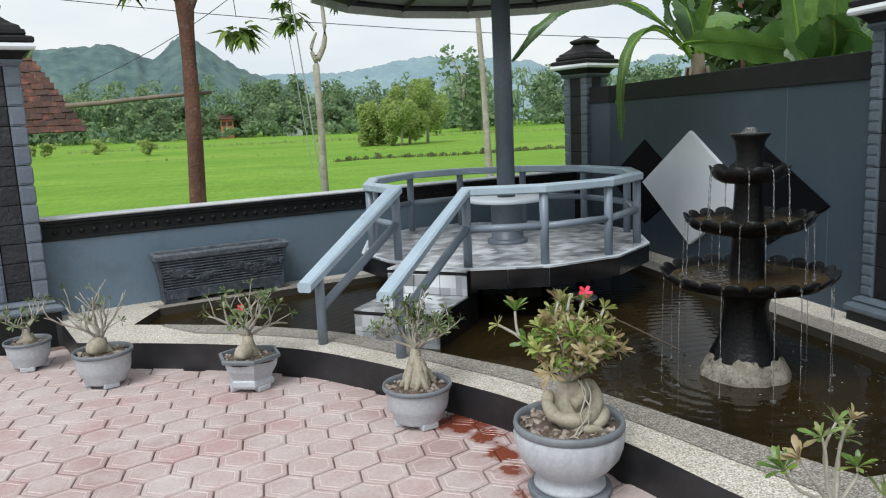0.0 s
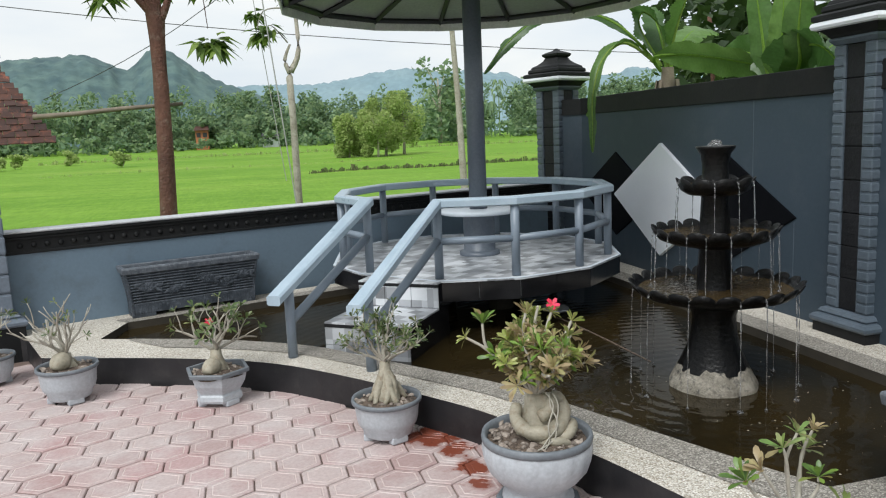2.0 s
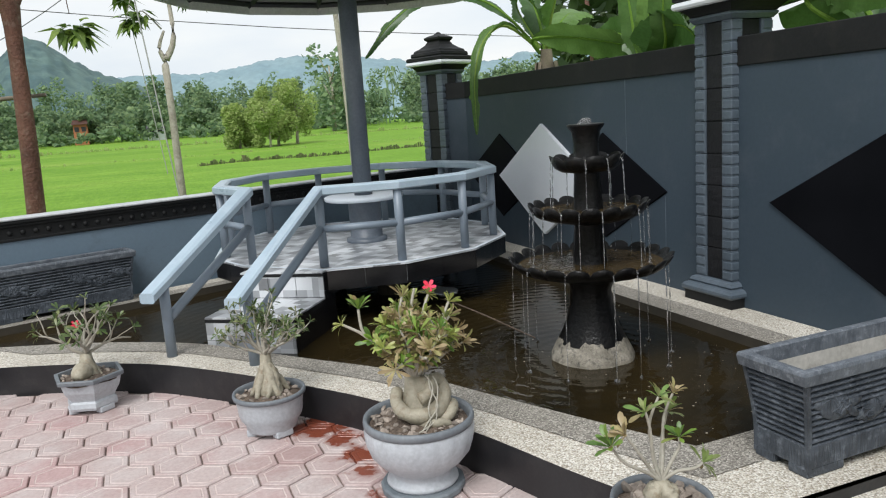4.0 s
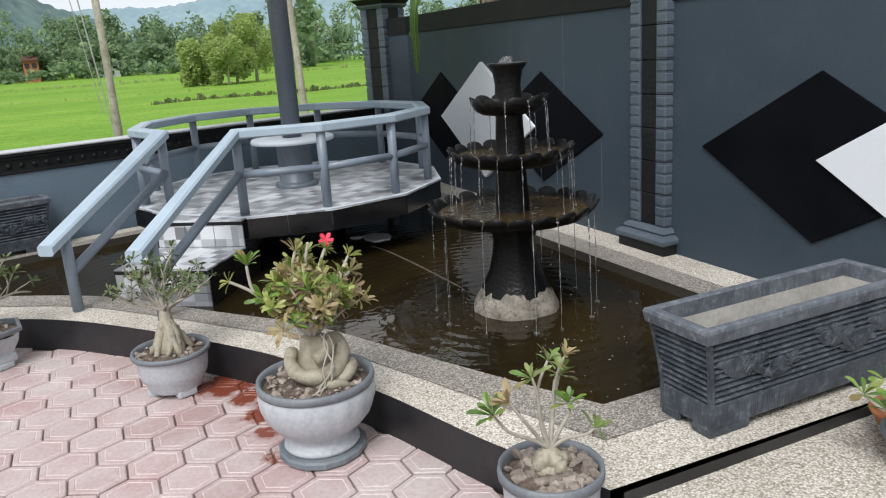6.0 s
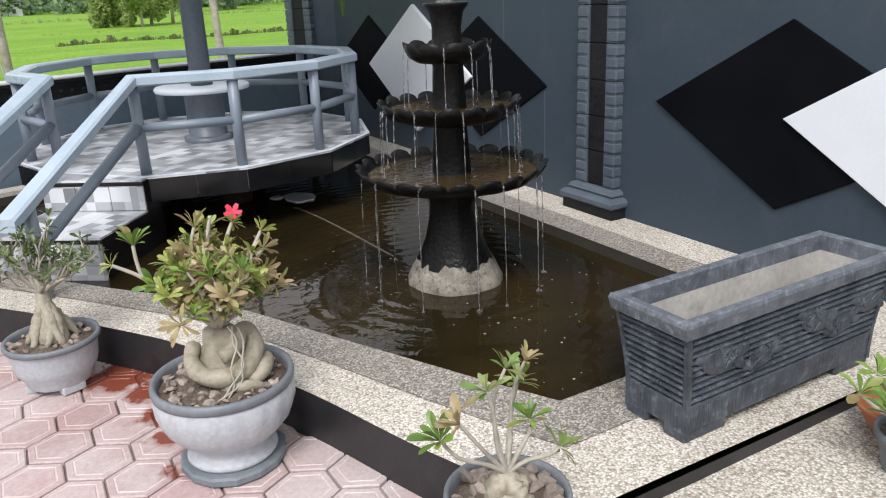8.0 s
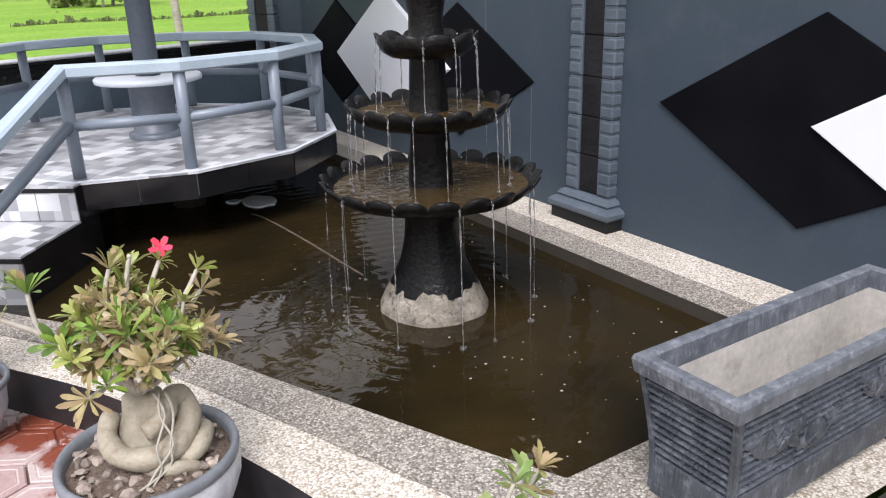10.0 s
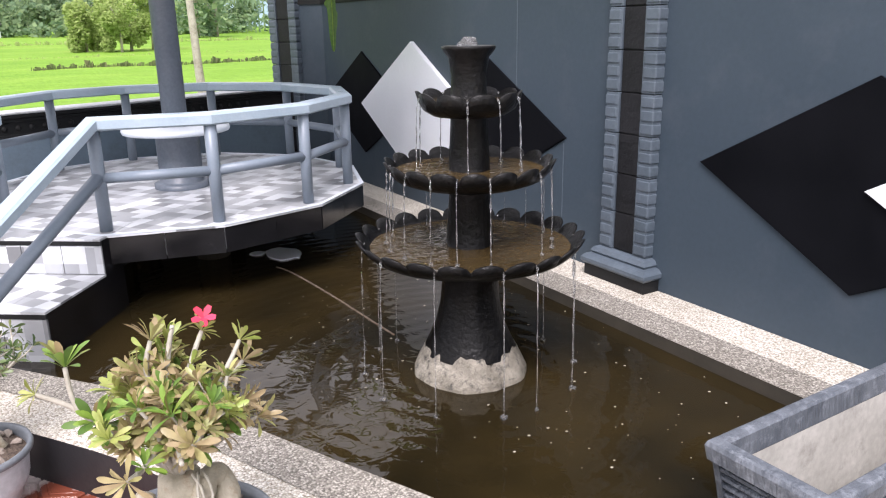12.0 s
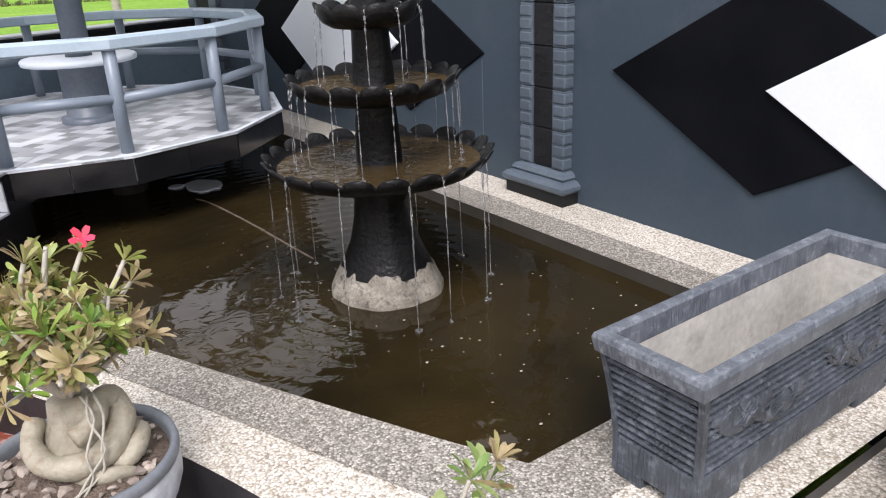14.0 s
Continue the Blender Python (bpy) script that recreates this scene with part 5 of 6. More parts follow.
        part("branch", bm, M_BRANCH, p, "", True)
    for k in range(mains):
        a = 2 * math.pi * k / mains + rng.uniform(-0.35, 0.35)
        out = rng.uniform(0.55, 1.0)
        d = Vector((math.cos(a) * out * reach, math.sin(a) * out * reach, rise * rng.uniform(0.5, 1.1)))
        pts = wander(rng, start, d, d.length, 6, 0.26 if kind == "big" else 0.48, 0.04)
        r0 = neck * (0.20 if kind == "big" else 0.34)
        branch(pts, [r0 * (1 - 0.6 * q / 6) for q in range(7)], 7)
        tips.append((pts[-1], pts[-1] - pts[-2]))
        for _ in range(twigs):
            j = rng.randint(2, 5)
            dd = (pts[j] - pts[j - 1]).normalized() + Vector((rng.uniform(-0.9, 0.9), rng.uniform(-0.9, 0.9), rng.uniform(-0.1, 0.8)))
            q2 = wander(rng, pts[j], dd, d.length * (rng.uniform(0.2, 0.4) if kind == "big" else rng.uniform(0.3, 0.6)), 4, 0.35, 0.08)
            branch(q2, [r0 * 0.45 * (1 - 0.5 * q / 4) for q in range(5)], 6)
            tips.append((q2[-1], q2[-1] - q2[-2]))
            if clusters > 1 and rng.random() < 0.6:
                tips.append((q2[2], Vector((rng.uniform(-1, 1), rng.uniform(-1, 1), 0.8))))
    inv = p.matrix_world.inverted()
    for way in reaching:
        pts = smooth_line([start] + [inv @ Vector(q) for q in way], 4)
        k = len(pts) - 1
        branch(pts, [(neck * 0.10 + 0.0048) * (1 - 0.45 * q / k) for q in range(k + 1)], 7)
        tips.append((pts[-1], pts[-1] - pts[-2]))
        if kind == "big":
            tips.append((pts[int(k * 0.62)], Vector((rng.uniform(-1, 1), rng.uniform(-1, 1), 0.9))))
    spots = []
    for at, d in tips:
        if rng.random() > leaf_keep:
            continue
        s = leaf_scale * rng.uniform(0.75, 1.15)
        spots.append(Matrix.Translation(at) @ d.to_track_quat("Z", "Y").to_matrix().to_4x4() @ pose(0, 0, 0, 0, 0, rng.uniform(0, 360)) @ Matrix.Diagonal((s, s, s, 1)))
    foliage(p, leafset, spots, rng)
    for at, s in flowers:
        flower(p, inv @ Vector(at), s, seed)
    return p


potted_rose((-5.26, -0.68), "small desert rose with few leaves in a round grey pot", 0.150, 0.20, 21, (0.10, 0.05, 0.022), 6, 0.24, 0.17, 3, 1, OLIVE, 1.3, 0.6)
potted_rose((-4.677, -1.225), "nearly bare desert rose with pale branches in a round grey pot", 0.178, 0.225, 22, (0.09, 0.060, 0.030), 9, 0.25, 0.24, 4, 1, OLIVE, 1.0, 0.22, bulb=(-0.055, -0.035, 0.055))
potted_rose((-3.787, -1.60), "flowering desert rose in a six-sided grey pot", 0.185, 0.21, 23, (0.13, 0.055, 0.030), 8, 0.23, 0.21, 4, 1, OLIVE, 1.35, 0.9, kind="hex", flowers=[((-3.81, -1.66, 0.50), 0.8)], bulb=(-0.065, -0.04, 0.048))
potted_rose((-2.937, -2.475), "desert rose with stout spreading roots in a round pot", 0.178, 0.215, 24, (0.20, 0.072, 0.026), 12, 0.15, 0.245, 5, 2, OLIVE, 1.0, 0.85, stone_size=(0.008, 0.020), fan=9)
potted_rose((-2.485, -3.385), "large flowering desert rose with looped roots in a grey pot", 0.224, 0.30, 25, (0.17, 0.080, 0.048), 15, 0.165, 0.235, 4, 2, ROSE, 1.0, 0.95, kind="big", flowers=[((-2.357, -3.27, 0.795), 0.95)], stand=True, lean=(0.01, 0.015), stones=110,
            reaching=[((-2.50, -3.37, 0.575), (-2.60, -3.34, 0.60), (-2.66, -3.31, 0.66), (-2.67, -3.30, 0.755)), ((-2.51, -3.36, 0.58), (-2.61, -3.33, 0.61), (-2.67, -3.30, 0.66), (-2.735, -3.28, 0.70)), ((-2.45, -3.36, 0.63), (-2.40, -3.31, 0.72), (-2.368, -3.28, 0.765)), ((-2.48, -3.36, 0.64), (-2.46, -3.33, 0.74), (-2.44, -3.32, 0.81)), ((-2.50, -3.36, 0.62), (-2.51, -3.33, 0.72), (-2.49, -3.31, 0.78)), ((-2.41, -3.36, 0.60), (-2.33, -3.32, 0.67), (-2.28, -3.28, 0.72)), ((-2.42, -3.36, 0.58), (-2.33, -3.30, 0.62), (-2.27, -3.25, 0.65)), ((-2.48, -3.43, 0.56), (-2.49, -3.51, 0.58), (-2.50, -3.57, 0.60)), ((-2.52, -3.42, 0.55), (-2.57, -3.47, 0.55), (-2.60, -3.50, 0.555))])
potted_rose((-2.06, -4.36), "young glossy-leaved desert rose in a grey pot filled with stones", 0.155, 0.30, 29, (0.075, 0.045, 0.022), 0, 0.19, 0.15, 2, 1, YOUNG, 1.08, 1.0, stones=70, stone_size=(0.012, 0.030), fan=6,
            reaching=[((-2.03, -4.37, 0.41), (-2.00, -4.37, 0.45), (-2.00, -4.37, 0.48)), ((-2.02, -4.38, 0.38), (-1.96, -4.39, 0.38), (-1.93, -4.39, 0.39)), ((-2.07, -4.34, 0.42), (-2.07, -4.32, 0.52), (-2.035, -4.32, 0.60)), ((-2.03, -4.33, 0.42), (-2.00, -4.30, 0.52), (-1.965, -4.30, 0.59)), ((-2.08, -4.35, 0.42), (-2.09, -4.35, 0.52), (-2.105, -4.35, 0.575)), ((-2.10, -4.36, 0.40), (-2.15, -4.37, 0.47), (-2.19, -4.37, 0.53)), ((-2.11, -4.36, 0.39), (-2.19, -4.36, 0.44), (-2.235, -4.36, 0.50)), ((-2.03, -4.32, 0.40), (-1.99, -4.28, 0.46), (-1.965, -4.27, 0.52))])


def side_plants():
    """A terracotta dish and a leafy potted plant on the terrace."""
    d = thing("terracotta_dish", (-0.83, -4.585, TERRACE), "shallow terracotta dish standing on the terrace", "dish")
    bm = bmesh.new()
    lathe(bm, [(0.0, 0.0), (0.06, 0.0), (0.065, 0.01), (0.095, 0.06), (0.112, 0.09), (0.118, 0.10), (0.112, 0.106), (0.10, 0.10), (0.085, 0.06), (0.0, 0.05)], 32)
    part("dish", bm, M_TERRA, d, "", True)
    p = thing("leafy_plant", (-0.965, -4.71, TERRACE), "leafy green plant in a small dark pot on the terrace", "potted plant")
    bm = bmesh.new()
    lathe(bm, [(0.0, 0.0), (0.07, 0.0), (0.075, 0.01), (0.095, 0.10), (0.105, 0.105), (0.105, 0.125), (0.095, 0.125), (0.088, 0.10)], 28)
    part("pot", bm, M_POTRIM, p, "", True)
    bm = bmesh.new()
    lathe(bm, [(0.092, 0.105), (0.05, 0.112), (0.0, 0.114)], 20)
    part("soil", bm, M_SOIL, p)
    rng = random.Random(31)
    spots = []
    for k in range(8):
        a = 2 * math.pi * k / 8
        pts = wander(rng, (0, 0, 0.10), (math.cos(a), math.sin(a), 0.9), 0.22, 4, 0.3, 0.03)
        bm = bmesh.new()
        tube(bm, pts, [0.008, 0.007, 0.006, 0.005, 0.004], 6)
        part("stem", bm, M_BRANCH, p)
        for t in (pts[-1], pts[2]):
            spots.append(Matrix.Translation(t) @ pose(0, 0, 0, rng.uniform(-25, 25), rng.uniform(-25, 25), rng.uniform(0, 360)) @ Matrix.Diagonal((1.0, 1.0, 1.0, 1)))
    foliage(p, GREEN, spots, rng)


side_plants()


# ---- banana plants behind the high wall ----
def banana_leaf(name, parent, base, heading, length, width, lift, sag, seed, twist=0.0, tears=0):
    rng = random.Random(seed)
    n = 44
    verts, faces = [], []
    h = Vector((math.cos(heading), math.sin(heading), 0))
    side = Vector((-math.sin(heading), math.cos(heading), 0))
    p, ang = Vector(base), lift
    cuts = {rng.randint(8, n - 3) for _ in range(tears)}
    spine = []
    for i in range(n + 1):
        s = i / n
        spine.append(p.copy())
        d = h * math.cos(ang) + Vector((0, 0, 1)) * math.sin(ang)
        p = p + d * (length / n)
        ang -= sag / n * (0.5 + 1.2 * s)
    for i, c in enumerate(spine):
        s = i / n
        w = 0.02 if s < 0.14 else width * 0.5 * min(1.0, (s - 0.12) / 0.16) * (1.0 - max(0.0, (s - 0.62) / 0.385) ** 2) ** 0.5
        w *= 1.0 - 0.16 * (rng.random() < 0.3) * (s > 0.2)
        tw = twist * s
        sd = (side * math.cos(tw) + Vector((0, 0, 1)) * math.sin(tw))
        fold = Vector((0, 0, w * 0.28))
        ripple = 0.10 * w * math.sin(i * 0.9 + seed) + 0.05 * w * math.sin(i * 2.3)
        verts += [tuple(c + sd * w - fold * 0.5 + Vector((0, 0, ripple))), tuple(c + sd * w * 0.5 + fold * 0.2), tuple(c), tuple(c - sd * w * 0.5 + fold * 0.2), tuple(c - sd * w - fold * 0.5 - Vector((0, 0, ripple)))]
    for i in range(n):
        for k in range(4):
            if i in cuts and k == (0 if (i % 2) else 3):
                continue
            faces.append((i * 5 + k, i * 5 + k + 1, i * 5 + k + 6, i * 5 + k + 5))
    lf = raw(name, verts, faces, M_BANANA, parent, "", True)
    bm = bmesh.new()
    tube(bm, [tuple(c - Vector((0, 0, 0.008))) for c in spine], [0.022 * (1 - 0.85 * i / n) for i in range(n + 1)], 6)
    part("midrib", bm, M_RICE, lf, "pale green midrib")
    return lf


def banana_plant(loc, height, leaves, label):
    b = thing("banana_plant", loc, label, "banana plant", "banana plants behind the wall")
    bm = bmesh.new()
    lathe(bm, [(0.13, 0.0), (0.115, height * 0.4), (0.09, height * 0.8), (0.06, height)], 14, lambda a, i: (1 + 0.05 * math.sin(3 * a + i), 0))
    part("stem", bm, M_BAMBOO, b, "brown sheathed stem", True)
    rng = random.Random(int(height * 100))
    bm = bmesh.new()
    for k in range(16):
        a = rng.uniform(0, 6.28)
        x, y = 0.11 * math.cos(a), 0.11 * math.sin(a)
        tube(bm, [(x, y, height * 0.95), (x * 1.5, y * 1.5, height * 0.8), (x * 1.6, y * 1.6, height * rng.uniform(0.35, 0.65))], [0.02, 0.014, 0.004], 4, squash=0.3)
    part("dry_sheath", bm, M_BAMBOO, b, "hanging dry leaf sheaths")
    for i, (hd, ln, w, lift, sag, tw) in enumerate(leaves):
        banana_leaf("leaf", b, (0, 0, height * 0.96), radians(hd), ln, w, radians(lift), radians(sag), i * 7 + 3 + int(height * 10), tw)
    return b


def blade(parent, way, width, side, seed, ragged=0.25, fold=0.25):
    """A leaf along a bent midrib; side points across it, ragged sets how torn its edges are."""
    rng = random.Random(seed)
    n = 84
    spine = arc_resample([tuple(q) for q in smooth_line(way, 8)], n + 1)
    base = parent.location
    spine = [q - base for q in spine]
    side = Vector(side).normalized()
    verts, faces = [], []
    cutl, cutr = 1.0, 1.0
    for i, c in enumerate(spine):
        q = i / n
        w = width * 0.5 * min(1.0, 0.06 + max(0.0, q - 0.10) / 0.20) * max(0.03, 1.0 - max(0.0, (q - 0.60) / 0.41) ** 2) ** 0.5
        if rng.random() < 0.18:
            cutl = 1.0 - ragged * rng.random()
        if rng.random() < 0.18:
            cutr = 1.0 - ragged * rng.random()
        t = (spine[min(i + 1, n)] - spine[max(i - 1, 0)]).normalized()
        s1 = (side - t * side.dot(t)).normalized()
        nrm = s1.cross(t).normalized()
        wave = 0.10 * w * math.sin(i * 0.4 + seed) + 0.035 * w * (1 if i % 2 else -1)
        drop = nrm * (-fold * w)
        verts += [tuple(c + s1 * w * cutl + drop + nrm * wave), tuple(c + s1 * w * 0.5 * cutl + drop * 0.3), tuple(c), tuple(c - s1 * w * 0.5 * cutr + drop * 0.3), tuple(c - s1 * w * cutr + drop - nrm * wave)]
    for i in range(n):
        for k in range(4):
            faces.append((i * 5 + k, i * 5 + k + 1, i * 5 + k + 6, i * 5 + k + 5))
    lf = raw("leaf", verts, faces, M_BANANA, parent, "", True)
    bm = bmesh.new()
    tube(bm, [tuple(c - Vector((0, 0, 0.006))) for c in spine], [0.020 * (1 - 0.85 * i / n) for i in range(n + 1)], 6)
    part("midrib", bm, M_RICE, lf, "pale green midrib")


# leaves of the stem itself: heading, length, width, lift, sag, twist
FIRST_BANANA = banana_plant((0.68, 0.93, -0.42), 2.50, ((75, 1.3, 0.36, 66, 60, 0.8), (30, 1.2, 0.40, 60, 80, 0.4)), "banana plant with broad arching leaves behind the wall")
for way, width, side, ragged, fold in (
        (((0.60, 0.95, 2.10), (0.34, 1.11, 2.45), (0.12, 1.22, 2.62), (-0.22, 1.27, 2.70), (-0.57, 1.31, 2.62), (-0.90, 1.33, 2.38), (-1.15, 1.31, 2.09)), 0.17, (0.1, 0.6, 0.8), 0.5, 0.3),
        (((0.60, 0.95, 2.10), (0.36, 1.11, 2.34), (0.15, 1.09, 2.30), (-0.03, 1.02, 2.11), (-0.15, 0.93, 1.81), (-0.18, 0.88, 1.53), (-0.20, 0.84, 1.27)), 0.13, (0.8, -0.5, 0.2), 0.45, 0.5),
        (((0.62, 0.95, 2.05), (0.50, 0.88, 2.18), (0.60, 0.55, 2.17), (0.63, 0.0, 2.08), (0.64, -0.52, 1.97), (0.62, -0.88, 1.88)), 0.33, (-0.45, 0.1, 0.85), 0.08, 0.25),
        (((0.62, 0.95, 2.10), (0.44, 1.06, 2.50), (0.46, 1.02, 2.64), (0.52, 0.84, 2.50), (0.56, 0.76, 2.24)), 0.42, (0.5, 0.7, 0.1), 0.4, 0.2),
        (((0.68, 0.93, 2.10), (0.70, 0.80, 2.45), (0.74, 0.66, 2.75), (0.80, 0.55, 2.95)), 0.34, (0.7, 0.6, 0.0), 0.15, 0.3)):
    blade(FIRST_BANANA, way, width, side, int(width * 100) + len(way), ragged, fold)
SECOND_BANANA = banana_plant((0.60, -0.85, -0.42), 2.10, ((60, 1.2, 0.40, 70, 50, 0.8), (-20, 1.3, 0.40, 60, 70, 0.5)), "banana plant with upright broad leaves close behind the wall")
for way, width, side, ragged, fold in (
        (((0.60, -0.80, 1.70), (0.58, -0.72, 1.95), (0.55, -0.69, 2.25), (0.50, -0.66, 2.62)), 0.21, (0.6, -0.8, 0.0), 0.05, 0.15),
        (((0.60, -0.88, 1.70), (0.52, -0.93, 1.95), (0.49, -1.02, 2.15), (0.46, -1.06, 2.45)), 0.23, (0.6, -0.8, 0.1), 0.12, 0.2),
        (((0.58, -0.95, 1.70), (0.42, -1.16, 1.92), (0.40, -1.36, 2.02), (0.40, -1.54, 2.00), (0.42, -1.70, 1.86)), 0.36, (-0.5, -0.2, 0.8), 0.15, 0.3),
        (((0.58, -0.95, 1.70), (0.40, -1.32, 1.90), (0.32, -1.40, 2.10), (0.26, -1.50, 2.40)), 0.26, (0.6, -0.8, 0.1), 0.2, 0.2),
        (((0.62, -0.85, 1.75), (0.75, -0.45, 2.0), (0.80, -0.1, 2.12), (0.82, 0.25, 2.05)), 0.34, (-0.3, 0.1, 0.9), 0.3, 0.2)):
    blade(SECOND_BANANA, way, width, side, int(width * 90) + len(way) + 7, ragged, fold)
THIRD_BANANA = banana_plant((0.62, -2.95, -0.42), 2.15, ((100, 1.3, 0.42, 62, 60, 0.7), (20, 1.4, 0.42, 55, 80, 0.2)), "banana plant with yellow-green leaves behind the wall")
for way, width, side, ragged, fold in (
        (((0.60, -2.90, 1.75), (0.42, -2.62, 1.98), (0.38, -2.70, 2.12), (0.38, -2.92, 2.10), (0.40, -3.20, 1.95)), 0.44, (-0.4, 0.1, 0.9), 0.05, 0.2),
        (((0.62, -2.95, 1.75), (0.60, -2.75, 2.1), (0.55, -2.60, 2.45), (0.52, -2.45, 2.70)), 0.38, (0.6, -0.8, 0.0), 0.15, 0.2)):
    blade(THIRD_BANANA, way, width, side, int(width * 80) + len(way) + 3, ragged, fold)


# ---- trees beyond the low wall ----
def leaf_spray(bm, at, rng, count, size, spread, droop):
    """Palm-shaped hand of drooping pointed leaflets."""
    for k in range(count):
        a = rng.uniform(0, 6.28)
        d = Vector((math.cos(a), math.sin(a), rng.uniform(-droop, 0.35))).normalized()
        s = Vector((-math.sin(a), math.cos(a), rng.uniform(-0.3, 0.3))).normalized()
        c = at + Vector((rng.uniform(-1, 1), rng.uniform(-1, 1), rng.uniform(-0.5, 0.5))) * spread
        ln, w = size * rng.uniform(0.7, 1.2), size * 0.17
        sag = Vector((0, 0, -1))
        pts = [c, c + d * ln * 0.35 + s * w, c + d * ln * 0.4, c + d * ln * 0.35 - s * w, c + d * ln + sag * ln * 0.30]
        v = [bm.verts.new(q) for q in pts]
        bm.faces.new((v[0], v[1], v[2])), bm.faces.new((v[0], v[2], v[3]))
        bm.faces.new((v[1], v[4], v[2])), bm.faces.new((v[2], v[4], v[3]))


def yard_tree(name, base, trunk, limbs, sprays, label, bark, seed, leaf=0.26):
    rng = random.Random(seed)
    t = thing(name, base, label, "tree")
    bm = bmesh.new()
    tube(bm, [q[:3] for q in trunk], [q[3] for q in trunk], 12)
    part("trunk", bm, bark, t, "", True)
    for a, b, c, r in limbs:
        bm = bmesh.new()
        tube(bm, smooth_line([a, b, c], 4), [r * (1 - 0.6 * k / 8) for k in range(9)], 7)
        part("limb", bm, bark, t, "", True)
    bm = bmesh.new()
    for x, y, z, n in sprays:
        leaf_spray(bm, Vector((x, y, z)), rng, int(n * 1.5), leaf, 0.10, 0.9)
    part("crown", bm, M_TREELEAF, t, "drooping hand-shaped leaves")


yard_tree("tall_tree", (-4.44, 2.79, -0.42),
          [(0, 0, 0, 0.110), (0.02, 0, 0.9, 0.096), (0.06, 0, 1.8, 0.087), (0.08, 0, 2.6, 0.080), (0.09, 0, 3.25, 0.095), (0.04, 0.05, 3.75, 0.075), (0.0, 0.1, 4.7, 0.06)],
          [((0.10, 0, 3.2), (0.26, 0, 3.55), (0.45, 0.1, 4.3), 0.05), ((0.08, 0, 3.3), (-0.15, 0, 3.6), (-0.5, 0.1, 4.2), 0.045), ((0.3, 0.1, 4.0), (0.55, 0.0, 3.75), (0.62, 0.0, 3.18), 0.010), ((-0.5, 0.1, 3.9), (-0.6, 0.0, 3.6), (-0.55, 0, 3.42), 0.010)],
          [(0.62, 0, 3.0, 22), (0.66, 0.05, 3.05, 14), (0.55, 0, 3.62, 16), (0.75, 0.2, 3.7, 14), (-0.40, 0, 3.52, 14), (0.25, 0.1, 3.66, 10), (0.0, 0.3, 4.4, 20), (-0.5, 0.2, 4.2, 20), (0.5, 0.2, 4.3, 20), (-0.2, -0.2, 3.75, 10)],
          "tall red-brown tree trunk with drooping leaf sprays beyond the low wall", M_TRUNK, 41)
yard_tree("slender_tree", (-2.82, 5.58, -0.36),
          [(0.02, 0, 0, 0.062), (0.02, 0, 1.0, 0.056), (0.02, 0, 2.2, 0.05), (0.01, 0, 2.8, 0.05), (0.04, 0, 2.95, 0.045)],
          [((0.03, 0, 2.88), (0.17, 0, 3.2), (0.14, 0, 3.95), 0.052), ((0.02, 0, 2.86), (-0.04, 0, 3.05), (0.05, 0, 3.28), 0.040), ((0.0, 0, 3.8), (-0.3, 0, 3.75), (-0.42, 0, 3.45), 0.012), ((0.0, 0, 3.9), (0.3, 0, 3.95), (0.55, 0, 3.75), 0.012), ((0.02, 0, 3.3), (-0.2, 0, 3.55), (-0.30, 0, 3.45), 0.012)],
          [(-0.38, 0, 3.42, 18), (-0.25, 0, 3.5, 12), (-0.45, 0.1, 3.72, 14), (0.45, 0, 3.72, 16), (0.62, 0.1, 3.85, 14), (0.1, 0, 4.05, 16), (-0.1, 0.2, 4.2, 20), (0.3, 0, 4.1, 14)],
          "slender pale forked tree with drooping leaf sprays", M_PALETRUNK, 42)


def pole_and_lines():
    b = thing("dead_trunk", (0.36, 7.29, -0.33), "bare pale leaning trunk standing in the rice field", "tree trunk")
    bm = bmesh.new()
    tube(bm, smooth_line([(0, 0, 0), (-0.06, 0, 1.2), (-0.10, 0, 2.4), (-0.20, 0, 4.3)], 4), [0.078 - 0.003 * k for k in range(13)], 9)
    part("trunk", bm, M_PALETRUNK, b, "", True)
    c = tagged(new("bamboo_pole"), "weathered bamboo pole tied level to the tree trunk", "bamboo pole")
    bm = bmesh.new()
    tube(bm, [(-5.72, 3.05, 1.88), (-5.30, 3.02, 1.90), (-4.78, 2.98, 1.94), (-4.16, 2.95, 1.97)], [0.030, 0.027, 0.025, 0.020], 8)
    part("bamboo", bm, M_BAMBOO, c, "", True)
    for k, (p, q, r, m) in enumerate((((-11.45, 9.37, 4.6), (6.22, 9.39, 3.05), 0.008, M_WIRE), ((-7.67, 12.19, 2.62), (-2.69, 8.98, 5), 0.008, M_WIRE), ((-3.22, 5.2, 4.4), (-2.77, 5.43, -0.3), 0.010, M_ROPE), ((-3.32, 5.6, 4.2), (-2.95, 5.89, 0.9), 0.006, M_ROPE))):
        w = tagged(new("overhead_cable" if k < 2 else "guy_rope"), "thin dark cable hanging across the sky" if k < 2 else "pale guy rope running down from the tree", "cable" if k < 2 else "rope")
        bm = bmesh.new()
        a, b2 = Vector(p), Vector(q)
        tube(bm, [a.lerp(b2, s / 8) - Vector((0, 0, 0.25 * math.sin(math.pi * s / 8) if k < 2 else 0)) for s in range(9)], r, 5)
        part("line", bm, m, w)


pole_and_lines()


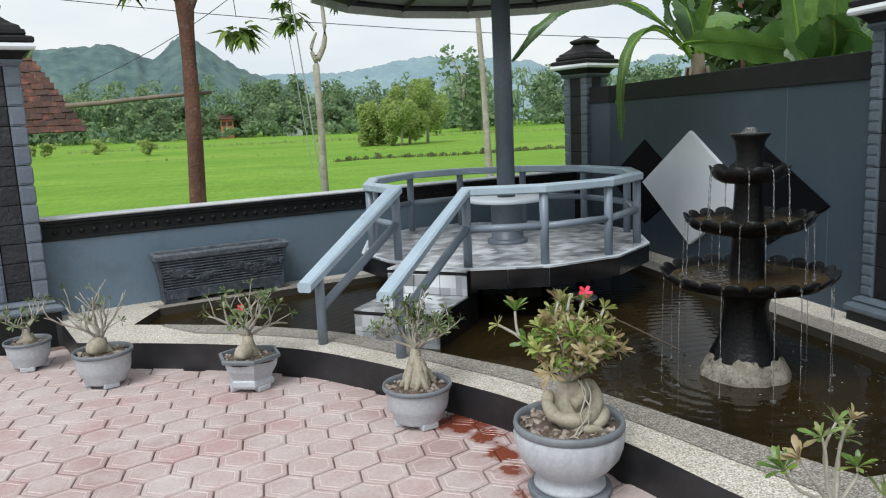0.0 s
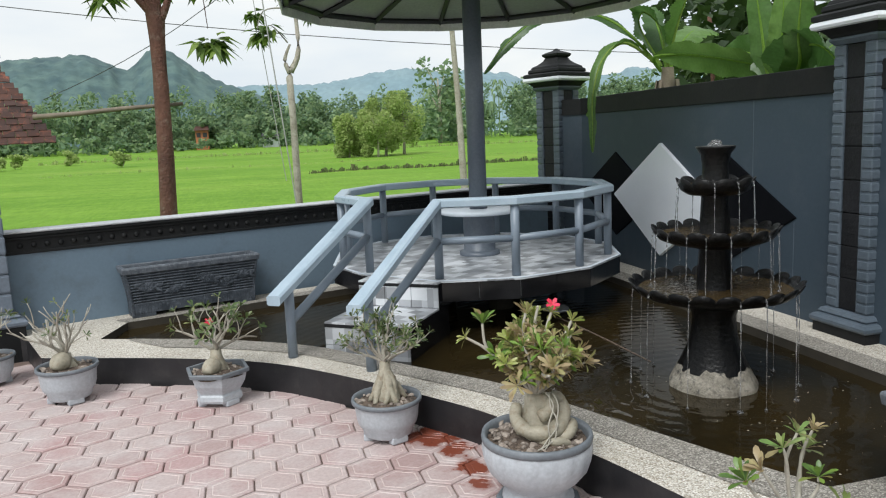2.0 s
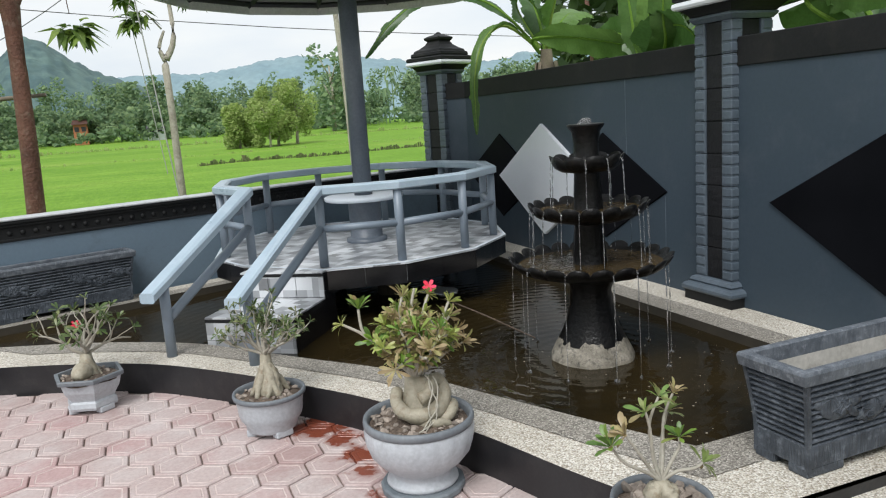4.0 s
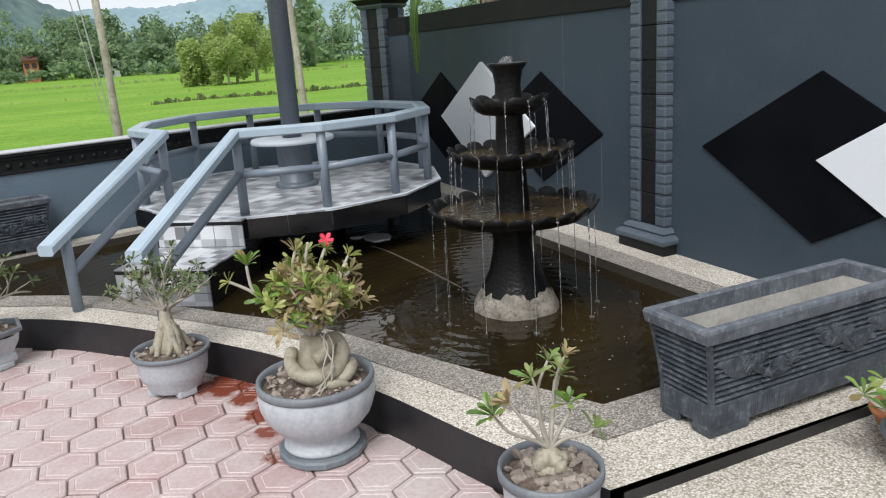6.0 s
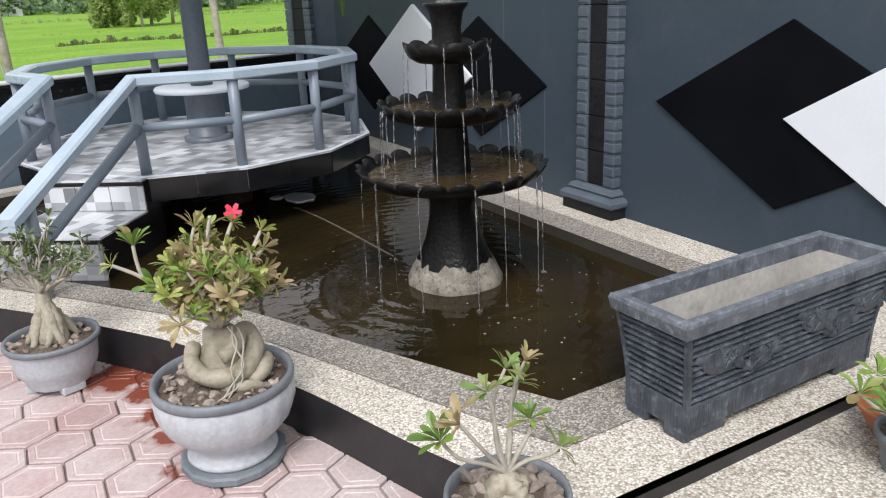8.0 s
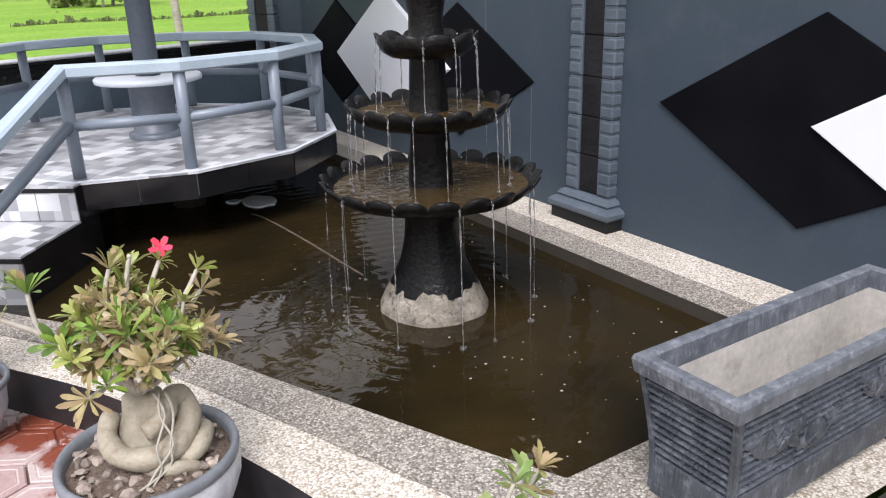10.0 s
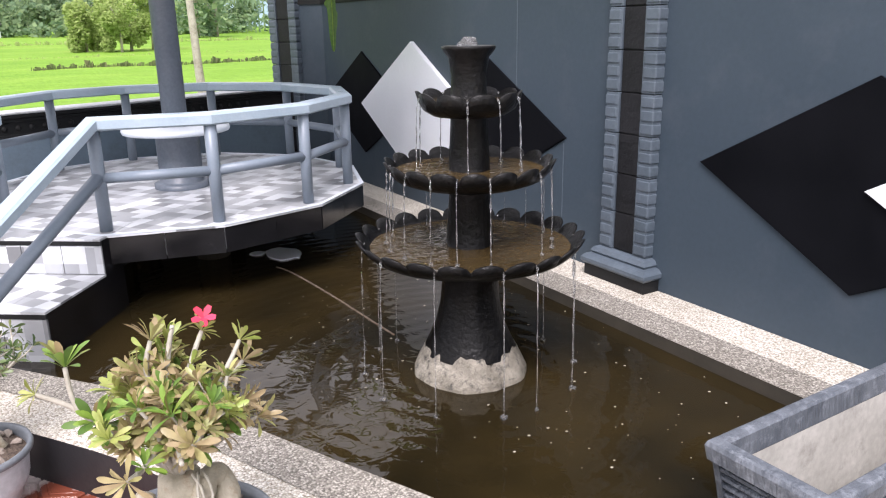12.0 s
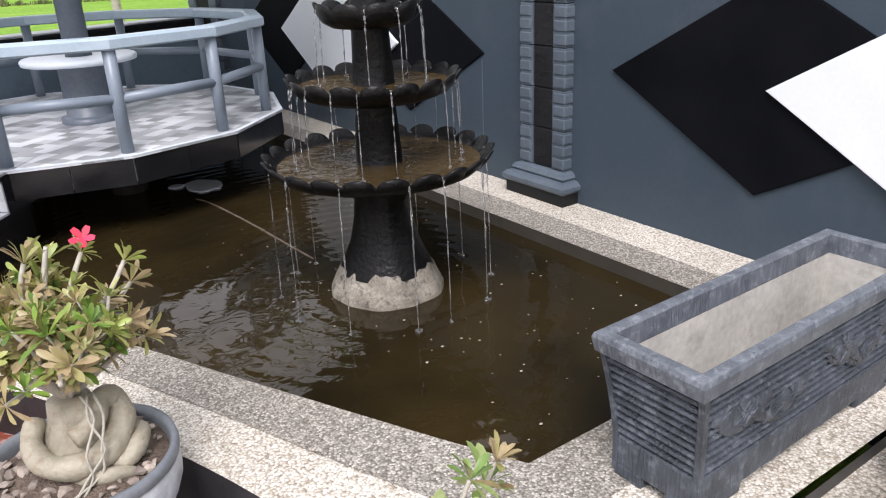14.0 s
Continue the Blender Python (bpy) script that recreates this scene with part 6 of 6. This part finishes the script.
def hut():
    h = thing("hut", (-8.32, 9.42, -0.4), "open hut with an old terracotta tile roof beyond the wall", "hut", rz=14)
    for x, y in ((-2.3, -0.7), (-2.3, 0.9), (-0.3, 0.9)):
        bm = bmesh.new()
        tube(bm, [(x, y, 0.0), (x, y, 2.3)], 0.05, 8)
        part("post", bm, M_BAMBOO, h)
    rf = new("roof")
    rf.parent = h
    rows, cols = 14, 20
    rng = random.Random(44)
    bm = bmesh.new()
    slab(bm, -0.093, 0.093, -0.100, 0.085, 0, 0.022, 0.005)
    first = part("roof_tile", bm, M_ROOFTILE, rf)
    for r in range(rows):
        for c in range(cols):
            x = 1.26 - c * 0.19 - r * 0.062
            ob = first if r == 0 and c == 0 else new("roof_tile", first.data)
            ob.parent = rf
            ob.matrix_local = pose(x, -0.95 + r * 0.118, 2.12 + r * 0.113 + rng.uniform(-0.012, 0.012), 40 + rng.uniform(-3, 3), rng.uniform(-2.5, 2.5), rng.uniform(-3, 3))


hut()


# ---- far things: woods, single trees, houses, hills ----
def clump_tree(rng, x, y, z, height, spread, n, q, palm=False):
    """Leaf tufts and trunk of one far tree, as plain lists."""
    vs, fs = [], []

    def quad(c, s, tilt):
        u = Vector((rng.uniform(-1, 1), rng.uniform(-1, 1), rng.uniform(-0.6, 0.6))).normalized()
        w = u.cross(Vector((rng.uniform(-1, 1), rng.uniform(-1, 1), rng.uniform(-1, 1)))).normalized()
        b = len(vs)
        vs.extend([c - u * s, c + w * s * 0.6, c + u * s, c - w * s * 0.6])
        fs.append((b, b + 1, b + 2, b + 3))
    if palm:
        for k in range(14):
            a = rng.uniform(0, 6.28)
            d = Vector((math.cos(a), math.sin(a), 0))
            s = Vector((-math.sin(a), math.cos(a), 0))
            c = Vector((x, y, z + height))
            m1 = c + d * spread * 0.55 + Vector((0, 0, rng.uniform(0.0, 0.5) * spread))
            e = c + d * spread - Vector((0, 0, rng.uniform(0.1, 0.7) * spread))
            b = len(vs)
            vs.extend([c, m1 + s * 0.3 * spread * 0.35, e, m1 - s * 0.3 * spread * 0.35])
            fs.append((b, b + 1, b + 2, b + 3))
    else:
        lumps = [(rng.uniform(-0.55, 0.55), rng.uniform(-0.55, 0.55), rng.uniform(0.16, 0.92), rng.uniform(0.28, 0.5)) for _ in range(9)]
        for k in range(n):
            lx, ly, lz, lr = rng.choice(lumps)
            d = Vector((rng.gauss(0, 1), rng.gauss(0, 1), rng.gauss(0, 1))).normalized() * lr * rng.random() ** 0.35
            c = Vector((x + (lx + d.x) * spread, y + (ly + d.y) * spread, z + height * min(1.05, max(0.03, lz + d.z * 0.55))))
            quad(c, q * rng.uniform(0.6, 1.3), 0)
    b = len(vs)
    t = 0.02 * height
    vs.extend([Vector((x - t, y, z - 0.5)), Vector((x + t, y, z - 0.5)), Vector((x + t * 0.5, y, z + height * 0.8)), Vector((x - t * 0.5, y, z + height * 0.8))])
    fs.append((b, b + 1, b + 2, b + 3))
    return vs, fs


def collect(name, specs, material, label, category, seed, kind="stuff"):
    rng = random.Random(seed)
    V, F = [], []
    for s in specs(rng):
        vs, fs = clump_tree(rng, *s)
        o = len(V)
        V.extend(tuple(v) for v in vs)
        F.extend(tuple(i + o for i in f) for f in fs)
    return tagged(raw(name, V, F, material), label, category, kind=kind)


def wood_specs(rng):
    for row, (dist, h, cnt) in enumerate(((128, 5.0, 70), (135, 6.5, 90), (143, 8.5, 90), (152, 9.5, 80))):
        for k in range(cnt):
            a = radians(-42 + 88 * (k + rng.uniform(-0.3, 0.3)) / cnt)
            x, y = -3.4 + dist * math.sin(a), -6.1 + dist * math.cos(a)
            palm = rng.random() < 0.14
            hh = h * rng.uniform(0.65, 1.2)
            yield (x, y, ground_height(x, y), hh * (1.05 if palm else 1), rng.uniform(2.2, 3.4) if not palm else 2.2, 520, rng.uniform(0.26, 0.46), palm)


def at_bearing(deg, dist):
    """A place that many degrees right of the high wall's line, seen from the yard."""
    a = radians(0.975 * deg + 2.05)
    return -3.567 + dist * math.sin(a), -6.1 + dist * math.cos(a)


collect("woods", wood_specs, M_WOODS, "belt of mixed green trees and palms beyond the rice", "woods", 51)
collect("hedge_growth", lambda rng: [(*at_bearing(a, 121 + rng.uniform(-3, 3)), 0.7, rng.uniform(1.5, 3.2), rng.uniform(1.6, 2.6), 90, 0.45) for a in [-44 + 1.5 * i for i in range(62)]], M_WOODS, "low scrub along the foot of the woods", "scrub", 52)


def single_tree(bearing, dist, height, spread, n, q, material, name, label, seed, palm=False):
    rng = random.Random(seed)
    x, y = at_bearing(bearing, dist)
    z = ground_height(x, y)
    t = thing(name, (x, y, z), label, "tree")
    vs, fs = clump_tree(rng, 0, 0, 0, height, spread, n, q, palm)
    raw("crown", [tuple(v) for v in vs[:-4]], fs[:-1], material, t)
    bm = bmesh.new()
    tube(bm, [(0, 0, -0.3), (0.05 * spread, 0, height * 0.4), (0, 0.05, height * 0.75)], [0.03 * height, 0.02 * height, 0.008 * height], 7)
    for k in range(5):
        a = rng.uniform(0, 6.28)
        tube(bm, [(0, 0, height * (0.3 + 0.08 * k)), (spread * 0.45 * math.cos(a), spread * 0.45 * math.sin(a), height * (0.5 + 0.09 * k))], [0.010 * height, 0.004 * height], 5)
    part("trunk", bm, M_PALETRUNK, t, "", True)


for i, (b, d, h, s) in enumerate(((5.6, 60, 3.2, 1.5), (7.0, 61, 4.0, 1.8), (8.4, 60, 4.3, 1.9), (9.8, 62, 4.8, 1.8), (7.8, 58, 3.4, 1.6))):
    single_tree(b, d, h, s, 4200, 0.12, M_BUSH, "field_tree", "airy yellow-green tree standing in the rice field", 60 + i)
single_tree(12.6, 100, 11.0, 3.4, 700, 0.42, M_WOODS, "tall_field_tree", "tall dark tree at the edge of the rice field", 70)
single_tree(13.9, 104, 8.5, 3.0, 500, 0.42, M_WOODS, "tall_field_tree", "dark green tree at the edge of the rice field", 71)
for i, (b, d, h) in enumerate(((-17.0, 70, 1.1), (-13.9, 72, 1.2), (-10.6, 62, 1.1), (-18.5, 66, 1.2))):
    single_tree(b, d, h, 0.9, 420, 0.15, M_BUSH, "field_shrub", "leafy green shrub at the field's edge", 80 + i)
# dark tree behind the bananas
for i, (x, y, h) in enumerate(((3.2, 3.9, 4.3), (4.2, 5.4, 4.6), (3.6, 2.4, 3.9))):
    rng = random.Random(90 + i)
    t = thing("garden_tree", (x, y, -0.4), "dark leafy tree behind the high wall", "tree")
    vs, fs = clump_tree(rng, 0, 0, 0, h, 1.5, 1100, 0.13)
    raw("crown", [tuple(v) for v in vs[:-4]], fs[:-1], M_DARKLEAF, t)
    bm = bmesh.new()
    tube(bm, [(0, 0, 0), (0.1, 0, 2.0), (0, 0.1, h * 0.8)], [0.12, 0.09, 0.03], 8)
    part("trunk", bm, M_TRUNK, t, "", True)


def bund_growth(name, rows, material, label, seed):
    rng = random.Random(seed)
    V, F = [], []
    for (b0, d0, b1, d1, n, hh) in rows:
        for k in range(n):
            f = rng.random()
            clump = 0.4 + 1.2 * max(0.0, noise.noise(Vector((f * 40 * (b1 - b0) / 18, d0, 0.0))) + 0.25)
            x, y = at_bearing(b0 + (b1 - b0) * f + rng.uniform(-0.1, 0.1), d0 + (d1 - d0) * f + 0.6 * math.sin(9 * f) + rng.uniform(-0.3, 0.3))
            z = ground_height(x, y)
            h = hh * rng.uniform(0.25, 1.2) * clump
            a = rng.uniform(0, 6.28)
            dx, dy = 0.18 * h * math.cos(a), 0.18 * h * math.sin(a)
            o = len(V)
            V += [(x - dx, y - dy, z), (x + dx, y + dy, z), (x + dx * 1.4 + rng.uniform(-h, h) * 0.3, y + dy, z + h * 1.2), (x - dx * 1.2, y - dy + rng.uniform(-h, h) * 0.3, z + h * 1.1)]
            F.append((o, o + 1, o + 2, o + 3))
    tagged(raw(name, V, F, material), label, "weeds", kind="stuff")


bund_growth("bund_weeds", ((2.6, 39.0, 21.0, 42.5, 1500, 0.17), (-1.5, 18.5, 0.6, 19.2, 160, 0.2)), M_WEED, "dark weeds along the low bank between rice plots", 77)
bund_growth("bund_grass", ((-16, 78, 22, 84, 1700, 0.26), (-16, 50, 22, 54, 1000, 0.10)), M_BUSH, "yellowish grass along the banks of the rice plots", 79)


def rice():
    rng = random.Random(78)
    V, F = [], []
    for k in range(38000):
        a, d = radians(rng.uniform(-27, 28)), 7.2 + 14 * rng.random() ** 1.3
        x, y = -3.44 + d * math.sin(a), -6.1 + d * math.cos(a)
        if y < 0.6 + (x + 4.79) * 0.325 or x > 3.5 and y < 4:
            continue
        z = ground_height(x, y) if y > 2.5 else -0.42
        for j in range(2):
            t, h = rng.uniform(0, 6.28), rng.uniform(0.03, 0.065)
            lx, ly, w = 0.9 * h * math.cos(t), 0.9 * h * math.sin(t), 0.004 + d * 0.0004
            o = len(V)
            V += [(x - w * math.sin(t), y + w * math.cos(t), z), (x + w * math.sin(t), y - w * math.cos(t), z), (x + lx, y + ly, z + h)]
            F.append((o, o + 1, o + 2))
    tagged(raw("rice_plants", V, F, M_RICE), "dense bright green young rice", "rice", kind="stuff")


rice()


def far_houses():
    for b, d, w, hgt, wall, rf, lab in ((-5.1, 125, 1.9, 1.5, M_TERRA, M_ROOFTILE, "small house with reddish walls and tile roof among the trees"), (-0.2, 122, 2.3, 0.7, M_WHITE, M_STEEL, "low white-walled shed with a dark roof among the trees")):
        x, y = at_bearing(b, d)
        h = thing("far_house", (x, y, ground_height(x, y) + (1.5 if b < -3 else 1.0)), lab, "house")
        bm = bmesh.new()
        slab(bm, -w / 2, w / 2, 0, 3, -1.5, hgt)
        part("wall", bm, wall, h)
        bm = bmesh.new()
        v = [bm.verts.new(p) for p in ((-w * 0.6, -0.5, hgt), (w * 0.6, -0.5, hgt), (w * 0.6, 3.5, hgt), (-w * 0.6, 3.5, hgt), (-w * 0.5, 1.5, hgt + 0.7), (w * 0.5, 1.5, hgt + 0.7))]
        for f in ((0, 1, 5, 4), (2, 3, 4, 5), (1, 2, 5), (3, 0, 4), (3, 2, 1, 0)):
            bm.faces.new([v[i] for i in f])
        part("roof", bm, rf, h)
        for sx in (-0.25, 0.25):
            bm = bmesh.new()
            slab(bm, sx * w - 0.3, sx * w + 0.3, -0.06, -0.01, hgt * 0.3, hgt * 0.75)
            part("window", bm, M_STEEL, h)


far_houses()


def hills(name, dist, line, material, label, seed, depth, tree):
    """A ridge as a real surface: line holds (bearing, height) along its crest, tree the size of its wooded lumps."""
    verts, faces, cols, rows = [], [], 560, 26
    for r in range(rows):
        f = r / (rows - 1)
        d = dist + depth * f
        for c in range(cols):
            b = -50 + 100 * c / (cols - 1)
            k = max(i for i in range(len(line) - 1) if line[i][0] <= b)
            (b0, h0), (b1, h1) = line[k], line[k + 1]
            u = (b - b0) / (b1 - b0)
            h = h0 + (h1 - h0) * (0.5 * u + 0.5 * u * u * (3 - 2 * u))
            x, y = at_bearing(b, d)
            fold = noise.fractal(Vector((x / (tree * 22), y / (tree * 30), seed)), 0.9, 2.0, 4)
            lump = noise.noise(Vector((x / tree, y / tree, seed + 5)))
            rise = math.sin(min(1.0, f * 1.35) * math.pi / 2) if f < 0.75 else math.cos((f - 0.75) * 2.4)
            verts.append((x, y, -2 + h * rise * (1 + 0.22 * fold * (1 - f)) + 0.55 * tree * lump * min(1.0, h / 40)))
    for r in range(rows - 1):
        for c in range(cols - 1):
            faces.append((r * cols + c, r * cols + c + 1, (r + 1) * cols + c + 1, (r + 1) * cols + c))
    tagged(raw(name, verts, faces, material, smooth=True), label, "hill", kind="structure")


hills("backdrop_hill", 560, ((-51, 60), (-34, 70), (-25, 66), (-18.9, 72), (-17.2, 79), (-15.8, 82), (-14.6, 83), (-12.3, 86), (-11, 80), (-10.1, 73), (-9.5, 74), (-9, 81), (-8.3, 89), (-7.7, 92), (-6.8, 89), (-5.9, 81), (-4.8, 71), (-3.8, 64), (-2.8, 57), (-1.2, 50), (2, 30), (10, 0), (51, 0)), M_HILL, "wooded hill behind the trees, haze mixed into its green", 3, 260, 7.0)
hills("backdrop_ridge", 1300, ((-51, 60), (-6, 110), (-1.2, 121), (3.4, 118), (5.5, 125), (7.6, 136), (10.2, 140), (13.2, 131), (17.6, 124), (19.5, 108), (25.7, 115), (27.1, 125), (28.8, 114), (32.3, 116), (38.6, 129), (51, 110)), M_FARHILL, "distant ridge with haze painted in as blue-green", 7, 500, 12.0)


# ---- hexagonal pavers, last ----
def pavers():
    f = tagged(new("paving"), "worn reddish hexagonal cement pavers with sunken joints", "paving", kind="structure")
    s, row, rr = 0.208, 0.1745, 0.208 / math.sqrt(3) - 0.0045

    def ring(r, z):
        return [(r * math.cos(math.pi / 6 + k * math.pi / 3), 0.967 * r * math.sin(math.pi / 6 + k * math.pi / 3), z) for k in range(6)]
    loops = [ring(rr, -0.02), ring(rr, -0.004), ring(rr - 0.005, 0.0), ring(rr * 0.80, 0.0), ring(rr * 0.78, -0.0022), ring(rr * 0.745, -0.0022), ring(rr * 0.725, 0.0)]
    verts = [v for lp in loops for v in lp]
    faces = [(a * 6 + k, a * 6 + (k + 1) % 6, (a + 1) * 6 + (k + 1) % 6, (a + 1) * 6 + k) for a in range(len(loops) - 1) for k in range(6)]
    faces.append(tuple(range(36, 42)))
    me = bpy.data.meshes.new("paver")
    me.from_pydata(verts, [], faces)
    me.materials.append(M_PAVER)
    me.materials.append(M_RING)
    me.polygons.foreach_set("material_index", [1 if 18 <= i < 36 else 0 for i in range(len(faces))])
    edge = [(p.x, p.y) for p in OUTER] + [(-1.6, -5.2), (-1.6, -14), (-14, -14), (-14, -0.25)]

    def inside(x, y):
        hit, j = False, len(edge) - 1
        for i in range(len(edge)):
            (xa, ya), (xb, yb) = edge[i], edge[j]
            if (ya > y) != (yb > y) and x < (xb - xa) * (y - ya) / (yb - ya) + xa:
                hit = not hit
            j = i
        return hit
    spots = []
    rng = random.Random(99)
    for j in range(0, 56):
        for i in range(-34, 34):
            x, y = -3.085 + s * (i + 0.5 * (j % 2)), -2.802 + row * (j - 30)
            if not (-7.6 < x < -1.5 and -8.2 < y < -0.3):
                continue
            if not any(inside(x + 0.07 * math.cos(t), y + 0.07 * math.sin(t)) for t in (0.5, 1.6, 2.6, 3.7, 4.7, 5.8)):
                continue
            spots.append((x, y))
    near = sorted(spots, key=lambda p: (p[0] + 3.2) ** 2 + (p[1] + 3.0) ** 2)
    rest_v, rest_f = [], []
    for k, (x, y) in enumerate(near):
        m = pose(x, y, rng.uniform(-0.0025, 0.002), rng.uniform(-0.5, 0.5), rng.uniform(-0.5, 0.5), rng.uniform(-0.8, 0.8))
        if k < 300:
            ob = new("paver", me)
            ob.parent, ob.matrix_local = f, m
        else:
            o = len(rest_v)
            rest_v += [tuple(m @ Vector(v)) for v in verts]
            rest_f += [tuple(i + o for i in q) for q in faces]
    far = raw("further_pavers", rest_v, rest_f, M_PAVER, f)
    far.data.materials.append(M_RING)
    far.data.polygons.foreach_set("material_index", [1 if 18 <= i % len(faces) < 36 else 0 for i in range(len(rest_f))])
    tagged(far, "more of the worn hexagonal pavers", kind="stuff")


pavers()
